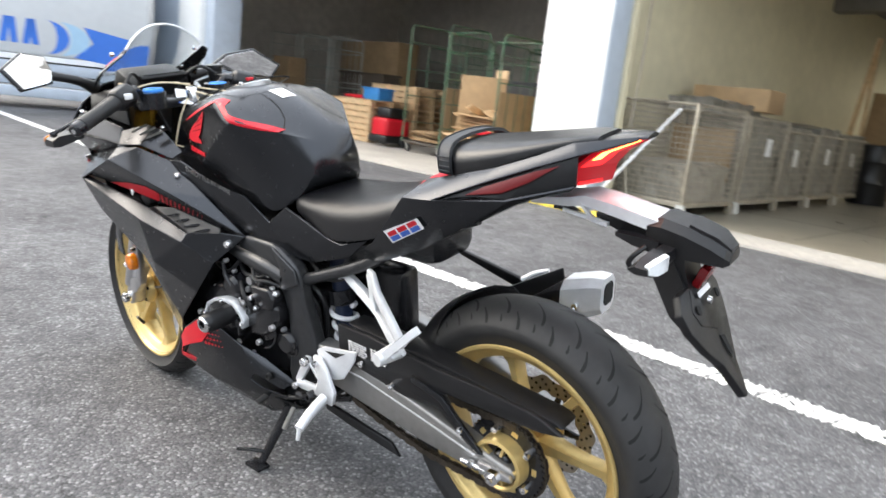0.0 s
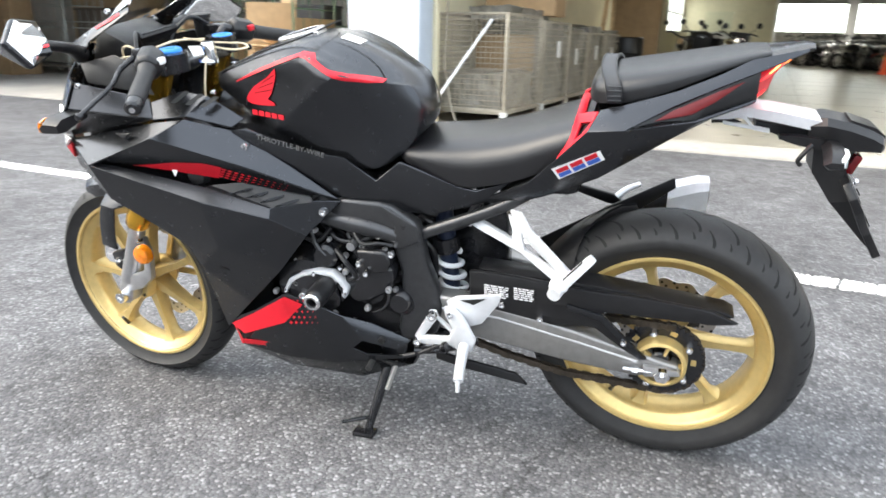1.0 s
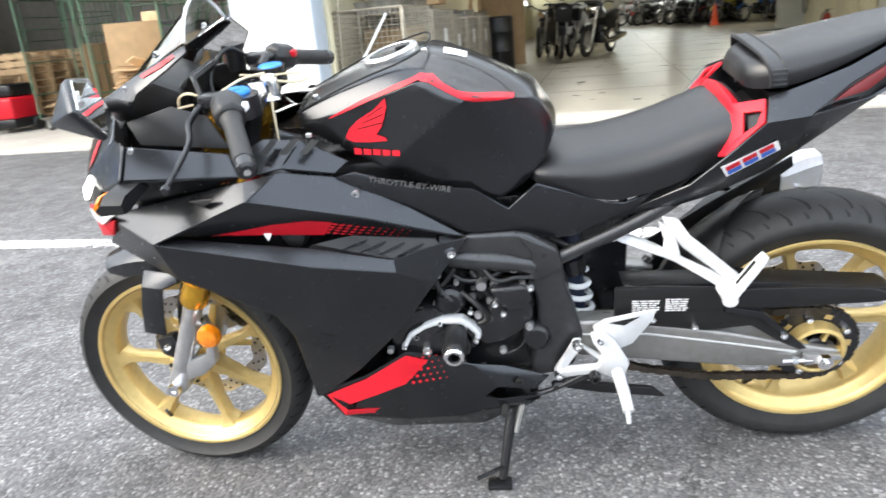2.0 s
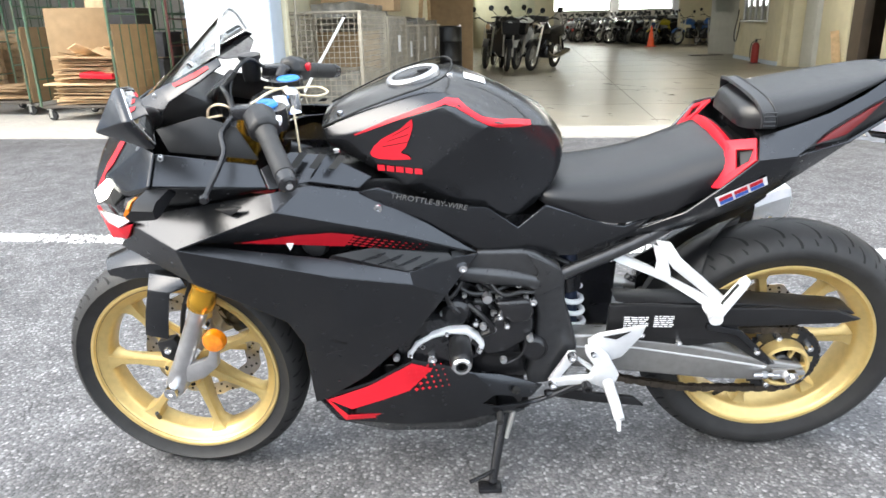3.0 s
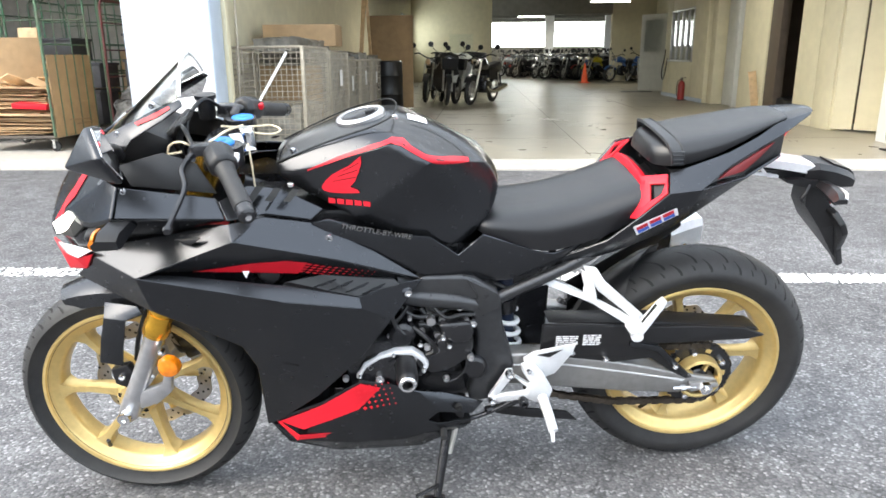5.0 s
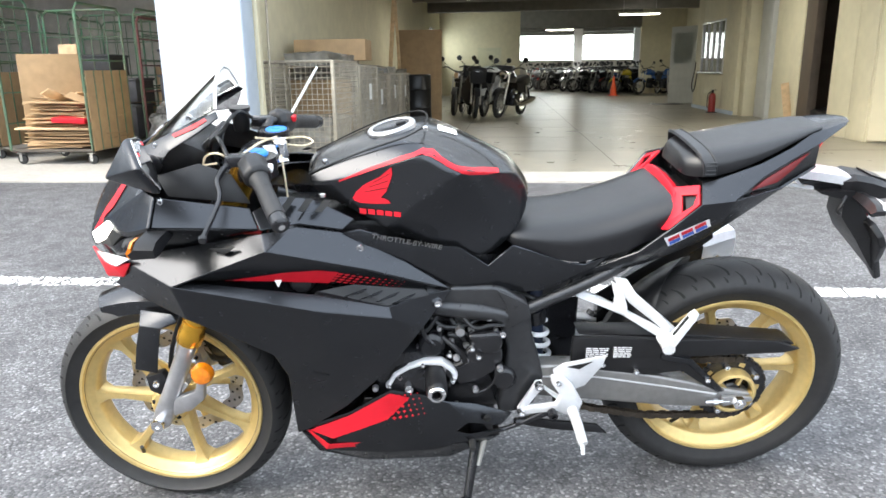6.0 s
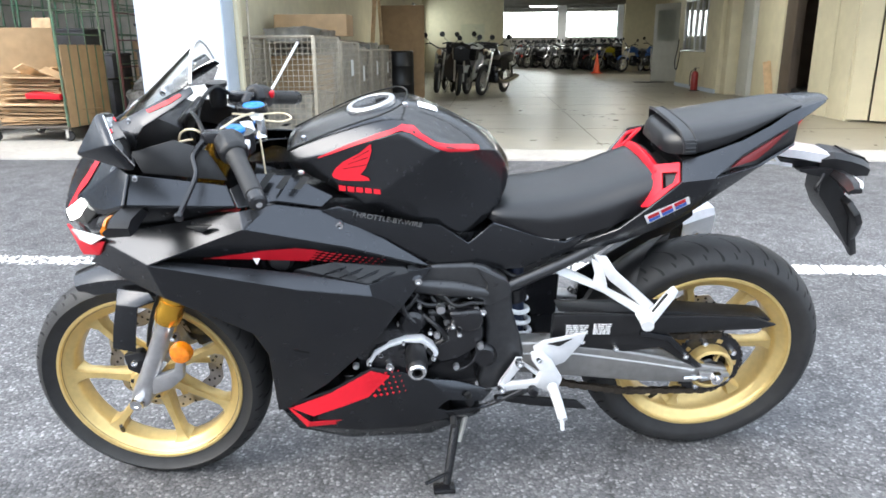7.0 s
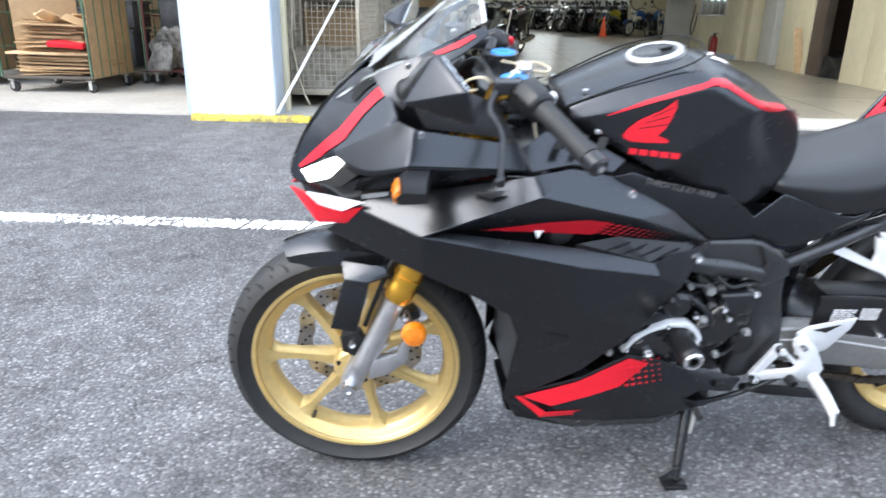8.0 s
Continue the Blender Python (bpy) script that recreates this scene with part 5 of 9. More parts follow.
def wheel(name, hub, R, half, rim, rim_half, first, disc_side, turn, label):
    """Tyre, cast rim with seven slender spokes, hub and brake disc."""
    W = empty(name, parent=moto)
    W.matrix_local = turn @ pose(-hub[0], 0, -hub[1])
    tagged(W, label=label)
    m = pose(hub[0], 0, hub[1])
    ty = part("tyre", lathe(tyre_profile(R, rim, half), 128, m), RUBBER, W, "black grooved road tyre", 50)
    tread(ty, R, half, hub, 24)
    prof = []
    for s in (-1, 1):
        row = [(rim, s * (rim_half + 0.004)), (rim - 0.002, s * (rim_half + 0.0075)), (rim - 0.008, s * (rim_half + 0.007)), (rim - 0.011, s * rim_half), (rim - 0.016, s * (rim_half - 0.006)), (rim - 0.03, s * (rim_half - 0.012)), (rim - 0.036, s * (rim_half - 0.022))]
        prof += row if s < 0 else row[::-1]
    prof += [(rim - 0.02, rim_half - 0.02), (rim - 0.02, -rim_half + 0.02)]
    part("rim", lathe(prof, 96, m, True), GOLD, W, "gold painted cast rim", 40)
    for a in range(7):
        k = radians(first + a * 360 / 7)
        d, t = Vector((math.cos(k), 0, math.sin(k))), Vector((-math.sin(k), 0, math.cos(k)))
        h = Vector((hub[0], 0, hub[1]))
        rings = []
        for u, (r, wd, th, off) in enumerate(((0.030, 0.020, 0.026, 0.006), (0.075, 0.013, 0.020, 0.003), (0.13, 0.0095, 0.017, 0.0), (rim - 0.055, 0.011, 0.018, 0.0), (rim - 0.037, 0.021, 0.024, 0.0), (rim - 0.03, 0.032, 0.028, 0.0))):
            c = h + d * r + t * off
            ring = []
            for sx, sy in ((-1, -0.6), (-0.75, -1), (0.75, -1), (1, -0.6), (1, 0.6), (0.75, 1), (-0.75, 1), (-1, 0.6)):
                ring.append(c + t * (sx * wd) + Vector((0, sy * th, 0)))
            rings.append(ring)
        part("spoke", loft(rings), GOLD, W, sharp=30)
    part("hub", lathe([(0.016, -0.06), (0.040, -0.058), (0.047, -0.050), (0.050, -0.036), (0.040, -0.026), (0.036, 0.026), (0.05, 0.045), (0.044, 0.06), (0.016, 0.06)], 32, m), GOLD, W)
    y = disc_side * 0.062
    big = 0.148 if hub is FRONT else 0.112
    disc, hol = brake_disc(hub, y, big - 0.036, big, 24, 12)
    dp = part("brake_disc", disc, DISC, W, "drilled wavy steel brake disc", 30)
    part("disc_drilling", hol, GROOVE, dp, sharp=None)
    for arm in [slab([(hub[0] + r * math.cos(k + dk), hub[1] + r * math.sin(k + dk)) for r, dk in ((0.04, -0.25), (big - 0.034, -0.07), (big - 0.034, 0.07), (0.04, 0.25))], y - 0.001, y + 0.005, 0.001) for k in np.linspace(0, 2 * math.pi, 5, endpoint=False).tolist()]:
        part("disc_carrier", arm, GOLD if hub is FRONT else ENGINE, W)
    for k in np.linspace(0.3, 0.3 + 2 * math.pi, 5, endpoint=False).tolist():
        part("hub_recess", lathe([(0, -0.0585), (0.0065, -0.0585), (0.0075, -0.054)], 10, pose(hub[0] + 0.036 * math.cos(k), 0, hub[1] + 0.036 * math.sin(k))), GROOVE, W)
    k = radians(238)
    part("valve_stem", tube([(hub[0] + (rim - 0.03) * math.cos(k), -0.02, hub[1] + (rim - 0.03) * math.sin(k)), (hub[0] + (rim - 0.065) * math.cos(k - 0.06), -0.045, hub[1] + (rim - 0.065) * math.sin(k - 0.06))], [0.0055, 0.0045], 8, False), BLACK_PLASTIC, W)
    return W


wheel("front_wheel", FRONT, 0.291, 0.056, 0.2295, 0.040, 26.5, 1, pose(-0.684, -0.006, 0.291, -4.2, 0, -6.5), "front wheel with gold spoked rim and black tyre")
rw = wheel("rear_wheel", REAR, 0.311, 0.071, 0.2295, 0.053, 2.0, 1, pose(0.7125, -0.016, 0.316, -0.6, 0, -3.5), "rear wheel with gold spoked rim and black tyre")

# front fork and calliper, steered a little to the right
STEER = pose(-0.434, 0, 0.84) @ Matrix.Rotation(radians(-7), 4, Vector((0.395, 0, 0.919))) @ pose(0.43, 0, -0.84)
for s in (-1, 1):
    F = empty("fork", parent=moto)
    F.matrix_local = STEER
    lo, mid, hi = Vector((-0.675, s * 0.100, 0.292)), Vector((-0.586, s * 0.100, 0.498)), Vector((-0.40, s * 0.100, 0.93))
    ax = (hi - lo).normalized()
    part("slider", tube([lo + ax * 0.04, mid - ax * 0.002], [0.0225, 0.021, 0.0205], 20, False), ALU, F, "bare alloy fork slider")
    part("outer_tube", tube([mid, mid + ax * 0.006, mid + ax * 0.03, mid + ax * 0.04, mid + ax * 0.045, hi], [0.026, 0.030, 0.030, 0.0275, 0.0275, 0.0275], 24, False), GOLD_ANOD, F, "gold anodised fork tube")
    part("clamp_ring", tube([mid + ax * 0.055, mid + ax * 0.062], 0.0295, 24, False), GOLD_ANOD, F)
    part("axle_clamp", join(slab([(-0.712, 0.262), (-0.688, 0.246), (-0.664, 0.262), (-0.634, 0.340), (-0.60, 0.385), (-0.632, 0.40), (-0.665, 0.372), (-0.70, 0.30)], s * 0.085 - 0.02, s * 0.085 + 0.022, 0.007, 3),
                               slab([(-0.646, 0.30), (-0.60, 0.318), (-0.563, 0.352), (-0.552, 0.43), (-0.563, 0.472), (-0.574, 0.470), (-0.568, 0.42), (-0.585, 0.372), (-0.64, 0.35)], s * 0.105 - 0.012, s * 0.105 + 0.008, 0.005, 2)), ALU, F, "cast alloy axle clamp")
    part("axle_nut", lathe([(0, -0.012), (0.006, -0.012), (0.0065, -0.016), (0.015, -0.016), (0.016, -0.012), (0.016, 0.01), (0, 0.01)], 20, pose(FRONT[0], s * 0.108, FRONT[1] - 0.018)), CHROME, F)
    part("bracket_bolt", bolt(-0.568, s * 0.12 if s < 0 else 0.11, 0.466, 0.007, 0.01), CHROME, F)
    if s < 0:
        part("reflector", lathe([(0, -0.018), (0.012, -0.017), (0.022, -0.013), (0.0255, -0.006), (0.0255, 0.006), (0, 0.006)], 28, pose(-0.549, -0.135, 0.437)), AMBER, F, "round amber side reflector")
        part("brake_hose", tube([(-0.655, -0.07, 0.41), (-0.632, -0.085, 0.48), (-0.60, -0.075, 0.56), (-0.56, -0.06, 0.62)], 0.0055, 8), BLACK_PLASTIC, F)
cal = part("brake_calliper", join(box((-0.60, 0.085, 0.395), (0.07, 0.05, 0.10), 0.014, (0, -25, 0), 3), box((-0.585, 0.062, 0.40), (0.05, 0.04, 0.12), 0.01, (0, -25, 0))), ENGINE, moto, "black brake calliper")
cal.matrix_local = STEER
part("calliper_bolt", bolt(-0.613, 0.055, 0.432, 0.008, 0.008), CHROME, cal)
sm = part("sensor_mount", slab([(-0.705, 0.40), (-0.664, 0.412), (-0.650, 0.385), (-0.668, 0.345), (-0.700, 0.36)], -0.10, -0.075, 0.004), BLACK_PLASTIC, moto, "black speed sensor mount")
sm.matrix_local = STEER
part("mount_bolt", bolt(-0.678, -0.104, 0.384, 0.008, 0.008), CHROME, sm)

# front mudguard: crown over the tyre and the two fork covers
R2 = 0.308
rings = []
for k in np.linspace(radians(62), radians(117), 12).tolist():
    f = 1.0 - 0.35 * max(0.0, (k - radians(95)) / radians(22)) ** 2
    rings.append([(FRONT[0] + (R2 - dz) * math.cos(k), y * f, FRONT[1] + (R2 - dz) * math.sin(k)) for y, dz in ((-0.066, 0.05), (-0.06, 0.02), (-0.035, 0.002), (0, -0.004), (0.035, 0.002), (0.06, 0.02), (0.066, 0.05), (0.06, 0.052), (0.03, 0.006), (0, 0.0), (-0.03, 0.006), (-0.06, 0.052))])
mg = part("front_mudguard", loft(rings), PAINT_BLACK, moto, "matt black front mudguard")
mg.matrix_local = STEER
for s in (-1, 1):
    v = [(-0.70, s * 0.075, 0.566), (-0.612, s * 0.108, 0.574), (-0.600, s * 0.112, 0.555), (-0.640, s * 0.118, 0.54), (-0.690, s * 0.112, 0.545), (-0.705, s * 0.115, 0.49), (-0.722, s * 0.108, 0.424), (-0.668, s * 0.112, 0.418), (-0.655, s * 0.12, 0.47)]
    part("fork_cover", shell(v, [(0, 1, 2, 3, 4), (4, 3, 8, 5), (5, 8, 7, 6)], 0.006, 0.004, out=(0, s, 0.1)), PAINT_BLACK, mg)

# swing arm, chain, sprocket and guards
SW = [(0.205, 0.428), (0.30, 0.424), (0.353, 0.413), (0.44, 0.397), (0.525, 0.378), (0.62, 0.352), (0.70, 0.331), (0.745, 0.322), (0.752, 0.306), (0.74, 0.296), (0.655, 0.282), (0.52, 0.294), (0.365, 0.318), (0.21, 0.340)]
sa = empty("swing_arm", parent=moto)
for s in (-1, 1):
    arm = part("arm", slab(SW, s * 0.095, s * 0.142, 0.008, 3), SWING, sa, "silver-grey swing arm beam")
    # bright edge line of the beam, its glint laid on as pale silver
    part("arm_edge_glint", slab([(0.22, 0.4), (0.353, 0.392), (0.525, 0.356), (0.66, 0.326), (0.655, 0.322), (0.525, 0.352), (0.353, 0.388), (0.22, 0.396)], s * 0.1425, s * 0.1435, 0), SILVER_PAINT, arm)
    blk = part("axle_block", slab([(0.67, 0.322), (0.744, 0.318), (0.750, 0.305), (0.675, 0.293)], s * 0.142, s * 0.154, 0.003), ALU, sa, "alloy chain adjuster plate")
    part("axle_nut", lathe([(0, -0.02), (0.007, -0.02), (0.008, -0.012), (0.017, -0.012), (0.017, 0.0), (0, 0.0)], 6, pose(REAR[0] + 0.004, s * 0.154 if s < 0 else 0.166, REAR[1] - 0.006)), CHROME, blk, sharp=20)
    part("adjuster_bolt", tube([(0.63, s * 0.15, 0.306), (0.69, s * 0.15, 0.306)], 0.005, 8, False), CHROME, blk)
    part("lock_nut", lathe([(0, -0.006), (0.009, -0.006), (0.009, 0.006), (0, 0.006)], 6, pose(0.655, s * 0.15, 0.306, 0, 0, 90)), CHROME, blk, sharp=20)
part("cross_member", box((0.33, 0, 0.37), (0.12, 0.2, 0.07), 0.012), ENGINE, sa)
part("pivot_block", box((0.26, 0.05, 0.46), (0.16, 0.07, 0.24), 0.015), ENGINE, sa)

SPR = 0.086
n = 84
pts = []
for i in range(n):
    k = 2 * math.pi * i / n
    r = SPR + (0.006 if i % 2 else -0.001)
    pts.append((REAR[0] + r * math.cos(k), REAR[1] + r * math.sin(k)))
sp = part("rear_sprocket", slab(pts, -0.092, -0.086, 0), ENGINE, rw, "black toothed rear sprocket")
part("sprocket_hub", lathe([(0.0, -0.112), (0.020, -0.112), (0.024, -0.108), (0.026, -0.090), (0.050, -0.088), (0.050, -0.084), (0, -0.084)], 32, pose(REAR[0], 0, REAR[1])), ENGINE, sp)
part("sprocket_carrier", lathe([(0.046, -0.120), (0.050, -0.124), (0.056, -0.121), (0.058, -0.092), (0.048, -0.092)], 40, pose(REAR[0], 0, REAR[1]), True), GOLD, sp, "gold sprocket carrier ring")
for k in np.linspace(0, 2 * math.pi, 5, endpoint=False).tolist():
    part("carrier_rib", box((REAR[0] + 0.04 * math.cos(k), -0.113, REAR[1] + 0.04 * math.sin(k)), (0.03, 0.014, 0.006), 0.001, (0, -math.degrees(k), 0)), GOLD, sp)
    part("sprocket_bolt", bolt(REAR[0] + 0.068 * math.cos(k + 0.6), -0.095, REAR[1] + 0.068 * math.sin(k + 0.6), 0.0085, 0.012), CHROME, sp)
    part("sprocket_slot", slab([(REAR[0] + r * math.cos(k + d), REAR[1] + r * math.sin(k + d)) for r, d in ((0.064, -0.12), (0.075, -0.10), (0.075, 0.10), (0.064, 0.12))], -0.0926, -0.0920, 0), GOLD, sp)


def chain_run():
    """Side plates and rollers of the drive chain, along its loop."""
    P = [Vector((0.26, -0.102, 0.418)), Vector((0.45, -0.102, 0.405))]
    P += [Vector((REAR[0] + SPR * math.cos(k), -0.102, REAR[1] + SPR * math.sin(k))) for k in np.linspace(radians(93), radians(-93), 26).tolist()]
    P += [Vector((0.50, -0.102, 0.236)), Vector((0.36, -0.102, 0.266)), Vector((0.26, -0.102, 0.298))]
    bm, step = [], 0.0159
    carry, flip = 0.0, 0
    for a, b in zip(P, P[1:]):
        d = (b - a)
        t = carry
        while t < d.length:
            c = a + d.normalized() * t
            ang = -math.degrees(math.atan2(d.z, d.x))
            off = 0.0058 if flip % 2 else 0.0042
            for s in (-1, 1):
                bm.append(box((c.x, c.y + s * off, c.z), (0.019, 0.0022, 0.0165 if flip % 2 else 0.014), 0.0, (0, ang, 0)))
            bm.append(lathe([(0, -0.0068), (0.0042, -0.0068), (0.0042, 0.0068), (0, 0.0068)], 8, pose(c.x + 0.008 * math.cos(radians(-ang)), c.y, c.z + 0.008 * math.sin(radians(-ang)))))
            flip += 1
            t += step
        carry = t - d.length
    return join(*bm)


ch = part("chain", chain_run(), CHAIN, moto, "dark oily drive chain")
tagged(ch, kind="stuff")
CG = [(0.285, 0.503), (0.38, 0.500), (0.545, 0.485), (0.66, 0.482), (0.787, 0.470), (0.848, 0.445), (0.80, 0.436), (0.66, 0.436), (0.575, 0.436), (0.60, 0.40), (0.672, 0.328), (0.655, 0.326), (0.56, 0.395), (0.47, 0.388), (0.387, 0.402), (0.31, 0.414), (0.285, 0.425)]
cg = part("chain_guard", slab(CG, -0.142, -0.128, 0.005, 2), BLACK_PLASTIC, moto, "black plastic chain guard and swing-arm cover")
part("guard_ridge", skin([(0.50, -0.15, 0.452), (0.58, -0.15, 0.432), (0.678, -0.146, 0.333), (0.66, -0.146, 0.330), (0.57, -0.15, 0.42), (0.50, -0.15, 0.437)], 0.01, 0.003), PAINT_BLACK, cg)
part("inner_guard", slab([(0.30, 0.503), (0.56, 0.492), (0.82, 0.462), (0.84, 0.450), (0.55, 0.45)], -0.128, -0.07, 0.004), BLACK_PLASTIC, cg)
for x, z in ((0.445, 0.405), (0.625, 0.372), (0.36, 0.43)):
    part("guard_bolt", bolt(x, -0.146, z, 0.0075, 0.008), CHROME, cg)
lab_rng = random.Random(5)
for x0, wide in ((0.316, 0.060), (0.382, 0.050)):
    st = part("warning_label", slab([(x0, 0.477), (x0 + wide, 0.474), (x0 + wide, 0.442), (x0, 0.445)], -0.1432, -0.1424, 0), BLACK_PLASTIC, cg, "small black warning label with white lines")
    for j in range(6):
        u = x0 + 0.003
        while u < x0 + wide - 0.008:
            e = min(u + lab_rng.uniform(0.006, 0.016), x0 + wide - 0.003)
            z = 0.4745 - j * 0.0052 - (u - x0) * 0.05
            part("label_line", slab([(u, z), (e, z - (e - u) * 0.05), (e, z - 0.0028 - (e - u) * 0.05), (u, z - 0.0028)], -0.1437, -0.1433, 0), WHITE_PRINT, st)
            u = e + 0.0025

# rear hugger over the tyre, cut back to its right side at the end
rings = []
for j, k in enumerate(np.linspace(radians(170), radians(106), 14).tolist()):
    rr = 0.327
    cut = max(0.0, (j - 6) / 7.0) ** 1.4
    lo = -0.078 + 0.125 * cut
    ys = [lo + (0.078 - lo) * u for u in (0, 0.04, 0.21, 0.5, 0.79, 0.96, 1.0)]
    crown = lambda y: 0.06 * abs(y / 0.078) ** 2.6 - 0.002
    top = [(y, crown(y)) for y in ys]
    under = [(y, crown(y) + 0.006) for y in reversed(ys[1:-1])]
    rings.append([(REAR[0] + (rr - dz) * math.cos(k), y, REAR[1] + (rr - dz) * math.sin(k)) for y, dz in top + under])
part("rear_hugger", loft(rings), BLACK_PLASTIC, moto, "black rear mudguard hugging the tyre")

# ---- main frame and engine ----
FRM = [(-0.03, 0.628), (0.0, 0.652), (0.09, 0.650), (0.118, 0.642), (0.172, 0.606), (0.182, 0.572), (0.188, 0.52), (0.21, 0.45), (0.222, 0.40), (0.205, 0.325), (0.16, 0.302), (0.118, 0.297), (0.112, 0.33), (0.128, 0.41), (0.128, 0.49), (0.112, 0.548), (0.095, 0.572), (0.03, 0.588), (-0.03, 0.598)]
fr = empty("main_frame", parent=moto)
for s in (-1, 1):
    part("frame_plate", slab(FRM, s * 0.112, s * 0.150, 0.010, 3), FRAME_GREY, fr, "dark grey frame side plate")
    part("frame_gusset", slab([(0.10, 0.645), (0.172, 0.606), (0.182, 0.572), (0.13, 0.545), (0.112, 0.55), (0.125, 0.60)], s * 0.15, s * 0.158, 0.006), FRAME_GREY, fr)
    part("seat_tube", tube([(0.165, s * 0.125, 0.57), (0.36, s * 0.112, 0.655), (0.49, s * 0.098, 0.742), (0.62, s * 0.085, 0.80)], 0.014, 14), FRAME_GREY, fr, "dark round seat rail")
    part("support_tube", tube([(0.27, s * 0.10, 0.60), (0.30, s * 0.10, 0.66), (0.30, s * 0.10, 0.70)], 0.009, 10), FRAME_GREY, fr)
    part("front_tube", tube([(-0.40, s * 0.07, 0.80), (-0.25, s * 0.12, 0.72), (-0.03, s * 0.13, 0.62)], 0.019, 14), FRAME_GREY, fr)
    part("upper_tube", tube([(-0.10, s * 0.135, 0.612), (-0.02, s * 0.142, 0.598), (0.06, s * 0.146, 0.588), (0.125, s * 0.142, 0.572)], [0.017, 0.02, 0.021, 0.019], 16), FRAME_GREY, fr, "dark grey frame tube")
part("pivot_cap", lathe([(0, -0.157), (0.020, -0.157), (0.024, -0.153), (0.028, -0.153), (0.030, -0.146)], 28, pose(0.128, 0, 0.40)), ENGINE, fr)

en = empty("engine", parent=moto)
part("crankcase", join(box((-0.01, 0, 0.37), (0.30, 0.24, 0.20), 0.03, (0, -8, 0), 3), box((0.06, 0, 0.43), (0.18, 0.24, 0.18), 0.03, (0, 0, 0), 3)), ENGINE, en, "black engine crankcase")
part("cylinder_block", box((-0.10, 0, 0.55), (0.19, 0.22, 0.22), 0.02, (0, 24, 0), 3), ENGINE, en)
part("cylinder_head", box((-0.06, 0, 0.63), (0.17, 0.22, 0.10), 0.02, (0, 24, 0), 3), ENGINE, en)
part("alternator_cover", lathe([(0, -0.190), (0.035, -0.190), (0.05, -0.184), (0.052, -0.178), (0.075, -0.172), (0.082, -0.162), (0.083, -0.12)], 48, pose(-0.095, 0, 0.425)), ENGINE, en, "round black alternator cover")
arc = [(-0.152, 0.420), (-0.132, 0.457), (-0.100, 0.476), (-0.062, 0.487), (-0.022, 0.486), (0.002, 0.467), (0.014, 0.445), (0.004, 0.420), (-0.004, 0.428), (0.002, 0.446), (-0.008, 0.460), (-0.026, 0.474), (-0.060, 0.478), (-0.097, 0.467), (-0.125, 0.449), (-0.144, 0.418)]
part("cover_ring", slab(arc, -0.192, -0.168, 0.003), SILVER_PAINT, en, "polished alloy ring on the engine cover")
for d, c in ((0.011, 0.90), (0.026, 0.74)):
    part("cover_step", slab([(-0.068 + (x + 0.068) * c, z - d) for x, z in arc], -0.186 - d * 0.2, -0.165, 0.003), ENGINE, en)
for x, z in ((-0.142, 0.425), (-0.066, 0.479), (0.004, 0.436)):
    part("ring_bolt", bolt(x, -0.193, z, 0.005, 0.004), CHROME, en)
part("sprocket_cover", slab([(0.0, 0.47), (0.05, 0.515), (0.085, 0.522), (0.118, 0.50), (0.12, 0.47), (0.105, 0.44), (0.06, 0.41), (0.02, 0.40), (0.0, 0.42)], -0.175, -0.12, 0.012, 3), ENGINE, en, "black front sprocket cover")
part("clutch_pivot", lathe([(0, -0.172), (0.018, -0.172), (0.026, -0.166), (0.040, -0.162), (0.042, -0.12)], 32, pose(0.05, 0, 0.435)), ENGINE, en)
part("round_plug", lathe([(0, -0.165), (0.022, -0.165), (0.027, -0.16), (0.03, -0.15), (0.031, -0.12)], 32, pose(0.124, 0, 0.408)), ENGINE, en)
for x, z in ((-0.175, 0.415), (-0.145, 0.372), (-0.03, 0.372), (-0.02, 0.46), (-0.072, 0.505), (0.0, 0.515), (0.02, 0.54), (0.045, 0.545), (0.01, 0.49), (0.035, 0.505), (0.095, 0.52), (0.11, 0.455), (0.055, 0.40), (0.085, 0.575), (-0.118, 0.445)):
    part("engine_bolt", bolt(x, -0.182 if z < 0.5 else -0.155, z, 0.0075, 0.008), ALU, en)
for pts, r in (([(0.0, -0.13, 0.56), (0.03, -0.15, 0.52), (0.06, -0.14, 0.47), (0.05, -0.12, 0.42)], 0.007), ([(-0.06, -0.13, 0.58), (-0.01, -0.15, 0.55), (0.06, -0.14, 0.56), (0.1, -0.12, 0.6)], 0.006), ([(-0.02, -0.14, 0.6), (0.02, -0.15, 0.575), (0.05, -0.13, 0.54)], 0.008), ([(0.16, -0.09, 0.6), (0.22, -0.1, 0.58), (0.28, -0.09, 0.6), (0.33, -0.08, 0.66)], 0.007)):
    part("hose", tube(pts, r, 8), BLACK_PLASTIC, en)
for k in range(6):
    part("cooling_fin", box((-0.115 + 0.012 * k, 0, 0.505 + 0.026 * k), (0.17, 0.245, 0.006), 0.002, (0, 24, 0)), ENGINE, en)
part("starter_motor", lathe([(0, -0.178), (0.022, -0.178), (0.03, -0.17), (0.032, -0.10)], 28, pose(-0.045, 0, 0.515)), ENGINE, en)
part("gear_cover", slab([(0.035, 0.545), (0.105, 0.548), (0.118, 0.520), (0.108, 0.495), (0.075, 0.490), (0.045, 0.512)], -0.182, -0.13, 0.008, 3), ENGINE, en)
part("case_seam", tube([(0.048 + 0.056 * math.cos(radians(a)), -0.172, 0.432 + 0.052 * math.sin(radians(a))) for a in range(150, -100, -25)], 0.0035, 8), ENGINE, en)
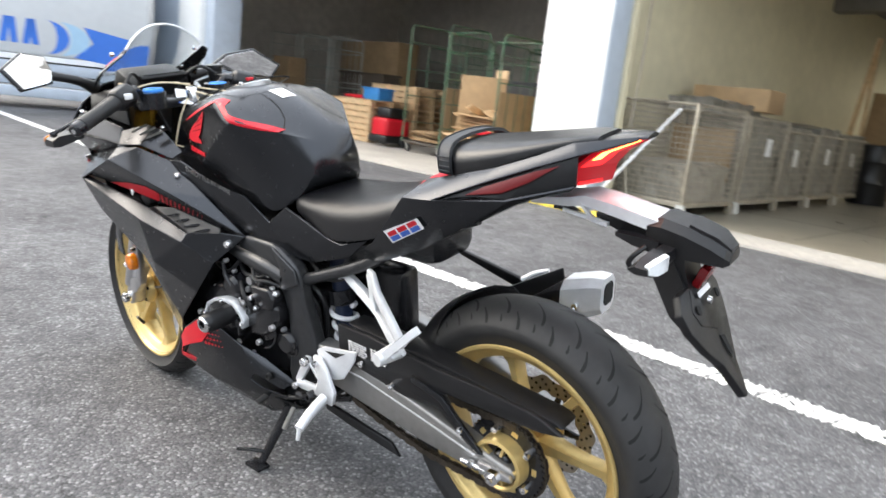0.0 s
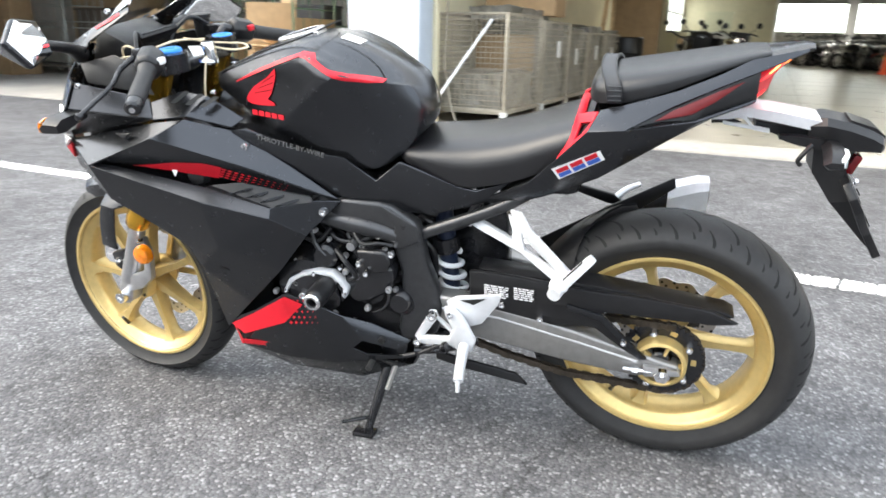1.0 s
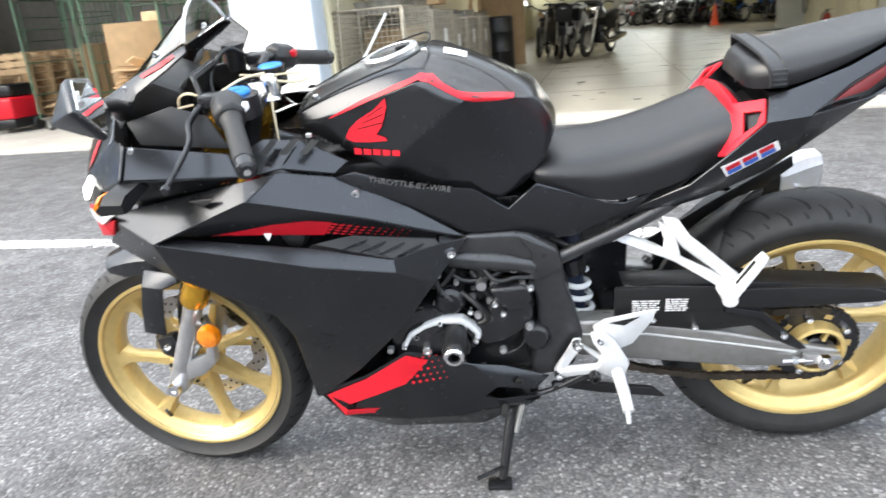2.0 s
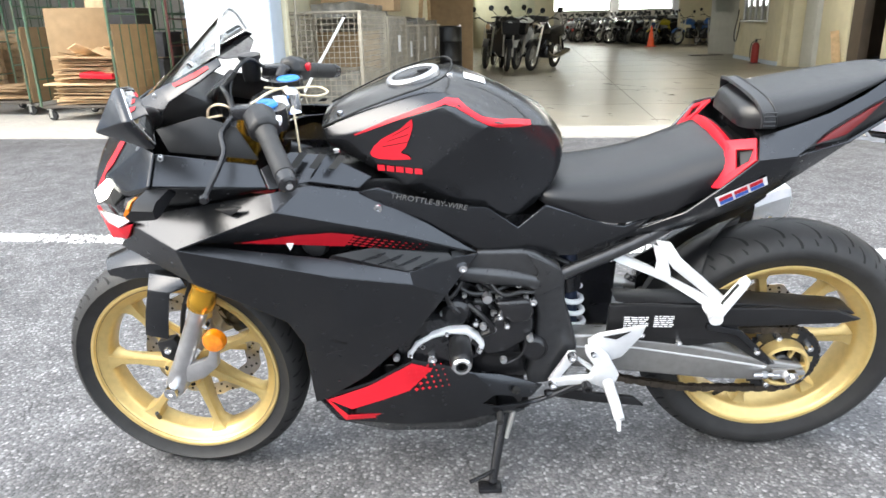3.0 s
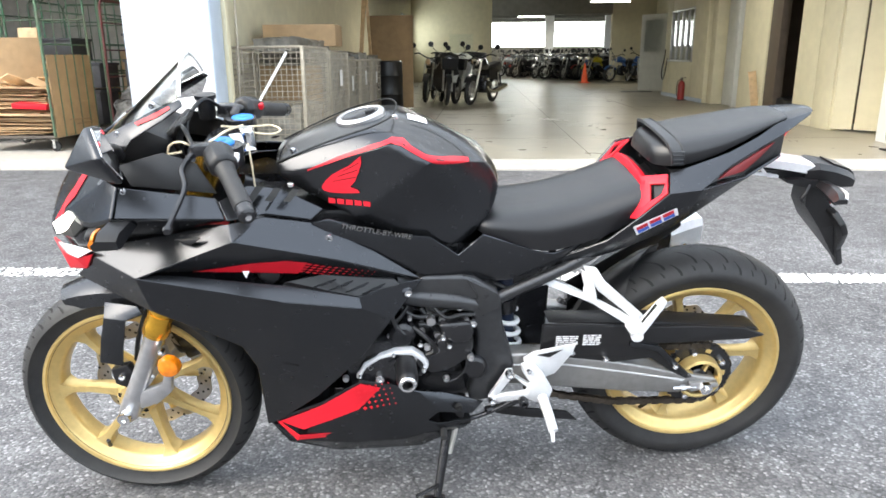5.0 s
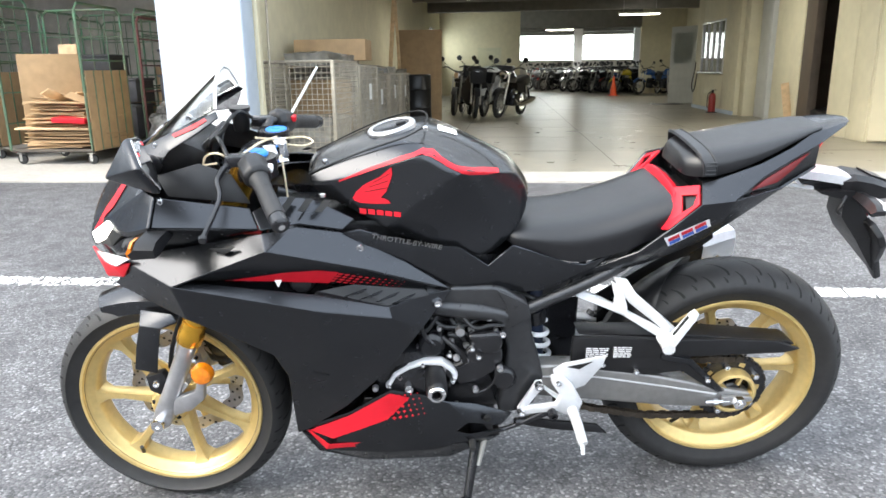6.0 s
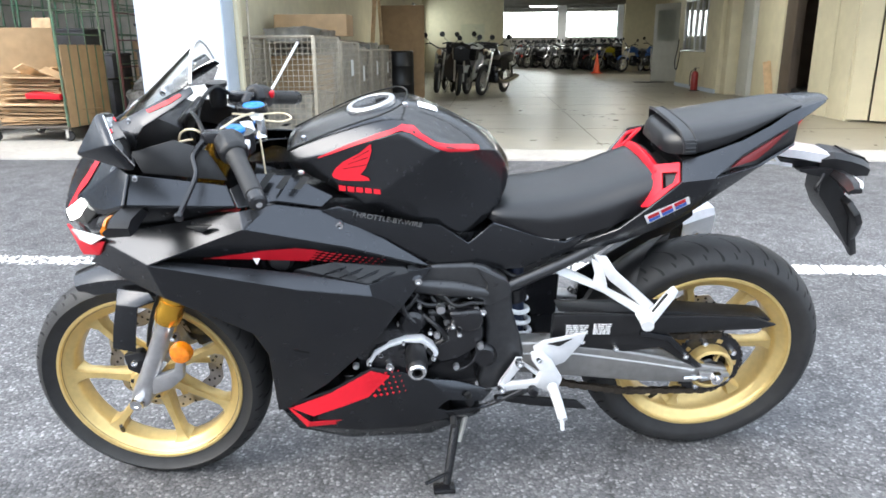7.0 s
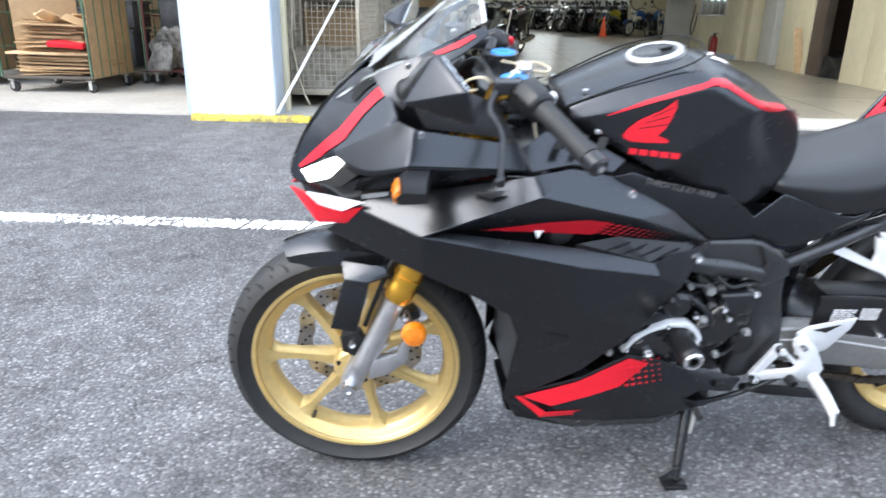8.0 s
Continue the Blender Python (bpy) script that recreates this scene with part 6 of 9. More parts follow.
part("spring_hook", tube([(-0.070, -0.17, 0.575), (-0.060, -0.175, 0.545), (-0.040, -0.175, 0.520)], 0.006, 8), ENGINE, en)
for x, y, z, r in ((-0.062, -0.165, 0.578, 0.006), (-0.028, -0.168, 0.560, 0.005), (0.045, -0.184, 0.515, 0.007), (0.060, -0.184, 0.492, 0.007), (0.115, -0.165, 0.537, 0.009), (0.100, -0.162, 0.545, 0.006), (-0.12, -0.162, 0.495, 0.005), (-0.135, -0.162, 0.478, 0.005), (-0.148, -0.16, 0.462, 0.005), (-0.005, -0.176, 0.495, 0.007), (0.012, -0.172, 0.352, 0.006), (0.115, -0.152, 0.44, 0.006), (-0.098, -0.194, 0.418, 0.011), (-0.115, -0.188, 0.395, 0.006)):
    part("engine_bolt", bolt(x, y, z, r, 0.008), CHROME if r > 0.0065 else ALU, en)
for pts, r in (([(-0.13, -0.14, 0.545), (-0.10, -0.165, 0.56), (-0.06, -0.165, 0.55), (-0.03, -0.15, 0.58)], 0.005), ([(0.02, -0.15, 0.585), (0.05, -0.172, 0.56), (0.09, -0.168, 0.562), (0.125, -0.15, 0.55)], 0.0045), ([(-0.02, -0.16, 0.53), (0.01, -0.178, 0.51), (0.03, -0.176, 0.475), (0.0, -0.17, 0.455)], 0.006), ([(0.135, -0.10, 0.56), (0.185, -0.09, 0.52), (0.19, -0.085, 0.45), (0.175, -0.10, 0.36)], 0.007), ([(0.14, -0.11, 0.55), (0.178, -0.10, 0.50), (0.172, -0.095, 0.43), (0.16, -0.11, 0.33)], 0.006)):
    part("hose", tube(pts, r, 8), BLACK_PLASTIC, en)
part("hose_clamp", lathe([(0.008, -0.178), (0.009, -0.178), (0.009, -0.168), (0.008, -0.168)], 16, pose(0.03, 0, 0.475), True), CHROME, en)
part("shift_shaft", lathe([(0, -0.168), (0.01, -0.168), (0.012, -0.12)], 16, pose(0.02, 0, 0.545)), ALU, en)
sl = part("frame_slider", lathe([(0.010, -0.235), (0.010, -0.268), (0.017, -0.268), (0.022, -0.262), (0.024, -0.25), (0.024, -0.19), (0.02, -0.17), (0, -0.17)], 28, pose(-0.039, 0, 0.452)), BLACK_PLASTIC, moto, "black crash bobbin")
part("slider_ring", lathe([(0.012, -0.266), (0.012, -0.271), (0.017, -0.2715), (0.020, -0.268), (0.020, -0.264)], 28, pose(-0.039, 0, 0.452), True), CHROME, sl, "bright ring at the bobbin end")
part("slider_bolt", lathe([(0, -0.238), (0.010, -0.238), (0.0105, -0.22)], 12, pose(-0.039, 0, 0.452)), CHROME, sl)
# inner dark body that closes the gaps between panels
for c, q in (((-0.22, 0, 0.66), (0.36, 0.20, 0.28)), ((0.08, 0, 0.64), (0.26, 0.16, 0.12)), ((0.36, 0, 0.715), (0.30, 0.15, 0.11)), ((-0.27, 0, 0.42), (0.12, 0.26, 0.34))):
    part("inner_trim", box(c, q, 0.03), ENGINE, moto, "dark inner trim")

# rear shock
sh = empty("rear_shock", parent=moto)
part("damper", tube([(0.204, -0.05, 0.62), (0.222, -0.05, 0.35)], 0.021, 16, False), NAVY, sh, "dark blue damper body")
part("damper_collar", tube([(0.206, -0.05, 0.535), (0.210, -0.05, 0.500)], 0.031, 20, False), ENGINE, sh)
coil = [(0.211 + 0.016 * k / 22 + 0.029 * math.cos(k), -0.05 + 0.029 * math.sin(k), 0.497 - 0.031 * k / (2 * math.pi)) for k in np.linspace(0, 2 * math.pi * 4, 80).tolist()]
part("spring", tube(coil, 0.0062, 8, False), WHITE_PRINT, sh, "white coil spring")

# ---- fuel tank ----
T = {"C1": (-0.303, 0, 0.905), "C2": (-0.17, 0, 0.968), "C3": (-0.041, 0, 0.995), "C4": (0.103, 0, 0.930), "C5": (0.180, 0, 0.868), "C6": (0.215, 0, 0.80),
     "s0": (-0.298, -0.078, 0.896), "s1": (-0.156, -0.098, 0.956), "s2": (-0.056, -0.088, 0.984), "S1": (-0.256, -0.109, 0.887), "S2": (-0.041, -0.151, 0.960), "S3": (0.117, -0.094, 0.893),
     "K": (0.020, -0.172, 0.928), "KL": (-0.141, -0.152, 0.798), "FL": (-0.293, -0.09, 0.873), "FB": (-0.232, -0.115, 0.842), "KN": (0.089, -0.127, 0.697), "KR": (0.192, -0.072, 0.800), "KT": (0.152, -0.066, 0.885),
     "b1": (-0.115, -0.135, 0.772), "b2": (0.005, -0.135, 0.735), "M": (0.055, -0.128, 0.80), "CF": (-0.315, 0, 0.84), "CB": (0.06, 0, 0.70)}
TN = list(T)


def faces_of(names, table):
    return [tuple(table.index(q) for q in f.split()) for f in names]


def tank():
    f = faces_of(["C1 s0 s1 C2", "C2 s1 s2 C3", "s0 S1 S2 s1", "s1 S2 s2", "s0 FL S1", "C3 s2 S3 C4", "s2 S2 S3", "C4 S3 KT C5", "S1 FL FB", "S1 FB KL K S2", "S2 K S3",
                  "KL b1 M K", "b1 b2 M", "b2 KN M", "M KN KR", "K M KR KT", "K KT S3", "C5 KT KR C6", "C1 CF FL s0", "C6 KR KN CB", "CF FB FL", "CB KN b2", "CB b2 b1", "CB b1 KL", "CB KL FB CF"], TN)
    bm = from_faces(list(T.values()), f)
    bm = mirrored(bm)
    bmesh.ops.remove_doubles(bm, verts=bm.verts, dist=0.0005)
    bmesh.ops.recalc_face_normals(bm, faces=bm.faces)
    crease = bm.edges.layers.float.new("crease_edge")
    sharp_pairs = [("S1", "S2", 0.9), ("S2", "S3", 0.9), ("KL", "K", 0.92), ("K", "S3", 0.85), ("s0", "s1", 0.85), ("s1", "s2", 0.75), ("S2", "K", 0.6), ("K", "M", 0.3), ("S3", "KT", 0.6), ("s2", "S3", 0.7), ("KL", "b1", 0.9), ("K", "KT", 0.9), ("FL", "S1", 0.6), ("b1", "b2", 0.9), ("b2", "KN", 0.9), ("KL", "b1", 0.9), ("KN", "KR", 0.9), ("FB", "KL", 0.9), ("KR", "KT", 0.5), ("FL", "FB", 0.9), ("s0", "FL", 0.8), ("C1", "s0", 0.8)]
    for e in bm.edges:
        for p, q, k in sharp_pairs:
            P, Q = Vector(T[p]), Vector(T[q])
            a, b = [Vector((v.co.x, -abs(v.co.y), v.co.z)) for v in e.verts]
            if ((a - P).length < 0.002 and (b - Q).length < 0.002) or ((b - P).length < 0.002 and (a - Q).length < 0.002):
                e[crease] = k
                e.smooth = k < 0.85
    for f in bm.faces:
        f.smooth = True
    return bm


tk = part("fuel_tank", tank(), PAINT_BLACK, moto, "sculpted matt black fuel tank", None)
sd = tk.modifiers.new("round", "SUBSURF")
sd.levels = sd.render_levels = 3
side = plane_depth(T["S1"], T["KL"], T["K"], 0.0016)
# wing emblem: five feathers and a foot, with bars for the name under it
wing = [(-0.204, 0.860), (-0.196, 0.873), (-0.181, 0.887), (-0.150, 0.905), (-0.122, 0.928), (-0.121, 0.914), (-0.127, 0.895), (-0.135, 0.876), (-0.146, 0.864), (-0.130, 0.859), (-0.126, 0.853), (-0.160, 0.850), (-0.188, 0.850), (-0.201, 0.854)]
em = part("wing_emblem", decal(wing, side), PAINT_RED, tk, "red wing-shaped emblem")
for j in range(4):
    z0 = 0.874 + j * 0.0105
    part("feather_line", decal([(-0.180 + j * 0.010, z0), (-0.132 + j * 0.003, z0 + 0.012 + j * 0.004), (-0.132 + j * 0.003, z0 + 0.0105 + j * 0.004), (-0.180 + j * 0.010, z0 - 0.0012)], lambda x, z: side(x, z) - 0.0008), PAINT_BLACK, em)
for j in range(5):
    part("emblem_bar", decal([(-0.191 + j * 0.0178, 0.8385 - j * 0.0006), (-0.177 + j * 0.0178, 0.838 - j * 0.0006), (-0.177 + j * 0.0178, 0.8275 - j * 0.0004), (-0.191 + j * 0.0178, 0.828 - j * 0.0004)], side), PAINT_RED, em)


def drape(strip, target, way, lift=0.0014, n=5):
    """A thin band between two edges, laid on the surface that a line along way meets."""
    bpy.context.view_layer.update()
    body = target.evaluated_get(bpy.context.evaluated_depsgraph_get())
    w = Vector(way).normalized()
    bm = bmesh.new()
    rows = []
    for (a0, b0), (a1, b1) in zip(strip, strip[1:]):
        for k in range(n):
            u = k / n
            rows.append((Vector(a0).lerp(Vector(a1), u), Vector(b0).lerp(Vector(b1), u)))
    rows.append((Vector(strip[-1][0]), Vector(strip[-1][1])))
    grid = []
    for a, b in rows:
        line = []
        for k in range(4):
            p = a.lerp(b, k / 3)
            hit, place, normal, _ = body.ray_cast(p - w * 0.3, w)
            line.append(bm.verts.new((place + (normal if normal.dot(w) < 0 else -normal) * lift) if hit else p))
        grid.append(line)
    for p, q in zip(grid, grid[1:]):
        for k in range(3):
            bm.faces.new((p[k], p[k + 1], q[k + 1], q[k]))
    bmesh.ops.recalc_face_normals(bm, faces=bm.faces)
    if sum(f.normal.dot(w) for f in bm.faces) > 0:
        bmesh.ops.reverse_faces(bm, faces=list(bm.faces))
    return bm


flat = lambda rows: [((x0, 0, z0), (x1, 0, z1)) for x0, z0, x1, z1 in rows]
part("red_stripe", drape(flat([(-0.232, 0.892, -0.231, 0.890), (-0.168, 0.922, -0.167, 0.916), (-0.100, 0.948, -0.099, 0.941), (-0.058, 0.961, -0.060, 0.955), (-0.036, 0.958, -0.041, 0.952), (0.003, 0.937, -0.002, 0.931), (0.040, 0.923, 0.034, 0.915), (0.080, 0.910, 0.076, 0.904), (0.104, 0.902, 0.102, 0.900)]), tk, (0, 1, 0)), PAINT_RED, tk, "red pinstripe along the tank shoulder", 60)
cap_turn = Matrix.Translation((-0.121, 0, 0.9735)) @ Matrix.Rotation(radians(-13.5), 4, "Y") @ Matrix.Rotation(radians(90), 4, "X")
fc = part("filler_cap", lathe([(0, 0.002), (0.032, 0.002), (0.037, 0.004), (0.041, 0.001)], 40, cap_turn), ENGINE, tk, "round black filler cap")
part("cap_ring", lathe([(0.041, 0.0), (0.041, 0.003), (0.043, 0.0045), (0.051, 0.0035), (0.054, 0.0), (0.054, -0.02), (0.041, -0.02)], 48, cap_turn, True), ALU, fc, "bare metal cap ring")
part("cap_lock", box((-0.100, 0.0, 0.982), (0.022, 0.014, 0.006), 0.002, (0, -13, 0)), BLACK_PLASTIC, fc)
part("tank_sticker", drape([((-0.020, 0.018, 1.0), (-0.020, -0.024, 1.0)), ((0.022, 0.024, 1.0), (0.022, -0.018, 1.0))], tk, (0, 0, -1)), PAPER, tk, "white paper notice stuck on the tank", 60)
for s in (-1, 1):
    seam = [(0.108, 0.104), (0.100, 0.088), (0.080, 0.066), (0.050, 0.052), (0.015, 0.046), (-0.02, 0.048)]
    part("panel_seam", drape([((x, s * y, 1.0), (x + 0.0016, s * (y - 0.0016), 1.0)) for x, y in seam], tk, (0, 0, -1), 0.0012), GROOVE, tk)
for x, y, z in ((-0.262, -0.062, 0.9185), (-0.05, -0.075, 0.99)):
    part("tank_bolt", lathe([(0, 0.003), (0.005, 0.003), (0.006, 0.0), (0.006, -0.004)], 10, pose(x, y, z, 90, 0, 0)), CHROME, tk)

for s in (-1, 1):
    part("cover_seam", tube([(-0.296, s * 0.079, 0.8975), (-0.22, s * 0.089, 0.9315), (-0.156, s * 0.098, 0.957), (-0.10, s * 0.096, 0.9745), (-0.06, s * 0.075, 0.988), (-0.045, s * 0.03, 0.9945), (-0.043, 0, 0.9955)], 0.0018, 6), GROOVE, tk)

# ---- side cover under the tank, with its lettering ----
sc = [(-0.226, -0.178, 0.802), (-0.19, -0.172, 0.808), (-0.074, -0.160, 0.762), (0.018, -0.152, 0.750), (0.082, -0.140, 0.697), (0.136, -0.133, 0.742), (0.262, -0.132, 0.694), (0.300, -0.13, 0.688), (0.373, -0.122, 0.712), (0.31, -0.118, 0.655), (0.20, -0.128, 0.622), (0.128, -0.134, 0.628), (0.0, -0.146, 0.655), (-0.10, -0.166, 0.722), (-0.178, -0.176, 0.765)]
cov = empty("side_cover", parent=moto)
for s in (-1, 1):
    v = [(x, y * -s, z) for x, y, z in sc]
    part("cover_panel", shell(v, [(0, 1, 2, 13, 14), (2, 3, 4, 11, 12, 13), (4, 5, 6, 10, 11), (6, 7, 8, 9, 10)], 0.006, 0.004, out=(0, s, 0)), PAINT_BLACK, cov, "matt black cover under the tank")
part("cover_bolt", bolt(-0.191, -0.182, 0.772, 0.0085, 0.009), CHROME, cov)
L = lettering("THROTTLE-BY-WIRE", 0.0165, 0.0004)
d0, d1 = Vector((-0.168, -0.1745, 0.787)), Vector((-0.015, -0.1595, 0.7475))
ux = (d1 - d0).normalized()
uz = Vector((0, -0.15, 1)).normalized()
uz = (uz - ux * uz.dot(ux)).normalized()
M4 = Matrix((( ux.x, uz.x, ux.cross(uz).x, d0.x), (ux.y, uz.y, ux.cross(uz).y, d0.y), (ux.z, uz.z, ux.cross(uz).z, d0.z), (0, 0, 0, 1)))
bmesh.ops.transform(L, matrix=M4, verts=L.verts)
part("cover_lettering", L, SWING, cov, "small grey lettering", None)

# ---- seats ----
def cushion(rows, power=2.8, n=18):
    """A seat pad: rows of (x, half width, top, base), flat on top with steep rounded sides."""
    hi = curve_points([(x, w, t) for x, w, t, b in rows], 5)
    lo = curve_points([(x, w, b) for x, w, t, b in rows], 5)
    rings = []
    for p, q in zip(hi, lo):
        ring = []
        for k in range(n + 1):
            a = math.pi * k / n
            c, d = math.cos(a), math.sin(a)
            ring.append((p.x, -p.y * math.copysign(abs(c) ** (2 / power), c), q.z + (p.z - q.z) * max(0.0, d) ** (2 / power)))
        rings.append(ring)
    return loft(rings)


part("rider_seat", cushion([(0.108, 0.055, 0.757, 0.742), (0.139, 0.104, 0.764, 0.732), (0.20, 0.120, 0.770, 0.714), (0.270, 0.129, 0.777, 0.695), (0.33, 0.132, 0.787, 0.704), (0.39, 0.133, 0.803, 0.722), (0.44, 0.132, 0.821, 0.744), (0.480, 0.131, 0.834, 0.768), (0.505, 0.126, 0.842, 0.785), (0.522, 0.112, 0.843, 0.80)], 3.8), VINYL, moto, "grained black vinyl rider seat", 60)
pil = part("pillion_seat", cushion([(0.513, 0.046, 0.897, 0.876), (0.523, 0.072, 0.914, 0.872), (0.548, 0.094, 0.925, 0.875), (0.585, 0.103, 0.931, 0.881), (0.64, 0.101, 0.940, 0.897), (0.70, 0.091, 0.950, 0.920), (0.76, 0.074, 0.961, 0.944), (0.80, 0.060, 0.968, 0.957), (0.828, 0.046, 0.970, 0.963)], 3.6), VINYL, moto, "grained black vinyl pillion seat", 60)
rs = [(0.562, -0.1075, 0.882), (0.560, -0.108, 0.900), (0.553, -0.096, 0.922), (0.546, -0.066, 0.934), (0.543, 0, 0.938), (0.546, 0.066, 0.934), (0.553, 0.096, 0.922), (0.560, 0.108, 0.900), (0.562, 0.1075, 0.882)]
P = curve_points(rs, 4)
strap = loft([[(p.x - 0.015, p.y, p.z), (p.x + 0.015, p.y, p.z), (p.x + 0.015, p.y * 0.97, p.z - 0.004), (p.x - 0.015, p.y * 0.97, p.z - 0.004)] for p in P])
st = part("strap", strap, STRAP, pil, "black grab strap over the seat")
for dz in (0.0, 0.008, 0.018, 0.026):
    part("strap_rib", box((0.561, -0.1095, 0.885 + dz), (0.024, 0.003, 0.003), 0.0008), STRAP, st)
for dx in (-0.013, 0.013):
    part("strap_seam", tube([(p.x + dx, p.y * 1.004, p.z + 0.0008) for p in P[::3]], 0.0014, 6), BLACK_PLASTIC, st)

# ---- tail unit ----
tail = empty("tail_unit", parent=moto)
TT = [(0.538, -0.127, 0.872), (0.585, -0.122, 0.884), (0.672, -0.110, 0.909), (0.744, -0.090, 0.937), (0.795, -0.068, 0.960), (0.890, -0.034, 0.975)]
TR = [(0.520, -0.184, 0.846), (0.588, -0.186, 0.853), (0.667, -0.136, 0.887), (0.745, -0.107, 0.918), (0.812, -0.083, 0.943), (0.892, -0.036, 0.970)]
TQ = [(0.712, -0.138, 0.861), (0.812, -0.086, 0.889)]
TG = [(0.464, -0.168, 0.781), (0.411, -0.150, 0.724), (0.310, -0.115, 0.664)]
TL = [(0.310, -0.106, 0.640), (0.366, -0.118, 0.659), (0.436, -0.132, 0.686), (0.481, -0.140, 0.709), (0.545, -0.145, 0.741), (0.586, -0.144, 0.769), (0.645, -0.136, 0.807), (0.683, -0.126, 0.831), (0.738, -0.107, 0.859), (0.802, -0.083, 0.880)]
tv = TT + TR + TQ + TG + TL
tf = [(0, 1, 7, 6), (1, 2, 8, 7), (2, 3, 9, 8), (3, 4, 10, 9), (4, 5, 11, 10), (14, 6, 21, 20), (6, 7, 22, 21), (7, 12, 24, 23, 22), (12, 13, 26, 25, 24), (15, 14, 20, 19), (16, 15, 19, 18, 17)]
for s in (-1, 1):
    side = lambda pts, k=1.0: [(x, y * -s * k, z) for x, y, z in pts]
    part("tail_panel", shell(side(tv), tf, 0.006, 0.003, out=(0, s, 0.1)), PAINT_BLACK, tail, "matt black tail side panel")
    rec = side([(0.594, -0.172, 0.852), (0.667, -0.128, 0.884), (0.745, -0.101, 0.915), (0.811, -0.078, 0.940), (0.811, -0.080, 0.889), (0.709, -0.127, 0.860), (0.650, -0.144, 0.858)])
    part("lens_recess", shell(rec, [(0, 1, 6), (1, 2, 5, 6), (2, 3, 4, 5), (0, 6, 5)], 0.004, 0.001, out=(0, s, 0)), BLACK_PLASTIC, tail)
    part("recess_lip", shell(side([TR[1], TQ[0], (0.705, -0.124, 0.862), (0.640, -0.143, 0.861)]), [(0, 1, 2, 3)], 0.003, 0.001, out=(0, s, 0.8)), PAINT_BLACK, tail)
    lens = side([(0.637, -0.152, 0.863), (0.668, -0.138, 0.880), (0.745, -0.109, 0.911), (0.785, -0.0915, 0.924), (0.740, -0.1145, 0.893), (0.700, -0.134, 0.873)])
    part("side_lens", shell(lens, [(0, 1, 5), (1, 2, 4, 5), (2, 3, 4)], 0.004, 0.001, out=(0, s, 0)), SIDE_LENS, tail, "dimly lit dark red lens in the tail panel")
part("tail_top", loft([[(x, -w, z), (x, -w * 0.4, z + 0.004), (x, w * 0.4, z + 0.004), (x, w, z), (x, w * 0.8, z - h), (x, -w * 0.8, z - h)] for x, w, z, h in ((0.55, 0.118, 0.864, 0.03), (0.67, 0.106, 0.898, 0.03), (0.744, 0.087, 0.928, 0.03), (0.80, 0.066, 0.955, 0.02), (0.889, 0.033, 0.9735, 0.006), (0.902, 0.024, 0.973, 0.004))]), PAINT_BLACK, tail)
part("tail_under", loft([[(x, -w, z), (x, w, z), (x, w * 0.85, b), (x, -w * 0.85, b)] for x, w, z, b in ((0.34, 0.088, 0.70, 0.656), (0.50, 0.100, 0.77, 0.717), (0.60, 0.100, 0.83, 0.777), (0.70, 0.092, 0.88, 0.840), (0.795, 0.066, 0.93, 0.882))]), BLACK_PLASTIC, tail)
# tail lamp: a red lens that faces the rear between the panels, its upper strip alight
LE = [(0.806, -0.072, 0.889), (0.809, -0.072, 0.920), (0.836, -0.056, 0.945), (0.885, -0.031, 0.966)]
LI = [(0.838, 0.0, 0.889), (0.846, 0.0, 0.920), (0.866, 0.0, 0.945), (0.898, 0.0, 0.966)]
for s in (-1, 1):
    side = lambda pts: [(x, y * -s, z) for x, y, z in pts]
    on = lambda k, u, d=0.0: tuple(a * (1 - u) + b * u + c for a, b, c in zip(LE[int(k)], LI[int(k)], (d, 0, 0))) if k == int(k) else tuple((p + q) / 2 for p, q in zip(on(int(k), u, d), on(int(k) + 1, u, d)))
    part("tail_lamp", shell(side(LE + LI), [(0, 1, 5, 4), (1, 2, 6, 5), (2, 3, 7, 6)], 0.008, 0.001, out=(1, s * 0.4, 0)), TAIL_LENS, tail, "red tail lamp lens")
    part("light_strip", shell(side([on(1.5, 0.06, 0.002), on(1.5, 0.3, 0.002), on(2, 0.06, 0.002), on(2, 0.3, 0.002), on(2.5, 0.06, 0.002), on(2.5, 0.3, 0.002), on(3, 0.1, 0.002), on(3, 0.3, 0.002)]), [(0, 1, 3, 2), (2, 3, 5, 4), (4, 5, 7, 6)], 0.0015, 0, out=(1, s * 0.4, 0)), TAIL_HOT, tail, "glowing light strip")
    part("light_edge", shell(side([on(1, 0.04, 0.0012), on(1, 0.55, 0.0012), on(1.5, 0.02, 0.0012), on(1.5, 0.62, 0.0012), on(2, 0.02, 0.0012), on(2, 0.6, 0.0012), on(3, 0.02, 0.0012), on(3, 0.5, 0.0012)]), [(0, 1, 3, 2), (2, 3, 5, 4), (4, 5, 7, 6)], 0.001, 0, out=(1, s * 0.4, 0)), TAIL_GLOW, tail)
    part("lower_strip", shell(side([on(0, 0.05, 0.0012), on(0, 0.7, 0.0012), tuple(np.array(on(0, 0.7, 0.0012)) + (0.001, 0, 0.006)), tuple(np.array(on(0, 0.05, 0.0012)) + (0.001, 0, 0.006))]), [(0, 1, 2, 3)], 0.001, 0, out=(1, s * 0.4, 0)), TAIL_GLOW, tail)
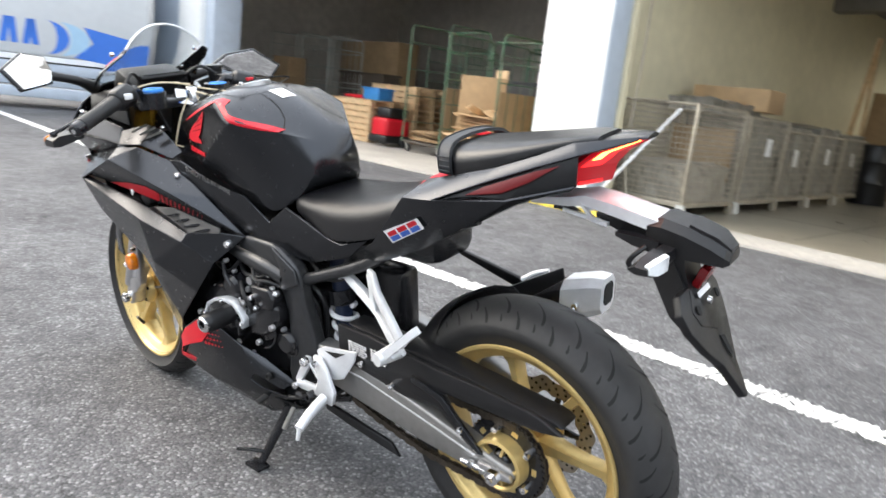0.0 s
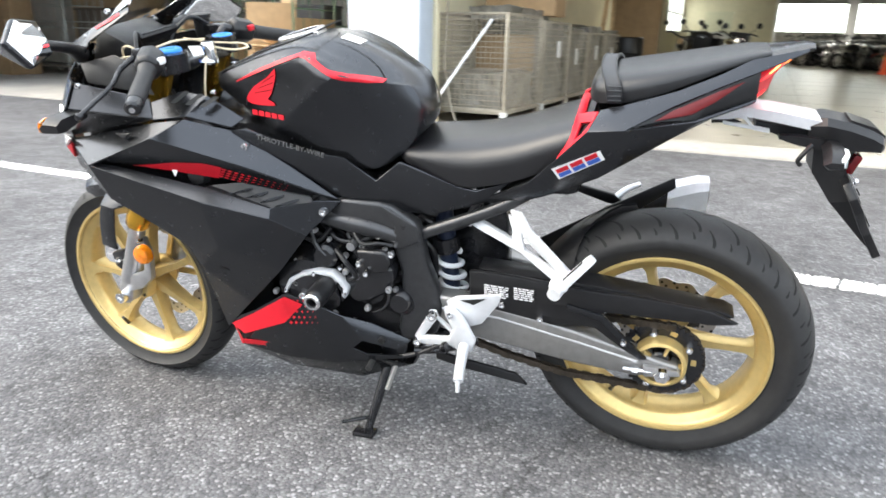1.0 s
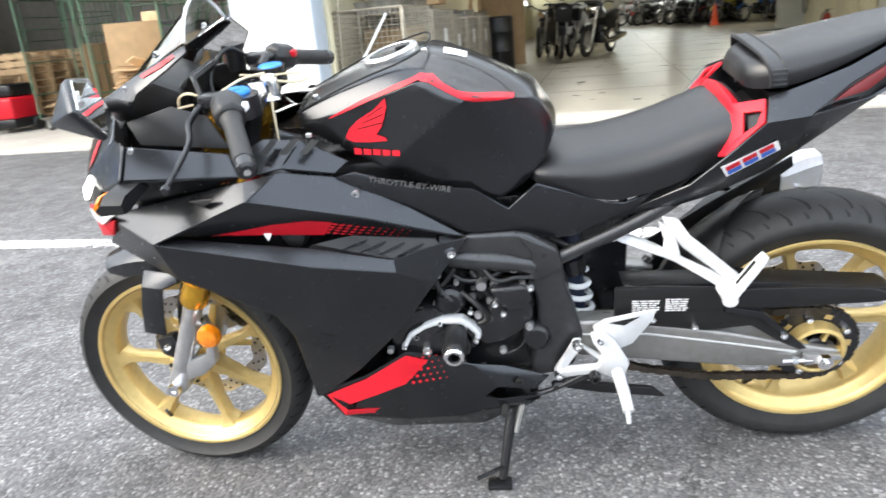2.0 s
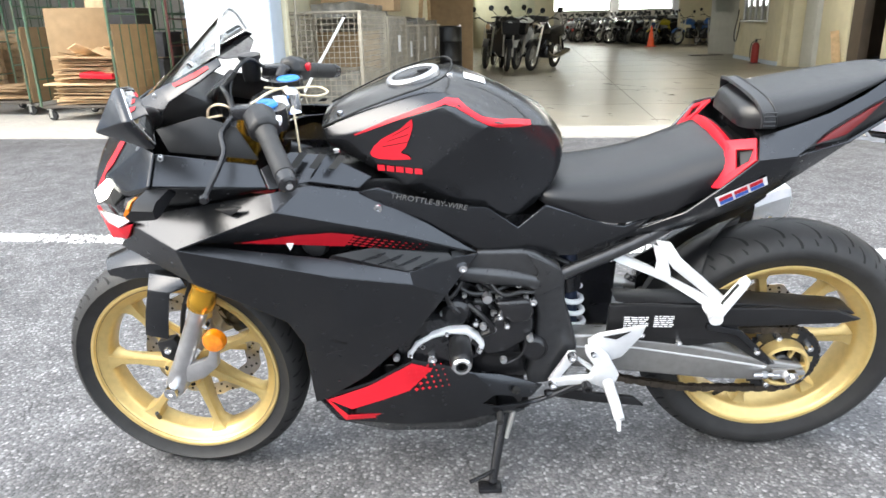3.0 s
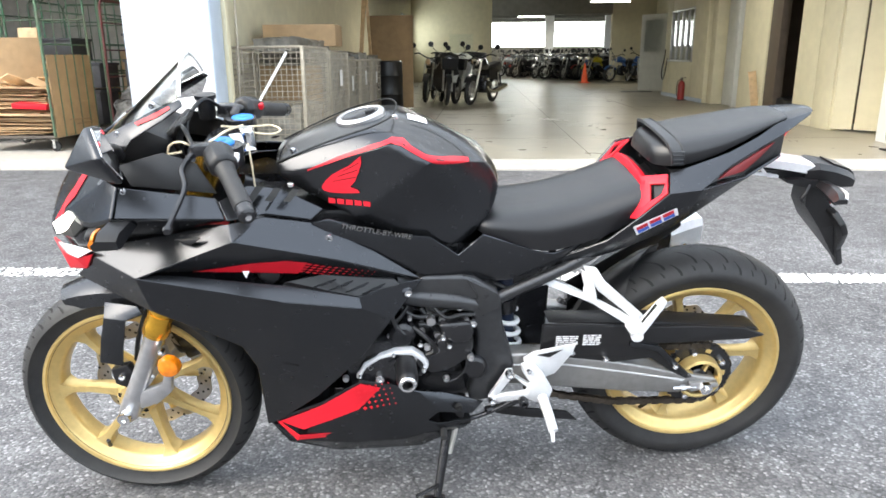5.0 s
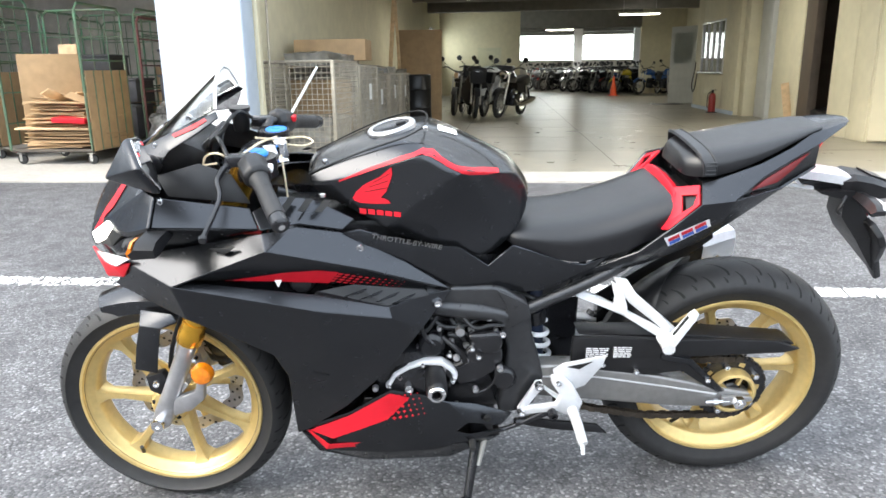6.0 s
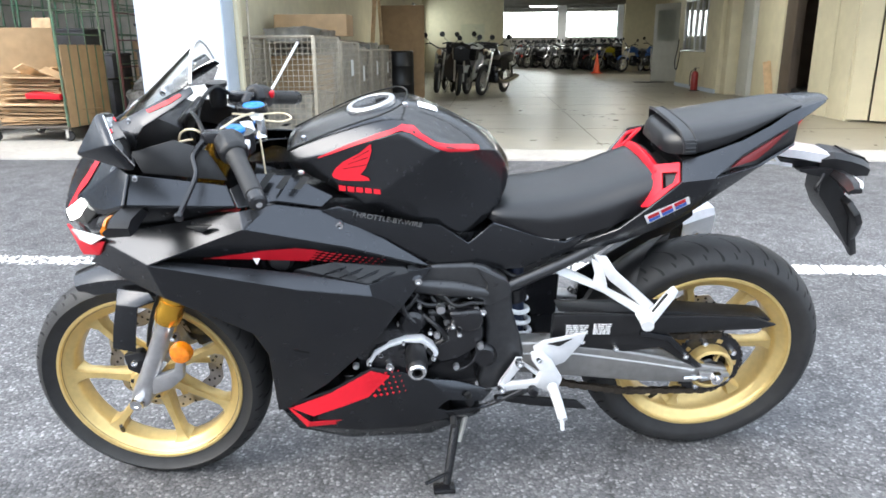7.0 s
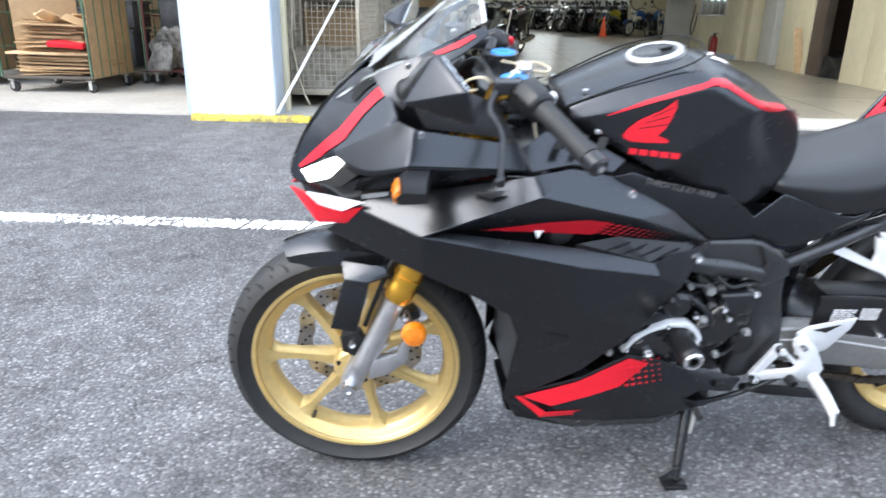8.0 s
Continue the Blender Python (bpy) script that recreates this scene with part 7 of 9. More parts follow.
# race team sticker: white backing with red and blue bars
dp = plane_depth(TG[0], TR[0], TL[4], 0.0034)
stk = part("sticker", decal([(0.457, 0.763), (0.546, 0.808), (0.556, 0.788), (0.472, 0.739)], lambda x, z: dp(x, z)), WHITE_PRINT, tail, "small white sticker with red and blue bars")
bar = lambda a, b, c, d: [(0.472 + 0.084 * p - 0.0125 * q, 0.739 + 0.048 * p + 0.0215 * q) for p, q in ((a, c), (b, c), (b, d), (a, d))]
for j in range(3):
    part("sticker_bar", decal(bar(0.05 + 0.31 * j, 0.31 + 0.31 * j, 0.52, 0.90), lambda x, z: dp(x, z) - 0.0008), PAINT_RED, stk)
    part("sticker_bar", decal(bar(0.05 + 0.31 * j, 0.31 + 0.31 * j, 0.10, 0.48), lambda x, z: dp(x, z) - 0.0008), BLUE_PRINT, stk)

# red bracket that bridges the two seats: a triangular hoop each side on the front faces of the tail panels, a bridge between
br = empty("red_bracket", parent=moto)
for s in (-1, 1):
    side = lambda pts: [(x, y * -s, z) for x, y, z in pts]
    hoop = side([(0.492, -0.086, 0.850), (0.534, -0.124, 0.868), (0.524, -0.142, 0.853), (0.502, -0.116, 0.842), (0.519, -0.171, 0.843), (0.510, -0.162, 0.836),
                 (0.466, -0.157, 0.780), (0.460, -0.132, 0.770), (0.488, -0.100, 0.832), (0.494, -0.148, 0.816)])
    part("bracket_hoop", shell(hoop, [(0, 1, 2, 3), (0, 3, 8), (1, 4, 5, 2), (4, 6, 9, 5), (8, 3, 9, 7), (7, 9, 6)], 0.006, 0.001, out=(-0.9, s * 0.4, 0.2)), PAINT_RED, br, "bright red triangular bracket hoop")
    part("bracket_recess", shell(side([(0.534, -0.142, 0.856), (0.512, -0.112, 0.842), (0.504, -0.148, 0.814), (0.520, -0.162, 0.836)]), [(0, 1, 2, 3)], 0.002, 0.0, out=(-1, s * 0.3, 0)), BLACK_PLASTIC, br)
part("bracket_bridge", bevel(loft([[(0.488, y, z - 0.020), (0.506, y, z - 0.024), (0.509, y, z - 0.006), (0.493, y, z)] for y, z in ((-0.104, 0.843), (-0.06, 0.854), (0.0, 0.858), (0.06, 0.854), (0.104, 0.843))]), 0.003), PAINT_RED, br)

# number-plate carrier with its lamps
pc = empty("plate_carrier", parent=moto)
part("carrier_arm", loft([[(x, -w, z), (x, -w * 0.75, z + 0.004), (x, w * 0.75, z + 0.004), (x, w, z), (x, w, z - h), (x, -w, z - h)] for x, w, z, h in ((0.700, 0.034, 0.842, 0.010), (0.775, 0.033, 0.854, 0.016), (0.805, 0.032, 0.862, 0.018), (0.86, 0.034, 0.856, 0.020), (0.93, 0.034, 0.844, 0.021), (0.955, 0.032, 0.838, 0.02))]), SILVER_PAINT, pc, "silver plate-carrier arm")
for s in (-1, 1):
    part("arm_strut", loft([[(x, s * 0.026, z), (x, s * 0.034, z), (x, s * 0.034, z - 0.007), (x, s * 0.026, z - 0.007)] for x, z in ((0.800, 0.848), (0.822, 0.826), (0.85, 0.822))]), SILVER_PAINT, pc)
    part("arm_strut", loft([[(x, s * 0.026, z), (x, s * 0.034, z), (x, s * 0.034, z - 0.006), (x, s * 0.026, z - 0.006)] for x, z in ((0.765, 0.834), (0.80, 0.829), (0.835, 0.825))]), SILVER_PAINT, pc)
    part("carrier_rib", skin([(x, s * 0.030, z) for x, z in ((0.745, 0.848), (0.775, 0.842), (0.80, 0.832), (0.745, 0.828))], 0.004, 0.001), BLACK_PLASTIC, pc)
part("carrier_spine", loft([[(x, -w, z), (x, w, z), (x, w * 0.7, z - h), (x, -w * 0.7, z - h)] for x, w, z, h in ((0.825, 0.028, 0.834, 0.012), (0.88, 0.03, 0.830, 0.026), (0.95, 0.032, 0.822, 0.02))]), BLACK_PLASTIC, pc)
part("carrier_wing", loft([[(x, -w, z), (x, w, z), (x, w, z - h), (x, -w, z - h)] for x, w, z, h in ((0.868, 0.04, 0.812, 0.006), (0.90, 0.046, 0.814, 0.016), (0.945, 0.046, 0.812, 0.022))]), BLACK_PLASTIC, pc)
part("carrier_head", loft([[(x, -w, z - 0.006), (x, -w * 0.7, z + 0.006), (x, w * 0.7, z + 0.006), (x, w, z - 0.006), (x, w * 0.92, z - h), (x, -w * 0.92, z - h)] for x, w, z, h in ((0.918, 0.034, 0.838, 0.034), (0.945, 0.044, 0.843, 0.044), (0.985, 0.046, 0.836, 0.046), (1.025, 0.042, 0.822, 0.032), (1.046, 0.036, 0.810, 0.022), (1.053, 0.026, 0.803, 0.012))]), BLACK_PLASTIC, pc, "black plastic carrier head", 25)
part("plate_light", loft([[(x, -w, z), (x, w, z), (x, w, z - 0.022), (x, -w, z - 0.022)] for x, w, z in ((0.985, 0.028, 0.846), (1.03, 0.026, 0.832), (1.052, 0.018, 0.814))]), BLACK_PLASTIC, pc)
def flap_x(w):
    return 0.978 + 0.60 * (0.775 - w)


part("flap_neck", loft([[(x, -w, z), (x, w, z), (x - 0.02, w, z - 0.012), (x - 0.02, -w, z - 0.012)] for x, w, z in ((0.985, 0.036, 0.80), (0.990, 0.034, 0.765), (1.002, 0.036, 0.735))]), BLACK_PLASTIC, pc)
fo = [(-0.036, 0.745), (0.036, 0.745), (0.066, 0.742), (0.080, 0.720), (0.070, 0.690), (0.058, 0.670), (0.026, 0.612), (0.010, 0.560), (-0.004, 0.562), (-0.030, 0.622), (-0.056, 0.648), (-0.088, 0.690), (-0.092, 0.718), (-0.072, 0.742), (0.0, 0.700), (0.0, 0.640)]
pl = part("mud_flap", shell([(flap_x(w) - 0.05 * abs(y) + (0.004 if w > 0.66 else 0), y, w) for y, w in fo], [(0, 1, 14), (1, 2, 3, 4, 14), (4, 5, 14), (5, 6, 15, 14), (6, 7, 15), (7, 8, 15), (8, 9, 15), (9, 10, 14, 15), (10, 11, 14), (11, 12, 13, 0, 14)], 0.016, 0.003, out=(1, 0, 0.5)), BLACK_PLASTIC, pc, "black pointed mud flap")
part("flap_step", shell([(flap_x(w) + 0.006 - 0.05 * abs(y), y, w) for y, w in ((-0.04, 0.742), (0.06, 0.740), (0.066, 0.715), (0.02, 0.688), (-0.004, 0.672), (-0.05, 0.690), (-0.06, 0.712))], [(0, 1, 2, 3, 4, 5, 6)], 0.004, 0.001, out=(1, 0, 0.5)), BLACK_PLASTIC, pl)
part("flap_slot", shell([(flap_x(w) + 0.0035, y, w + 0.001) for y, w in ((-0.006, 0.660), (0.010, 0.656), (0.012, 0.628), (0.003, 0.622))], [(0, 1, 2, 3)], 0.002, 0, out=(1, 0, 0.5)), GROOVE, pl)
part("flap_body", loft([[(flap_x(z) - 0.004, -w, z), (flap_x(z) - 0.004, w, z), (flap_x(z) - d, w * 0.8, z - d * 0.25), (flap_x(z) - d, -w * 0.8, z - d * 0.25)] for z, w, d in ((0.80, 0.034, 0.03), (0.755, 0.040, 0.052), (0.70, 0.060, 0.046), (0.65, 0.036, 0.034), (0.60, 0.014, 0.022), (0.568, 0.006, 0.010))]), BLACK_PLASTIC, pl)
part("flap_screw", lathe([(0, -0.004), (0.006, -0.003), (0.007, 0.003)], 12, pose(flap_x(0.715) + 0.012, -0.004, 0.717, 0, 0, 90)), CHROME, pl)
for s in (-1, 1):
    part("flap_hole", shell([(flap_x(w) + 0.0095 - 0.05 * 0.045, s * 0.045 + 0.006 * math.cos(k), w + 0.001) for k in np.linspace(0, 2 * math.pi, 12, endpoint=False).tolist() for w in (0.712 + 0.007 * math.sin(k),)], [tuple(range(12))], 0.002, 0, out=(1, 0, 0.5)), GROOVE, pl)
    ind = part("rear_indicator", loft([[(x, s * (0.035 + d), z - h), (x - 0.012, s * (0.035 + d), z), (x, s * (0.035 + d), z + h), (x + 0.02, s * (0.035 + d), z + h * 0.8), (x + 0.022, s * (0.035 + d), z - h * 0.8)] for d, x, z, h in ((0.0, 0.952, 0.80, 0.010), (0.03, 0.952, 0.798, 0.012), (0.045, 0.95, 0.797, 0.017), (0.085, 0.945, 0.794, 0.015), (0.10, 0.943, 0.793, 0.006))]), BLACK_PLASTIC, pc, "black rear indicator")
    part("indicator_lens", loft([[(x, s * d, 0.796 - h), (x, s * d, 0.796 + h), (x + 0.008, s * d, 0.796 + h * 0.8), (x + 0.008, s * d, 0.796 - h * 0.8)] for d, x, h in ((0.078, 0.968, 0.010), (0.084, 0.970, 0.015), (0.115, 0.966, 0.015), (0.132, 0.958, 0.008))]), CLEAR_LENS, ind, "clear indicator lens")
part("rear_reflector", box((1.010, 0, 0.757), (0.016, 0.046, 0.038), 0.004, (0, 20, 0)), RED_LENS, pc, "red rear reflector")
part("maker_bar", shell([(flap_x(w) + 0.0105, y, w) for y, w in ((-0.03, 0.728), (0.022, 0.728), (0.022, 0.736), (-0.03, 0.736))], [(0, 1, 2, 3)], 0.001, 0, out=(1, 0, 0.5)), WHITE_PRINT, pl)
part("helmet_hook", tube([(0.925, -0.045, 0.80), (0.912, -0.058, 0.787), (0.904, -0.06, 0.772), (0.910, -0.06, 0.764)], 0.0045, 8), BLACK_PLASTIC, pc)

# ---- silencer on the right side ----
mu = empty("silencer", parent=moto)
m_ax = [(0.42, 0.13, 0.40), (0.55, 0.155, 0.50), (0.70, 0.16, 0.575)]
part("silencer_can", loft([[(x + 0.02 * c * 0.3, y + 0.036 * c, z + 0.042 * d) for c, d in ((-1, -0.6), (-1, 0.6), (-0.6, 1), (0.6, 1), (1, 0.6), (1, -0.6), (0.6, -1), (-0.6, -1))] for x, y, z in m_ax]), ENGINE, mu, "black silencer body")
part("end_cap", loft([[(x, y + 0.038 * c * k, z + 0.045 * d * k) for c, d in ((-1, -0.6), (-1, 0.6), (-0.6, 1), (0.6, 1), (1, 0.6), (1, -0.6), (0.6, -1), (-0.6, -1))] for x, y, z, k in ((0.690, 0.16, 0.569, 1.03), (0.752, 0.162, 0.590, 1.0), (0.778, 0.163, 0.597, 0.86))]), SILVER_PAINT, mu, "brushed alloy silencer end cap")
part("outlet", loft([[(x, 0.165 + 0.020 * c, 0.598 + 0.024 * d) for c, d in ((-1, -0.6), (-1, 0.6), (-0.6, 1), (0.6, 1), (1, 0.6), (1, -0.6), (0.6, -1), (-0.6, -1))] for x in (0.75, 0.7805)]), GROOVE, mu)
part("cap_bolt", bolt(0.728, 0.121, 0.570, 0.008, 0.008), CHROME, mu)
part("heat_shield", skin([(0.40, 0.108, 0.47), (0.55, 0.108, 0.565), (0.70, 0.108, 0.655), (0.705, 0.108, 0.63), (0.58, 0.108, 0.53), (0.44, 0.108, 0.43)], 0.006, 0.002), BLACK_PLASTIC, mu, "black slotted heat shield")
part("exhaust_pipe", tube([(-0.25, 0.03, 0.28), (-0.05, 0.06, 0.17), (0.2, 0.10, 0.18), (0.42, 0.13, 0.40)], 0.022, 14), ENGINE, mu)
part("right_hanger", skin([(0.36, 0.115, 0.64), (0.39, 0.115, 0.64), (0.57, 0.15, 0.585), (0.60, 0.15, 0.56), (0.56, 0.15, 0.560)], 0.012, 0.003), BLACK_PLASTIC, mu, "dark right-hand footrest hanger")
part("right_footrest", tube([(0.575, 0.16, 0.575), (0.60, 0.175, 0.592), (0.628, 0.185, 0.602)], [0.009, 0.008, 0.006], 10), SILVER_PAINT, mu, "folded silver right footrest")

# ---- pillion hanger and rider's rear set (left) ----
hg = empty("pillion_hanger", parent=moto)


def bent(pts, thick):
    f = lambda x: -0.112 - 0.07 * max(0.0, min(1.0, (x - 0.33) / 0.16))
    return skin([(x, f(x), z) for x, z in pts], thick, 0.004)


part("lower_strut", bent([(0.272, 0.606), (0.292, 0.620), (0.36, 0.588), (0.50, 0.530), (0.512, 0.515), (0.490, 0.508), (0.40, 0.556), (0.30, 0.594)], 0.014), SILVER_PAINT, hg, "silver cast hanger strut")
part("upper_strut", bent([(0.370, 0.650), (0.398, 0.650), (0.420, 0.618), (0.515, 0.538), (0.500, 0.524), (0.408, 0.592), (0.384, 0.622)], 0.014), SILVER_PAINT, hg)
part("cross_strut", bent([(0.366, 0.640), (0.392, 0.628), (0.405, 0.58), (0.408, 0.556), (0.376, 0.572), (0.378, 0.60)], 0.014), SILVER_PAINT, hg)
part("peg_mount", join(box((0.486, -0.190, 0.520), (0.034, 0.034, 0.030), 0.007, (0, -35, 0)), tube([(0.492, -0.172, 0.520), (0.480, -0.226, 0.518)], [0.017, 0.014], 14, False)), SILVER_PAINT, hg)
peg = part("pillion_peg", loft([[(x - 0.005, y - w, z + 0.005), (x - 0.005, y + w, z + 0.005), (x + 0.006, y + w, z - 0.006), (x + 0.006, y - w, z - 0.006)] for x, y, w, z in ((0.478, -0.214, 0.009, 0.510), (0.492, -0.207, 0.012, 0.528), (0.52, -0.194, 0.011, 0.557), (0.540, -0.186, 0.009, 0.578), (0.550, -0.182, 0.004, 0.588))]), SILVER_PAINT, hg, "folded silver pillion footrest")
part("peg_slot", loft([[(x - 0.0058, y - 0.004, z + 0.0058), (x - 0.0058, y + 0.004, z + 0.0058), (x - 0.004, y + 0.004, z + 0.004), (x - 0.004, y - 0.004, z + 0.004)] for x, y, z in ((0.500, -0.203, 0.536), (0.535, -0.188, 0.573))]), GROOVE, peg)
part("mount_bolt", bolt(0.283, -0.118, 0.608, 0.007), CHROME, hg)

rse = empty("rear_set", parent=moto)
part("set_plate", join(skin([(0.158, -0.170, 0.330), (0.162, -0.170, 0.310), (0.178, -0.170, 0.310), (0.250, -0.19, 0.330), (0.272, -0.19, 0.318), (0.300, -0.19, 0.318), (0.310, -0.19, 0.352), (0.282, -0.185, 0.402), (0.258, -0.18, 0.425), (0.232, -0.175, 0.420), (0.236, -0.175, 0.398), (0.255, -0.185, 0.372), (0.245, -0.185, 0.348)], 0.012, 0.004),
                       skin([(0.160, -0.172, 0.332), (0.178, -0.172, 0.326), (0.218, -0.172, 0.388), (0.214, -0.172, 0.404), (0.198, -0.172, 0.404), (0.192, -0.172, 0.390)], 0.012, 0.003),
                       skin([(0.210, -0.172, 0.396), (0.215, -0.172, 0.384), (0.270, -0.18, 0.336), (0.278, -0.18, 0.348)], 0.011, 0.003)), SILVER_PAINT, rse, "silver cast footrest plate")
part("heel_guard", skin([(0.238, -0.166, 0.432), (0.262, -0.166, 0.448), (0.362, -0.166, 0.466), (0.356, -0.166, 0.440), (0.318, -0.166, 0.384), (0.290, -0.166, 0.372), (0.250, -0.166, 0.372), (0.246, -0.166, 0.40)], 0.006, 0.002), SILVER_PAINT, rse, "silver heel guard")
part("guard_slot", skin([(0.270, -0.1675, 0.440), (0.330, -0.1675, 0.452), (0.300, -0.1675, 0.432)], 0.001, 0), GROOVE, rse)
part("rider_peg", tube([(0.284, -0.195, 0.338), (0.288, -0.24, 0.326), (0.292, -0.280, 0.308)], [0.013, 0.012, 0.011], 12), SILVER_PAINT, rse, "silver rider footrest")
part("peg_tip", tube([(0.290, -0.276, 0.312), (0.292, -0.286, 0.283)], [0.006, 0.0045], 10, False), SILVER_PAINT, rse)
for x, y, z, r in ((0.168, -0.173, 0.320, 0.010), (0.206, -0.175, 0.396, 0.011), (0.250, -0.18, 0.408, 0.007), (0.262, -0.172, 0.384, 0.009)):
    part("plate_bolt", bolt(x, y, z, r, 0.010), CHROME, rse)
part("pivot_bolt", bolt(0.239, -0.192, 0.326, 0.012, 0.014), ENGINE, rse)
part("shift_lever", tube([(0.24, -0.17, 0.325), (0.15, -0.165, 0.272), (0.05, -0.165, 0.245)], 0.006, 10), ENGINE, rse)
part("shift_peg", tube([(0.052, -0.165, 0.246), (0.050, -0.205, 0.240)], 0.008, 10, False), RUBBER, rse)

# ---- side stand ----
ss = empty("side_stand", parent=moto)
F0, F1 = Vector((0.075, -0.10, 0.225)), Vector((0.035, -0.205, 0.052))
part("stand_leg", tube([F0, F0.lerp(F1, 0.5), F1], [0.014, 0.012, 0.010], 12, False), ENGINE, ss, "black steel stand leg")
part("stand_foot", box((0.028, -0.214, 0.047), (0.055, 0.038, 0.012), 0.004, (-11.3, 0, 0)), ENGINE, ss)
part("stand_tang", tube([(0.045, -0.185, 0.075), (0.02, -0.215, 0.09), (-0.02, -0.235, 0.088)], 0.005, 8), ENGINE, ss)
part("stand_bracket", box((0.08, -0.10, 0.23), (0.06, 0.05, 0.06), 0.01), ENGINE, ss)
part("stand_spring", tube([(0.095, -0.115, 0.22), (0.07, -0.15, 0.14)], 0.007, 8, False), STEEL, ss)

# ---- belly pan ----
bp = empty("belly_pan", parent=moto)
bv = [(-0.368, -0.105, 0.236), (-0.300, -0.180, 0.240), (-0.159, -0.188, 0.228), (-0.044, -0.188, 0.230), (0.075, -0.178, 0.252), (0.150, -0.170, 0.268), (0.150, -0.160, 0.308), (0.055, -0.174, 0.352), (-0.072, -0.202, 0.405), (-0.140, -0.206, 0.424), (-0.236, -0.198, 0.360), (-0.342, -0.150, 0.288), (-0.21, -0.203, 0.322),
      (-0.330, -0.10, 0.165), (-0.20, -0.125, 0.150), (0.0, -0.125, 0.148), (0.12, -0.12, 0.20), (-0.10, -0.207, 0.34), (0.038, -0.197, 0.313), (0.012, -0.192, 0.285), (0.040, -0.184, 0.267), (0.119, -0.184, 0.292), (-0.011, -0.190, 0.373)]
for s in (-1, 1):
    v = [(x, y * -s, z) for x, y, z in bv]
    part("pan_side", shell(v, [(0, 1, 12, 11), (11, 12, 10), (10, 12, 17, 9), (12, 1, 2, 17), (9, 17, 8), (17, 2, 3, 20, 19), (17, 19, 18, 22, 8), (22, 18, 21, 6, 7), (3, 4, 20), (20, 4, 5), (0, 13, 14, 1), (1, 14, 2), (2, 14, 15, 3), (3, 15, 16, 4)], 0.006, 0.004, out=(0, s, 0)), PAINT_BLACK, bp, "matt black belly pan side")
    red = [(-0.336, -0.158, 0.281), (-0.236, -0.2015, 0.354), (-0.142, -0.2095, 0.417), (-0.098, -0.2085, 0.402), (-0.150, -0.2105, 0.345), (-0.21, -0.2065, 0.318), (-0.280, -0.1905, 0.280)]
    part("red_flash", shell([(x, y * -s, z) for x, y, z in red], [(0, 1, 5, 6), (1, 2, 3, 4, 5)], 0.0012, 0, out=(0, s, 0)), PAINT_RED, bp, "red flash on the belly pan")
    part("red_flash", shell([(x, y * -s, z) for x, y, z in ((-0.352, -0.128, 0.262), (-0.340, -0.148, 0.273), (-0.290, -0.190, 0.262), (-0.190, -0.1915, 0.266), (-0.165, -0.1905, 0.256), (-0.298, -0.1835, 0.243))], [(0, 1, 2, 5), (5, 2, 3, 4)], 0.0012, 0, out=(0, s, 0)), PAINT_RED, bp)
    if s < 0:
        for i in range(6):
            for j in range(5):
                x = -0.150 + i * 0.014 + j * 0.004
                z = 0.405 - j * 0.0145 + i * 0.002
                q = 0.0048 * (1 - i / 7)
                part("halftone_dot", skin([(x - q, -0.2098, z), (x, -0.2098, z + q), (x + q, -0.2098, z), (x, -0.2098, z - q)], 0.002, 0), PAINT_RED, bp)
part("pan_floor", loft([[(x, -w, z), (x, w, z), (x, w * 0.8, z - 0.012), (x, -w * 0.8, z - 0.012)] for x, w, z in ((-0.35, 0.09, 0.18), (-0.2, 0.12, 0.152), (0.0, 0.12, 0.15), (0.13, 0.11, 0.20))]), BLACK_PLASTIC, bp)
part("pan_bolt", bolt(0.085, -0.188, 0.318, 0.009, 0.006), GROOVE, bp)
part("rear_deflector", skin([(0.19, -0.11, 0.245), (0.255, -0.102, 0.230), (0.385, -0.092, 0.200), (0.414, -0.095, 0.172), (0.262, -0.10, 0.200), (0.19, -0.11, 0.225)], 0.010, 0.003), BLACK_PLASTIC, bp, "black lower deflector")
part("lower_bracket", tube([(0.155, -0.165, 0.285), (0.21, -0.15, 0.285), (0.30, -0.13, 0.31)], 0.009, 10), ENGINE, bp)

def creased(ob):
    """Flat facets that meet in soft creases, as on moulded panels."""
    ob.modifiers.new("crease", "WEIGHTED_NORMAL").weight = 80
    return ob


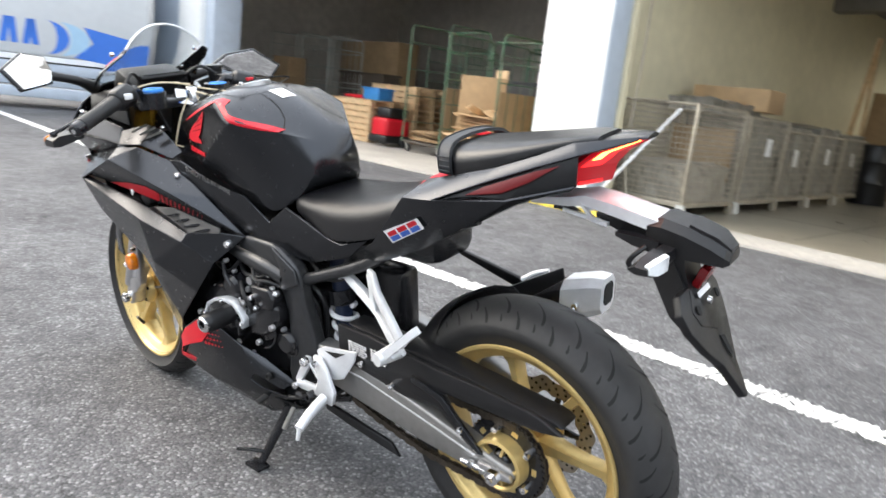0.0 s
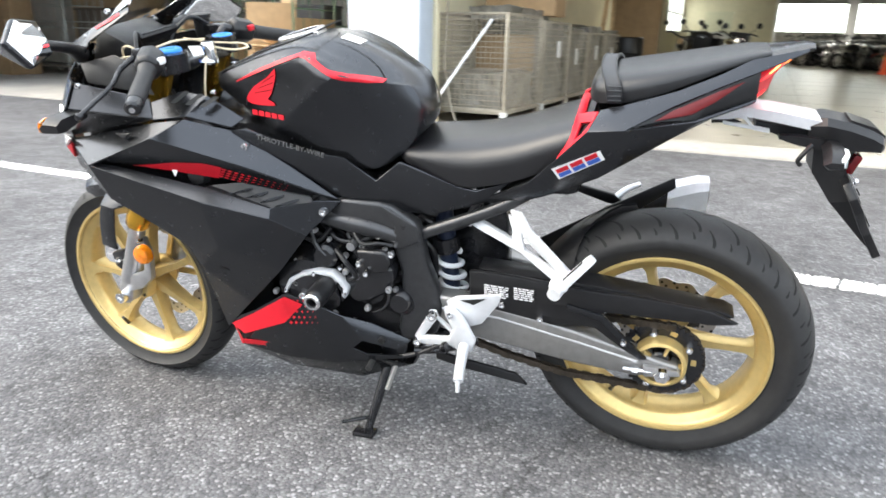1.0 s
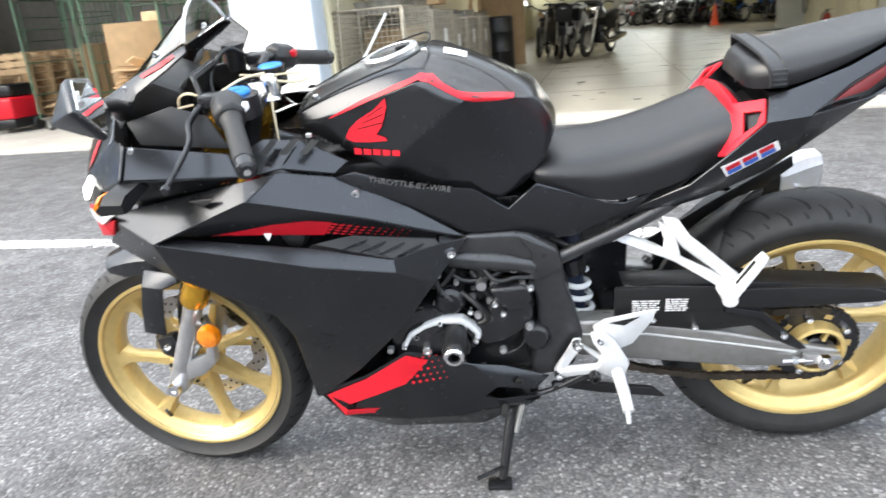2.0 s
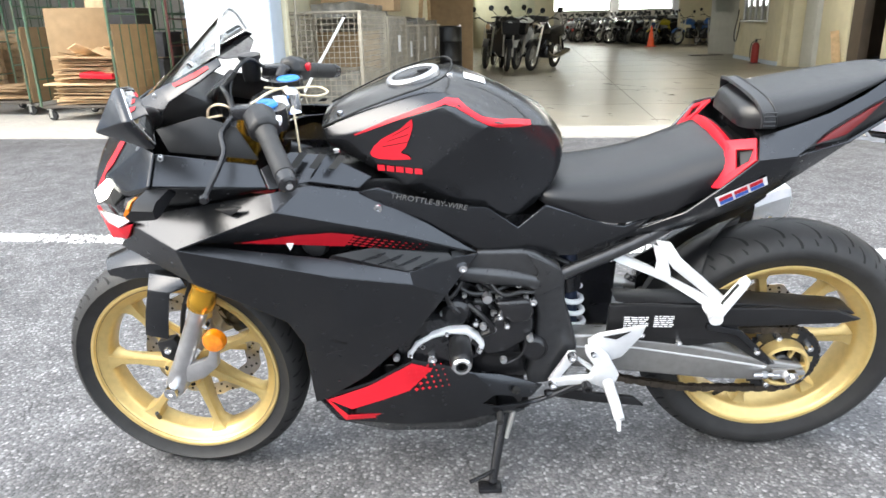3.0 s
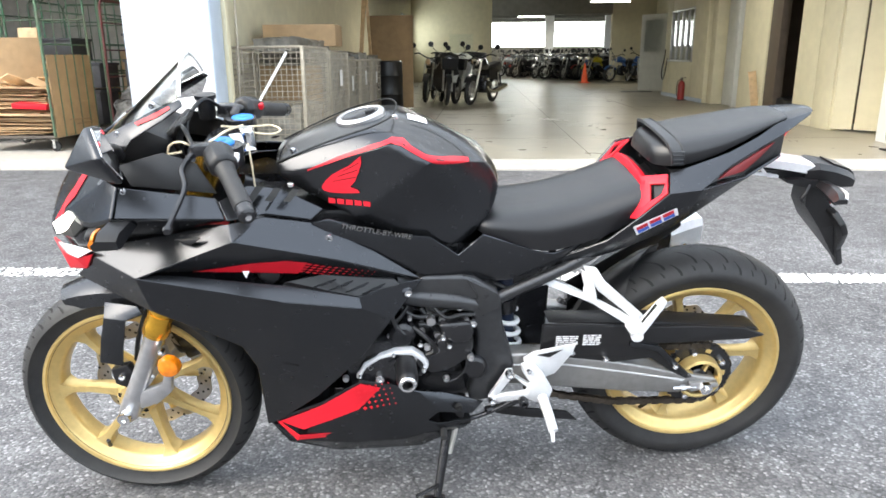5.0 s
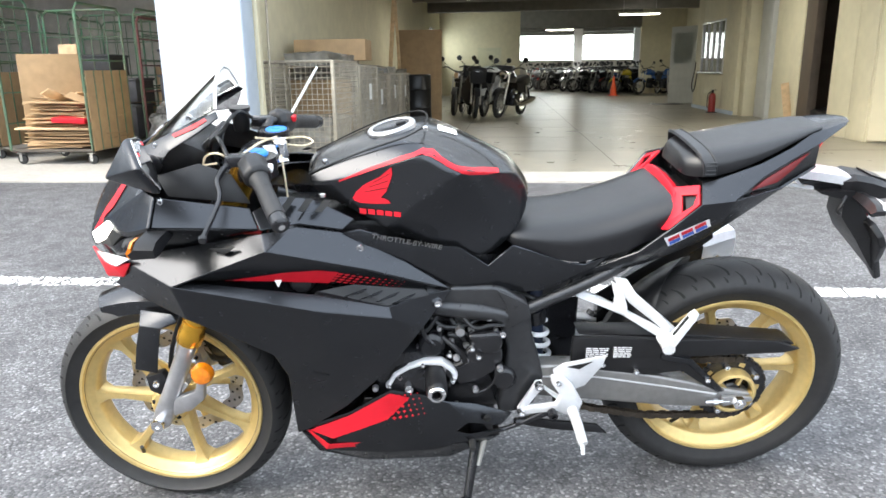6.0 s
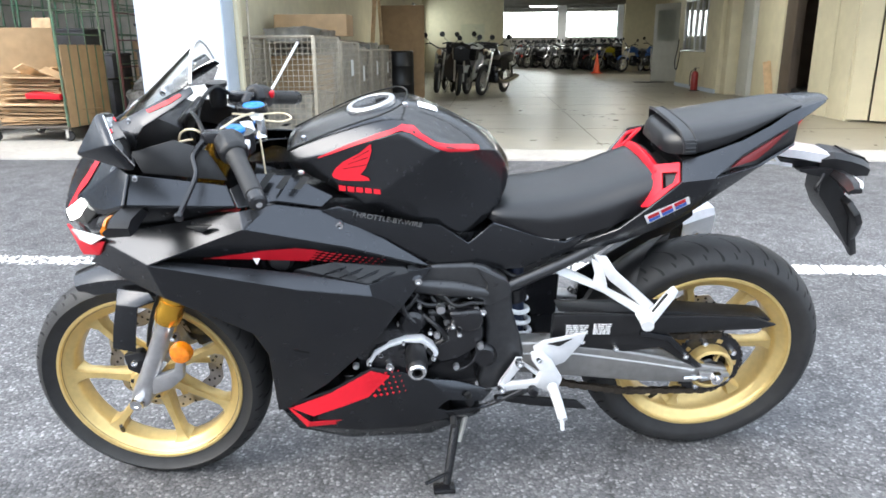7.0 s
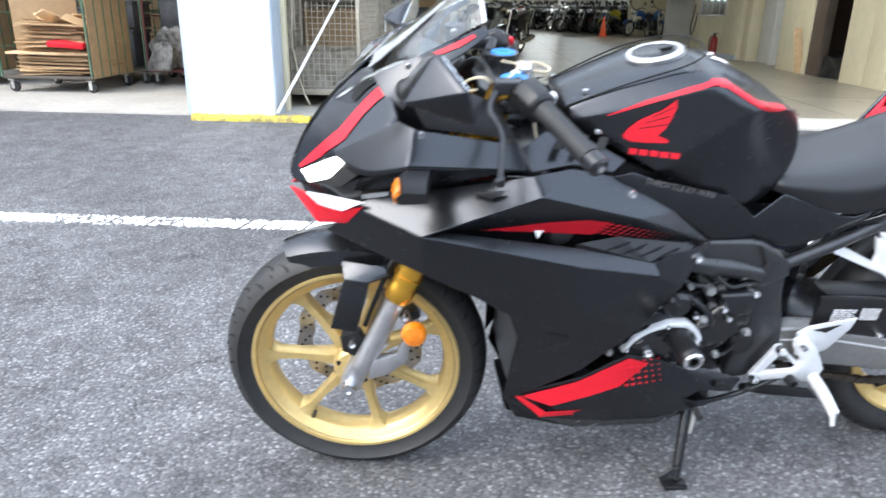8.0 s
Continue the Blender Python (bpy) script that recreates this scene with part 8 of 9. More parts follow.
# ---- side fairing ----
A = {"A": (-0.735, -0.095, 0.660), "A2": (-0.672, -0.156, 0.735), "t0": (-0.688, -0.141, 0.744), "B": (-0.567, -0.237, 0.720), "t1": (-0.526, -0.184, 0.787), "E": (-0.371, -0.256, 0.801), "t2": (-0.381, -0.220, 0.825), "t3": (-0.312, -0.206, 0.832), "t4": (-0.226, -0.172, 0.802), "t5": (-0.099, -0.170, 0.730),
     "F": (0.003, -0.150, 0.648), "G": (-0.066, -0.200, 0.580), "J": (-0.131, -0.238, 0.632), "cr": (-0.290, -0.246, 0.660), "E2": (-0.190, -0.222, 0.742), "E3": (-0.030, -0.166, 0.664), "ve": (-0.050, -0.182, 0.656), "jb": (-0.138, -0.214, 0.646), "cb": (-0.290, -0.216, 0.683), "bb": (-0.557, -0.223, 0.727),
     "l1": (-0.558, -0.205, 0.624), "l2": (-0.46, -0.205, 0.571), "l3": (-0.392, -0.195, 0.522), "l4": (-0.368, -0.182, 0.457), "l5": (-0.372, -0.125, 0.245), "r1": (-0.136, -0.212, 0.49), "r2": (-0.236, -0.204, 0.386), "r3": (-0.336, -0.155, 0.282), "m1": (-0.27, -0.238, 0.55),
     "u1": (-0.46, -0.212, 0.718), "u2": (-0.33, -0.208, 0.708), "u3": (-0.205, -0.198, 0.694), "u4": (-0.06, -0.172, 0.664), "li": (-0.285, -0.205, 0.684), "lj": (-0.14, -0.205, 0.642)}
AN = list(A)
for s in (-1, 1):
    tab = [(x, y * -s, z) for x, y, z in A.values()]
    fa = empty("side_fairing", parent=moto)
    out = (0, s, 0.2)

    def sub(fs, thick=0.005, w=0.004):
        used = sorted({i for f in fs for i in f})
        return shell([tab[i] for i in used], [tuple(used.index(i) for i in f) for f in fs], thick, w, out=out)

    creased(part("lower_panel", sub(faces_of(["A l1 B A2", "B l1 l2 cr", "cr l2 l3 m1", "cr m1 J", "J m1 r1 G", "m1 l3 l4", "m1 l4 r2 r1", "l4 l5 r3 r2"], AN)), PAINT_BLACK, fa, "large matt black fairing side", 35))
    creased(part("crease_band", sub(faces_of(["B cr cb bb", "cr J jb cb", "J G F ve jb"], AN), 0.005, 0.002), PAINT_BLACK, fa, "", 35))
    creased(part("shoulder_panel", sub(faces_of(["t0 A2 B t1", "t1 B E t2", "t2 E t3", "t3 E E2 t4", "t4 E2 t5", "t5 E2 E3 F"], AN), 0.005, 0.008), PAINT_BLACK, fa, "matt black fairing shoulder", 35))
    rp = creased(part("recess_panel", sub(faces_of(["bb E u1", "E u2 u1", "E E2 u3 u2", "E2 E3 u4 u3"], AN), 0.004, 0.002), PAINT_BLACK, fa, "", 35))
    rows = [(-0.479, 0.7175, -0.479, 0.7165), (-0.403, 0.730, -0.405, 0.716), (-0.345, 0.740, -0.365, 0.714), (-0.277, 0.743, -0.300, 0.707), (-0.235, 0.735, -0.258, 0.702)]
    part("red_graphic", drape(flat(rows), rp, (0, -s, 0), 0.001), PAINT_RED, fa, "red fading graphic in the fairing recess", 60)
    if s < 0:
        for k in range(11):
            for j in range(4):
                x, z = -0.232 + k * 0.0130 - j * 0.006, 0.729 - k * 0.0038 - j * 0.0068
                q = 0.0064 * (1 - k / 13)
                part("fade_dash", drape(flat([(x - q, z + 0.0012, x - q, z), (x, z + q * 0.55, x, z - q * 0.55), (x + q, z, x + q, z - 0.0012)]), rp, (0, 1, 0), 0.001, 1), PAINT_RED, fa)
    lp = part("louvre_panel", sub(faces_of(["li u3 lj", "u3 u4 ve lj", "lj ve jb", "li lj jb cb"], AN), 0.004, 0.002), BLACK_PLASTIC, fa, "black louvred grille panel")
    for k in range(5):
        x, z = -0.232 + k * 0.034, 0.668 - k * 0.0075
        part("louvre_rib", drape(flat([(x, z + 0.0010, x, z - 0.0005), (x + 0.022, z + 0.0085, x + 0.022, z + 0.0035), (x + 0.040, z + 0.0135, x + 0.040, z + 0.0075), (x + 0.050, z + 0.0150, x + 0.050, z + 0.0130)]), lp, (0, -s, 0), 0.0025), PAINT_BLACK, fa)
    part("duct_wall", skin([(-0.62, s * 0.15, 0.80), (-0.15, s * 0.15, 0.78), (-0.15, s * 0.15, 0.58), (-0.40, s * 0.15, 0.55), (-0.62, s * 0.15, 0.66)], 0.004, 0), ENGINE, fa)
    part("marker_tab", skin([(-0.372, s * 0.212, 0.727), (-0.346, s * 0.212, 0.728), (-0.36, s * 0.216, 0.701)], 0.004, 0.001), PAPER, fa)
    part("duct_knob", lathe([(0, -0.02), (0.02, -0.015), (0.028, 0.0), (0, 0.01)], 18, pose(-0.315, s * 0.19, 0.702)), BLACK_PLASTIC, fa)
    part("fairing_bolt", bolt(-0.031, s * 0.172 - 0.002, 0.630, 0.0095, 0.010) if s < 0 else bolt(-0.031, 0.165, 0.630, 0.009), CHROME, fa)
    part("lower_badge", skin([(-0.315, s * 0.222, 0.462), (-0.275, s * 0.225, 0.474), (-0.275, s * 0.225, 0.469), (-0.315, s * 0.222, 0.457)], 0.002, 0), ENGINE, fa)
    # slotted cover between fairing and tank
    creased(part("slot_cover", shell([(-0.400, s * 0.190, 0.860), (-0.383, s * 0.216, 0.829), (-0.312, s * 0.202, 0.836), (-0.226, s * 0.170, 0.806), (-0.200, s * 0.155, 0.824), (-0.285, s * 0.150, 0.868), (-0.35, s * 0.145, 0.874)], [(0, 1, 2, 5, 6), (2, 3, 4, 5)], 0.005, 0.003, out=(0, s, 1)), PAINT_BLACK, fa, "", 35))
    for k in range(3):
        x = -0.345 + k * 0.035
        part("vent_slot", skin([(x, s * 0.198, 0.8635 - k * 0.002), (x + 0.014, s * 0.200, 0.8625 - k * 0.002), (x + 0.030, s * 0.168, 0.8785 - k * 0.004), (x + 0.016, s * 0.166, 0.8795 - k * 0.004)], 0.002 * -s, 0), GROOVE, fa)
    part("cover_screw", lathe([(0, 0.004), (0.006, 0.003), (0.007, -0.002)], 12, pose(-0.262, s * 0.16, 0.879, 90, 0, 0)), CHROME, fa)
    part("winglet", skin([(-0.485, s * 0.222, 0.795), (-0.43, s * 0.240, 0.805), (-0.452, s * 0.238, 0.79)], 0.006 * -s, 0.001), BLACK_PLASTIC, fa)

liner = [(A[k][0] + 0.022, A[k][1] * 0.97, A[k][2]) for k in ("l1", "l2", "l3", "l4", "l5")]
part("fairing_liner", loft([[(x, y + (-2 * y) * j / 6, z) for j in range(7)] + [(x + 0.008, -y + (2 * y) * j / 6, z) for j in range(7)] for x, y, z in liner]), BLACK_PLASTIC, moto, "black inner liner between the fairing sides", 60)

# ---- nose cowl, lamps, screen ----
N = {"n0": (-0.812, 0, 0.728), "n1": (-0.784, 0, 0.802), "n2": (-0.742, 0, 0.872), "n3": (-0.655, 0, 0.958), "h0": (-0.775, -0.055, 0.737), "h1": (-0.728, -0.102, 0.812), "q": (-0.668, -0.105, 0.893), "ue": (-0.662, -0.176, 0.802), "ca": (-0.589, -0.238, 0.845), "cb": (-0.578, -0.206, 0.900), "r": (-0.604, -0.186, 0.906), "wb": (-0.622, -0.104, 0.950), "hm": (-0.742, -0.07, 0.782)}
NN = list(N)
co = empty("nose_cowl", parent=moto)


def cowl_skin(tab, s):
    """One side of the cowl; its edges and two long ridges are creased, the rest is rounded by the modifier."""
    bm = from_faces(tab, faces_of(["n0 h0 hm n1", "hm h1 q n2 n1", "n2 q wb n3", "h1 ue r", "h1 r q", "ue ca cb r", "q r wb"], NN))
    bmesh.ops.delete(bm, geom=[v for v in bm.verts if not v.link_faces], context="VERTS")
    bmesh.ops.recalc_face_normals(bm, faces=bm.faces)
    if sum(f.normal.dot(Vector((-0.6, s, 0.3))) * f.calc_area() for f in bm.faces) < 0:
        bmesh.ops.reverse_faces(bm, faces=list(bm.faces))
    lay = bm.edges.layers.float.new("crease_edge")
    at = {k: Vector(tab[i]) for i, k in enumerate(NN)}
    ridge = {("h1", "r"): 0.95, ("r", "cb"): 0.9, ("q", "wb"): 0.5, ("h1", "q"): 0.35, ("ue", "r"): 0.3}
    for e in bm.edges:
        if e.is_boundary:
            e[lay] = 1.0 if max(abs(v.co.y) for v in e.verts) > 0.001 else 0.0
        for (a, b), k in ridge.items():
            if {round((v.co - at[a]).length, 4) == 0 for v in e.verts} == {True, False} and any((v.co - at[b]).length < 1e-4 for v in e.verts):
                e[lay] = k
                e.smooth = k < 0.6
    for f in bm.faces:
        f.smooth = True
    return bm


shells = {}
for s in (-1, 1):
    tab = [(x, y * -s, z) for x, y, z in N.values()]
    shells[s] = part("cowl_shell", cowl_skin(tab, s), PAINT_BLACK, co, "matt black nose cowl with long soft creases", None)
    sd = shells[s].modifiers.new("round", "SUBSURF")
    sd.levels = sd.render_levels = 3
    th = shells[s].modifiers.new("thick", "SOLIDIFY")
    th.thickness = 0.004
    part("head_lamp", shell([(x, y * -s, z) for x, y, z in ((-0.775, -0.056, 0.742), (-0.742, -0.072, 0.780), (-0.727, -0.104, 0.809), (-0.652, -0.172, 0.822), (-0.700, -0.150, 0.775))], [(0, 1, 2, 4), (2, 3, 4)], 0.006, 0.002, out=(-0.6, s, 0)), GROOVE, co, "dark slim head lamp")
    part("position_lamp", shell([(x, y * -s, z) for x, y, z in ((-0.778, -0.055, 0.766), (-0.712, -0.122, 0.820), (-0.697, -0.138, 0.814), (-0.726, -0.128, 0.781), (-0.760, -0.086, 0.755))], [(0, 1, 2, 3, 4)], 0.006, 0.001, out=(-0.6, s, 0)), HEAD_GLOW, co, "white lit position lamp")
    side = lambda pts: [(x, y * -s, z) for x, y, z in pts]
    up = side([(-0.790, -0.035, 0.767), (-0.757, -0.052, 0.800), (-0.729, -0.072, 0.831), (-0.703, -0.089, 0.858), (-0.663, -0.101, 0.912), (-0.640, -0.104, 0.934), (-0.622, -0.108, 0.944)])
    dn = side([(-0.786, -0.042, 0.764), (-0.740, -0.085, 0.804), (-0.713, -0.105, 0.829), (-0.691, -0.114, 0.847), (-0.658, -0.116, 0.892), (-0.634, -0.118, 0.914), (-0.614, -0.120, 0.928)])
    part("red_cowl_stripe", drape(list(zip(up, dn)), shells[s], (0.65, -s * 0.7, -0.3), 0.002), PAINT_RED, co, "red stripe down the cowl", 60)
    a, b = side([(-0.686, -0.064, 0.908), (-0.664, -0.054, 0.930), (-0.636, -0.070, 0.948)]), side([(-0.678, -0.080, 0.902), (-0.656, -0.080, 0.922), (-0.638, -0.086, 0.938)])
    part("air_slot", drape(list(zip(a, b)), shells[s], (0.65, -s * 0.7, -0.3), 0.0025), GROOVE, co)
    # lower lamps and red lip
    part("red_lip", shell([(x, y * -s, z) for x, y, z in ((-0.806, -0.01, 0.712), (-0.770, -0.062, 0.720), (-0.715, -0.136, 0.722), (-0.666, -0.168, 0.742), (-0.694, -0.142, 0.698), (-0.752, -0.085, 0.672))], [(0, 1, 5), (1, 2, 4, 5), (2, 3, 4)], 0.006, 0.002, out=(-0.6, s, 0)), PAINT_RED, co, "red lip under the head lamps")
    part("running_lamp", shell([(x, y * -s, z) for x, y, z in ((-0.772, -0.070, 0.727), (-0.737, -0.114, 0.742), (-0.664, -0.174, 0.755), (-0.702, -0.152, 0.728), (-0.746, -0.100, 0.715))], [(0, 1, 4), (1, 2, 3, 4)], 0.008, 0.002, out=(-0.6, s, 0)), CLEAR_LENS, co, "clear running lamp")
    part("dark_gap", shell([(x, y * -s, z) for x, y, z in ((-0.79, -0.01, 0.735), (-0.70, -0.145, 0.775), (-0.66, -0.165, 0.80), (-0.67, -0.15, 0.74), (-0.70, -0.12, 0.70), (-0.77, -0.02, 0.69))], [(0, 1, 4, 5), (1, 2, 3, 4)], 0.004, 0, out=(-0.6, s, 0)), ENGINE, co)
    creased(part("side_inset", shell([(x, y * -s, z) for x, y, z in ((-0.586, -0.230, 0.846), (-0.577, -0.200, 0.898), (-0.405, -0.186, 0.866), (-0.386, -0.210, 0.829))], [(0, 1, 2, 3)], 0.005, 0.003, out=(0, s, 0.4)), PAINT_BLACK, co, "flat matt black panel beside the fork", 35))
    creased(part("under_trim", shell([(x, y * -s, z) for x, y, z in ((-0.698, -0.132, 0.748), (-0.662, -0.174, 0.800), (-0.588, -0.236, 0.844), (-0.386, -0.213, 0.828), (-0.526, -0.183, 0.790))], [(0, 1, 2, 4), (2, 3, 4)], 0.004, 0, out=(0, s, 0.5)), PAINT_BLACK, co, "", 35))
    part("inner_panel", shell(side([(-0.580, -0.165, 0.930), (-0.500, -0.150, 0.948), (-0.440, -0.150, 0.925), (-0.405, -0.168, 0.868), (-0.560, -0.180, 0.892)]), [(0, 1, 2, 3, 4)], 0.004, 0.001, out=(0, s, 0.4)), BLACK_PLASTIC, co, "black inner fairing panel")
    part("inset_bolt", bolt(-0.568, s * 0.200, 0.890, 0.006, 0.006), CHROME, co)
    rail = part("screen_rail", shell(side([(-0.645, -0.114, 0.958), (-0.569, -0.122, 0.996), (-0.504, -0.121, 1.025), (-0.462, -0.115, 1.043), (-0.455, -0.129, 1.034), (-0.492, -0.144, 1.010), (-0.552, -0.154, 0.976), (-0.597, -0.160, 0.915), (-0.625, -0.130, 0.928)]), [(0, 1, 6, 7, 8), (1, 2, 5, 6), (2, 3, 4, 5)], 0.004, 0.002, out=(-0.3, s, 0.3)), PAINT_BLACK, co, "matt grey rail beside the screen")
    part("rail_stripe", drape(flat([(-0.548, 1.000, -0.541, 0.997), (-0.510, 1.017, -0.502, 1.013), (-0.482, 1.030, -0.477, 1.027)]), rail, (0, -s, 0), 0.0015), PAINT_RED, co, "red stripe along the screen rail", 60)
part("inner_dash", join(box((-0.56, 0, 0.93), (0.10, 0.18, 0.10), 0.02, (0, 25, 0)), box((-0.575, 0, 0.86), (0.11, 0.20, 0.10), 0.02)), BLACK_PLASTIC, moto, "black instrument surround")
da = part("instrument_panel", box((-0.512, 0, 0.950), (0.018, 0.14, 0.070), 0.008, (0, 48, 0)), BLACK_PLASTIC, moto, "dark instrument panel")
part("panel_glass", box((-0.5045, 0, 0.957), (0.003, 0.12, 0.056), 0.001, (0, 48, 0)), DARK_GLASS, da)

NU, NS = 12, 8
gv, gf = [], []
for j in range(NS + 1):
    t = j / NS
    cx, cz = -0.715 + 0.247 * t, 0.890 + 0.214 * t - 0.003 * math.sin(math.pi * t)
    ex, ez, ey = -0.648 + 0.186 * t, 0.955 + 0.092 * t, 0.112 + 0.008 * math.sin(math.pi * t)
    for i in range(NU + 1):
        u = -1 + 2 * i / NU
        q = abs(u) ** 2.2
        gv.append((cx * (1 - q) + ex * q, ey * u, cz * (1 - q) + ez * q))
for j in range(NS):
    for i in range(NU):
        a = j * (NU + 1) + i
        gf.append((a, a + 1, a + NU + 2, a + NU + 1))
ws = part("windscreen", shell(gv, gf, 0.003, 0, out=(-0.7, 0, 0.7)), SCREEN, moto, "clear tinted windscreen", 60)
ws.visible_shadow = False
for s in (-1, 1):
    part("screen_bolt", bolt(-0.585, s * 0.122, 0.978, 0.006, 0.006), CHROME, ws)
    part("screen_bolt", bolt(-0.512, s * 0.122, 1.033, 0.006, 0.006), CHROME, ws)
top_edge = [(x, y, z) for x, y, z in gv[-(NU + 1):]]
part("screen_edge", tube(top_edge, 0.003, 6, False), CLEAR_LENS, ws)

# mirrors: six-cornered glass in a wedge-shaped housing; the right one is set lower and further out
def mirror_unit(s, glass, ridge, stalk):
    mi = empty("mirror", parent=moto)
    g = [Vector((x, y * s, z)) for x, y, z in glass]
    r = [Vector((x, y * s, z)) for x, y, z in ridge]
    c = sum(g, Vector()) / 6
    n = (g[2] - g[0]).cross(g[4] - g[0]).normalized()
    n = n if n.x > 0 else -n
    rim = [p - n * 0.010 for p in g]
    bm = from_faces(g + rim + r, [(0, 1, 7, 6), (1, 2, 8, 7), (2, 3, 9, 8), (3, 4, 10, 9), (4, 5, 11, 10), (5, 0, 6, 11), (0, 1, 2, 3, 4, 5),
                                  (6, 7, 12), (7, 8, 13, 12), (8, 9, 13), (9, 10, 13), (10, 11, 12, 13), (11, 6, 12)])
    bmesh.ops.recalc_face_normals(bm, faces=bm.faces)
    part("mirror_shell", bevel(bm, 0.004, 3, 12), PAINT_BLACK, mi, "matt black wedge-shaped mirror housing", 40)
    part("mirror_glass", loft([[c + (p - c) * 0.90 + n * 0.0006 for p in g], [c + (p - c) * 0.89 + n * 0.002 for p in g]]), MIRROR, mi, "mirror glass", 20)
    part("mirror_stalk", tube([tuple(r[1].lerp(c, 0.3)), *[(x, y * s, z) for x, y, z in stalk]], [0.014, 0.011, 0.013, 0.019], 14), BLACK_PLASTIC, mi, "black mirror stalk")


mirror_unit(-1, [(-0.522, 0.392, 1.022), (-0.555, 0.328, 1.054), (-0.560, 0.270, 1.040), (-0.552, 0.262, 1.002), (-0.540, 0.270, 0.974), (-0.506, 0.360, 0.967)],
            [(-0.606, 0.335, 0.985), (-0.612, 0.275, 0.990)], [(-0.575, 0.20, 0.972), (-0.590, 0.145, 0.945)])
mirror_unit(1, [(-0.528, 0.445, 0.952), (-0.537, 0.350, 1.010), (-0.562, 0.262, 1.000), (-0.582, 0.215, 0.966), (-0.568, 0.300, 0.938), (-0.544, 0.420, 0.914)],
            [(-0.612, 0.37, 0.960), (-0.618, 0.27, 0.968)], [(-0.575, 0.20, 0.955), (-0.590, 0.145, 0.945)])

# front indicators
for s in (-1, 1):
    ti = part("front_indicator", loft([[(x - 0.02, s * y, z - h), (x - 0.026, s * y, z), (x - 0.014, s * y, z + h), (x + 0.022, s * y, z + h * 0.8), (x + 0.024, s * y, z - h * 0.8)] for y, x, z, h in ((0.205, -0.57, 0.835, 0.008), (0.235, -0.578, 0.832, 0.012), (0.275, -0.586, 0.824, 0.017), (0.292, -0.588, 0.820, 0.010))]), BLACK_PLASTIC, moto, "black front indicator")
    part("indicator_lens", loft([[(-0.614, s * (0.245 + d), 0.823 - h), (-0.617, s * (0.245 + d), 0.823), (-0.611, s * (0.245 + d), 0.823 + h), (-0.606, s * (0.245 + d), 0.823 + h), (-0.606, s * (0.245 + d), 0.823 - h)] for d, h in ((0.0, 0.012), (0.03, 0.016), (0.046, 0.01))]), AMBER, ti, "amber indicator lens")

# ---- handlebars, yoke, controls ----
part("top_yoke", slab([(-0.455, -0.05), (-0.43, -0.135), (-0.385, -0.14), (-0.365, -0.06), (-0.36, 0.06), (-0.385, 0.14), (-0.43, 0.135), (-0.455, 0.05)], -0.012, 0.012, 0.005), ENGINE, moto, "black top yoke").matrix_local = pose(0, 0, 0.912, -90, 0, 0) @ pose(0, 0, 0)
for s in (-1, 1):
    hb_ = empty("handlebar", parent=moto)
    g0, g1 = Vector((-0.405, s * 0.135, 0.955)), Vector((-0.322, s * 0.333, 0.897))
    d = (g1 - g0).normalized()
    part("bar_clamp", tube([Vector((-0.392, s * 0.100, 0.905)), Vector((-0.392, s * 0.100, 0.945))], 0.036, 20, False), ENGINE, hb_)
    part("bar", tube([Vector((-0.41, s * 0.12, 0.94)), g0, g1], 0.011, 12, False), ENGINE, hb_)
    part("grip", tube([g0 + d * 0.085, g0 + d * 0.09, g0 + d * 0.12, g1 - d * 0.012], [0.020, 0.0175, 0.0165, 0.0170], 20, False), RUBBER, hb_, "black ribbed rubber grip")
    for k in range(9):
        part("grip_rib", tube([g0 + d * (0.10 + k * 0.011), g0 + d * (0.104 + k * 0.011)], 0.0169, 16, False), RUBBER, hb_)
    part("bar_end", tube([g1 - d * 0.010, g1 + d * 0.012, g1 + d * 0.016], [0.0165, 0.0165, 0.012], 16, False), ENGINE, hb_)
    part("bar_end_bolt", tube([g1 + d * 0.015, g1 + d * 0.018], 0.006, 10, False), CHROME, hb_)
    part("switch_box", bevel(tube([g0 + d * 0.02, g0 + d * 0.03, g0 + d * 0.075, g0 + d * 0.083], [0.02, 0.030, 0.029, 0.022], 8, False), 0.003), BLACK_PLASTIC, hb_, "black switch cluster")
    part("switch", box(tuple(g0 + d * 0.055 + Vector((0.028, 0, 0.006))), (0.012, 0.022, 0.014), 0.003), PAINT_RED if s > 0 else WHITE_PRINT, hb_)
    lev = [g0 + d * 0.01 + Vector((-0.035, 0, 0.0)), g0 + d * 0.06 + Vector((-0.075, 0, -0.012)), g0 + d * 0.12 + Vector((-0.085, 0, -0.018)), Vector((-0.46, s * 0.329, 0.868))]
    part("lever", tube(lev, [0.007, 0.006, 0.005, 0.0048], 10), ENGINE, hb_, "black control lever")
    part("lever_ball", lathe([(0, -0.009), (0.006, -0.007), (0.009, 0), (0.006, 0.007), (0, 0.009)], 14, pose(-0.46, s * 0.331, 0.866)), ENGINE, hb_)
    part("lever_perch", box(tuple(g0 + d * 0.012 + Vector((-0.022, 0, 0))), (0.05, 0.03, 0.024), 0.006), ENGINE, hb_)
    part("cable", tube([g0 + d * 0.02 + Vector((-0.04, 0, 0.0)), Vector((-0.47, s * 0.10, 0.985)), Vector((-0.50, s * 0.05, 0.93)), Vector((-0.46, s * 0.02, 0.82))], 0.0045, 8), BLACK_PLASTIC, hb_)
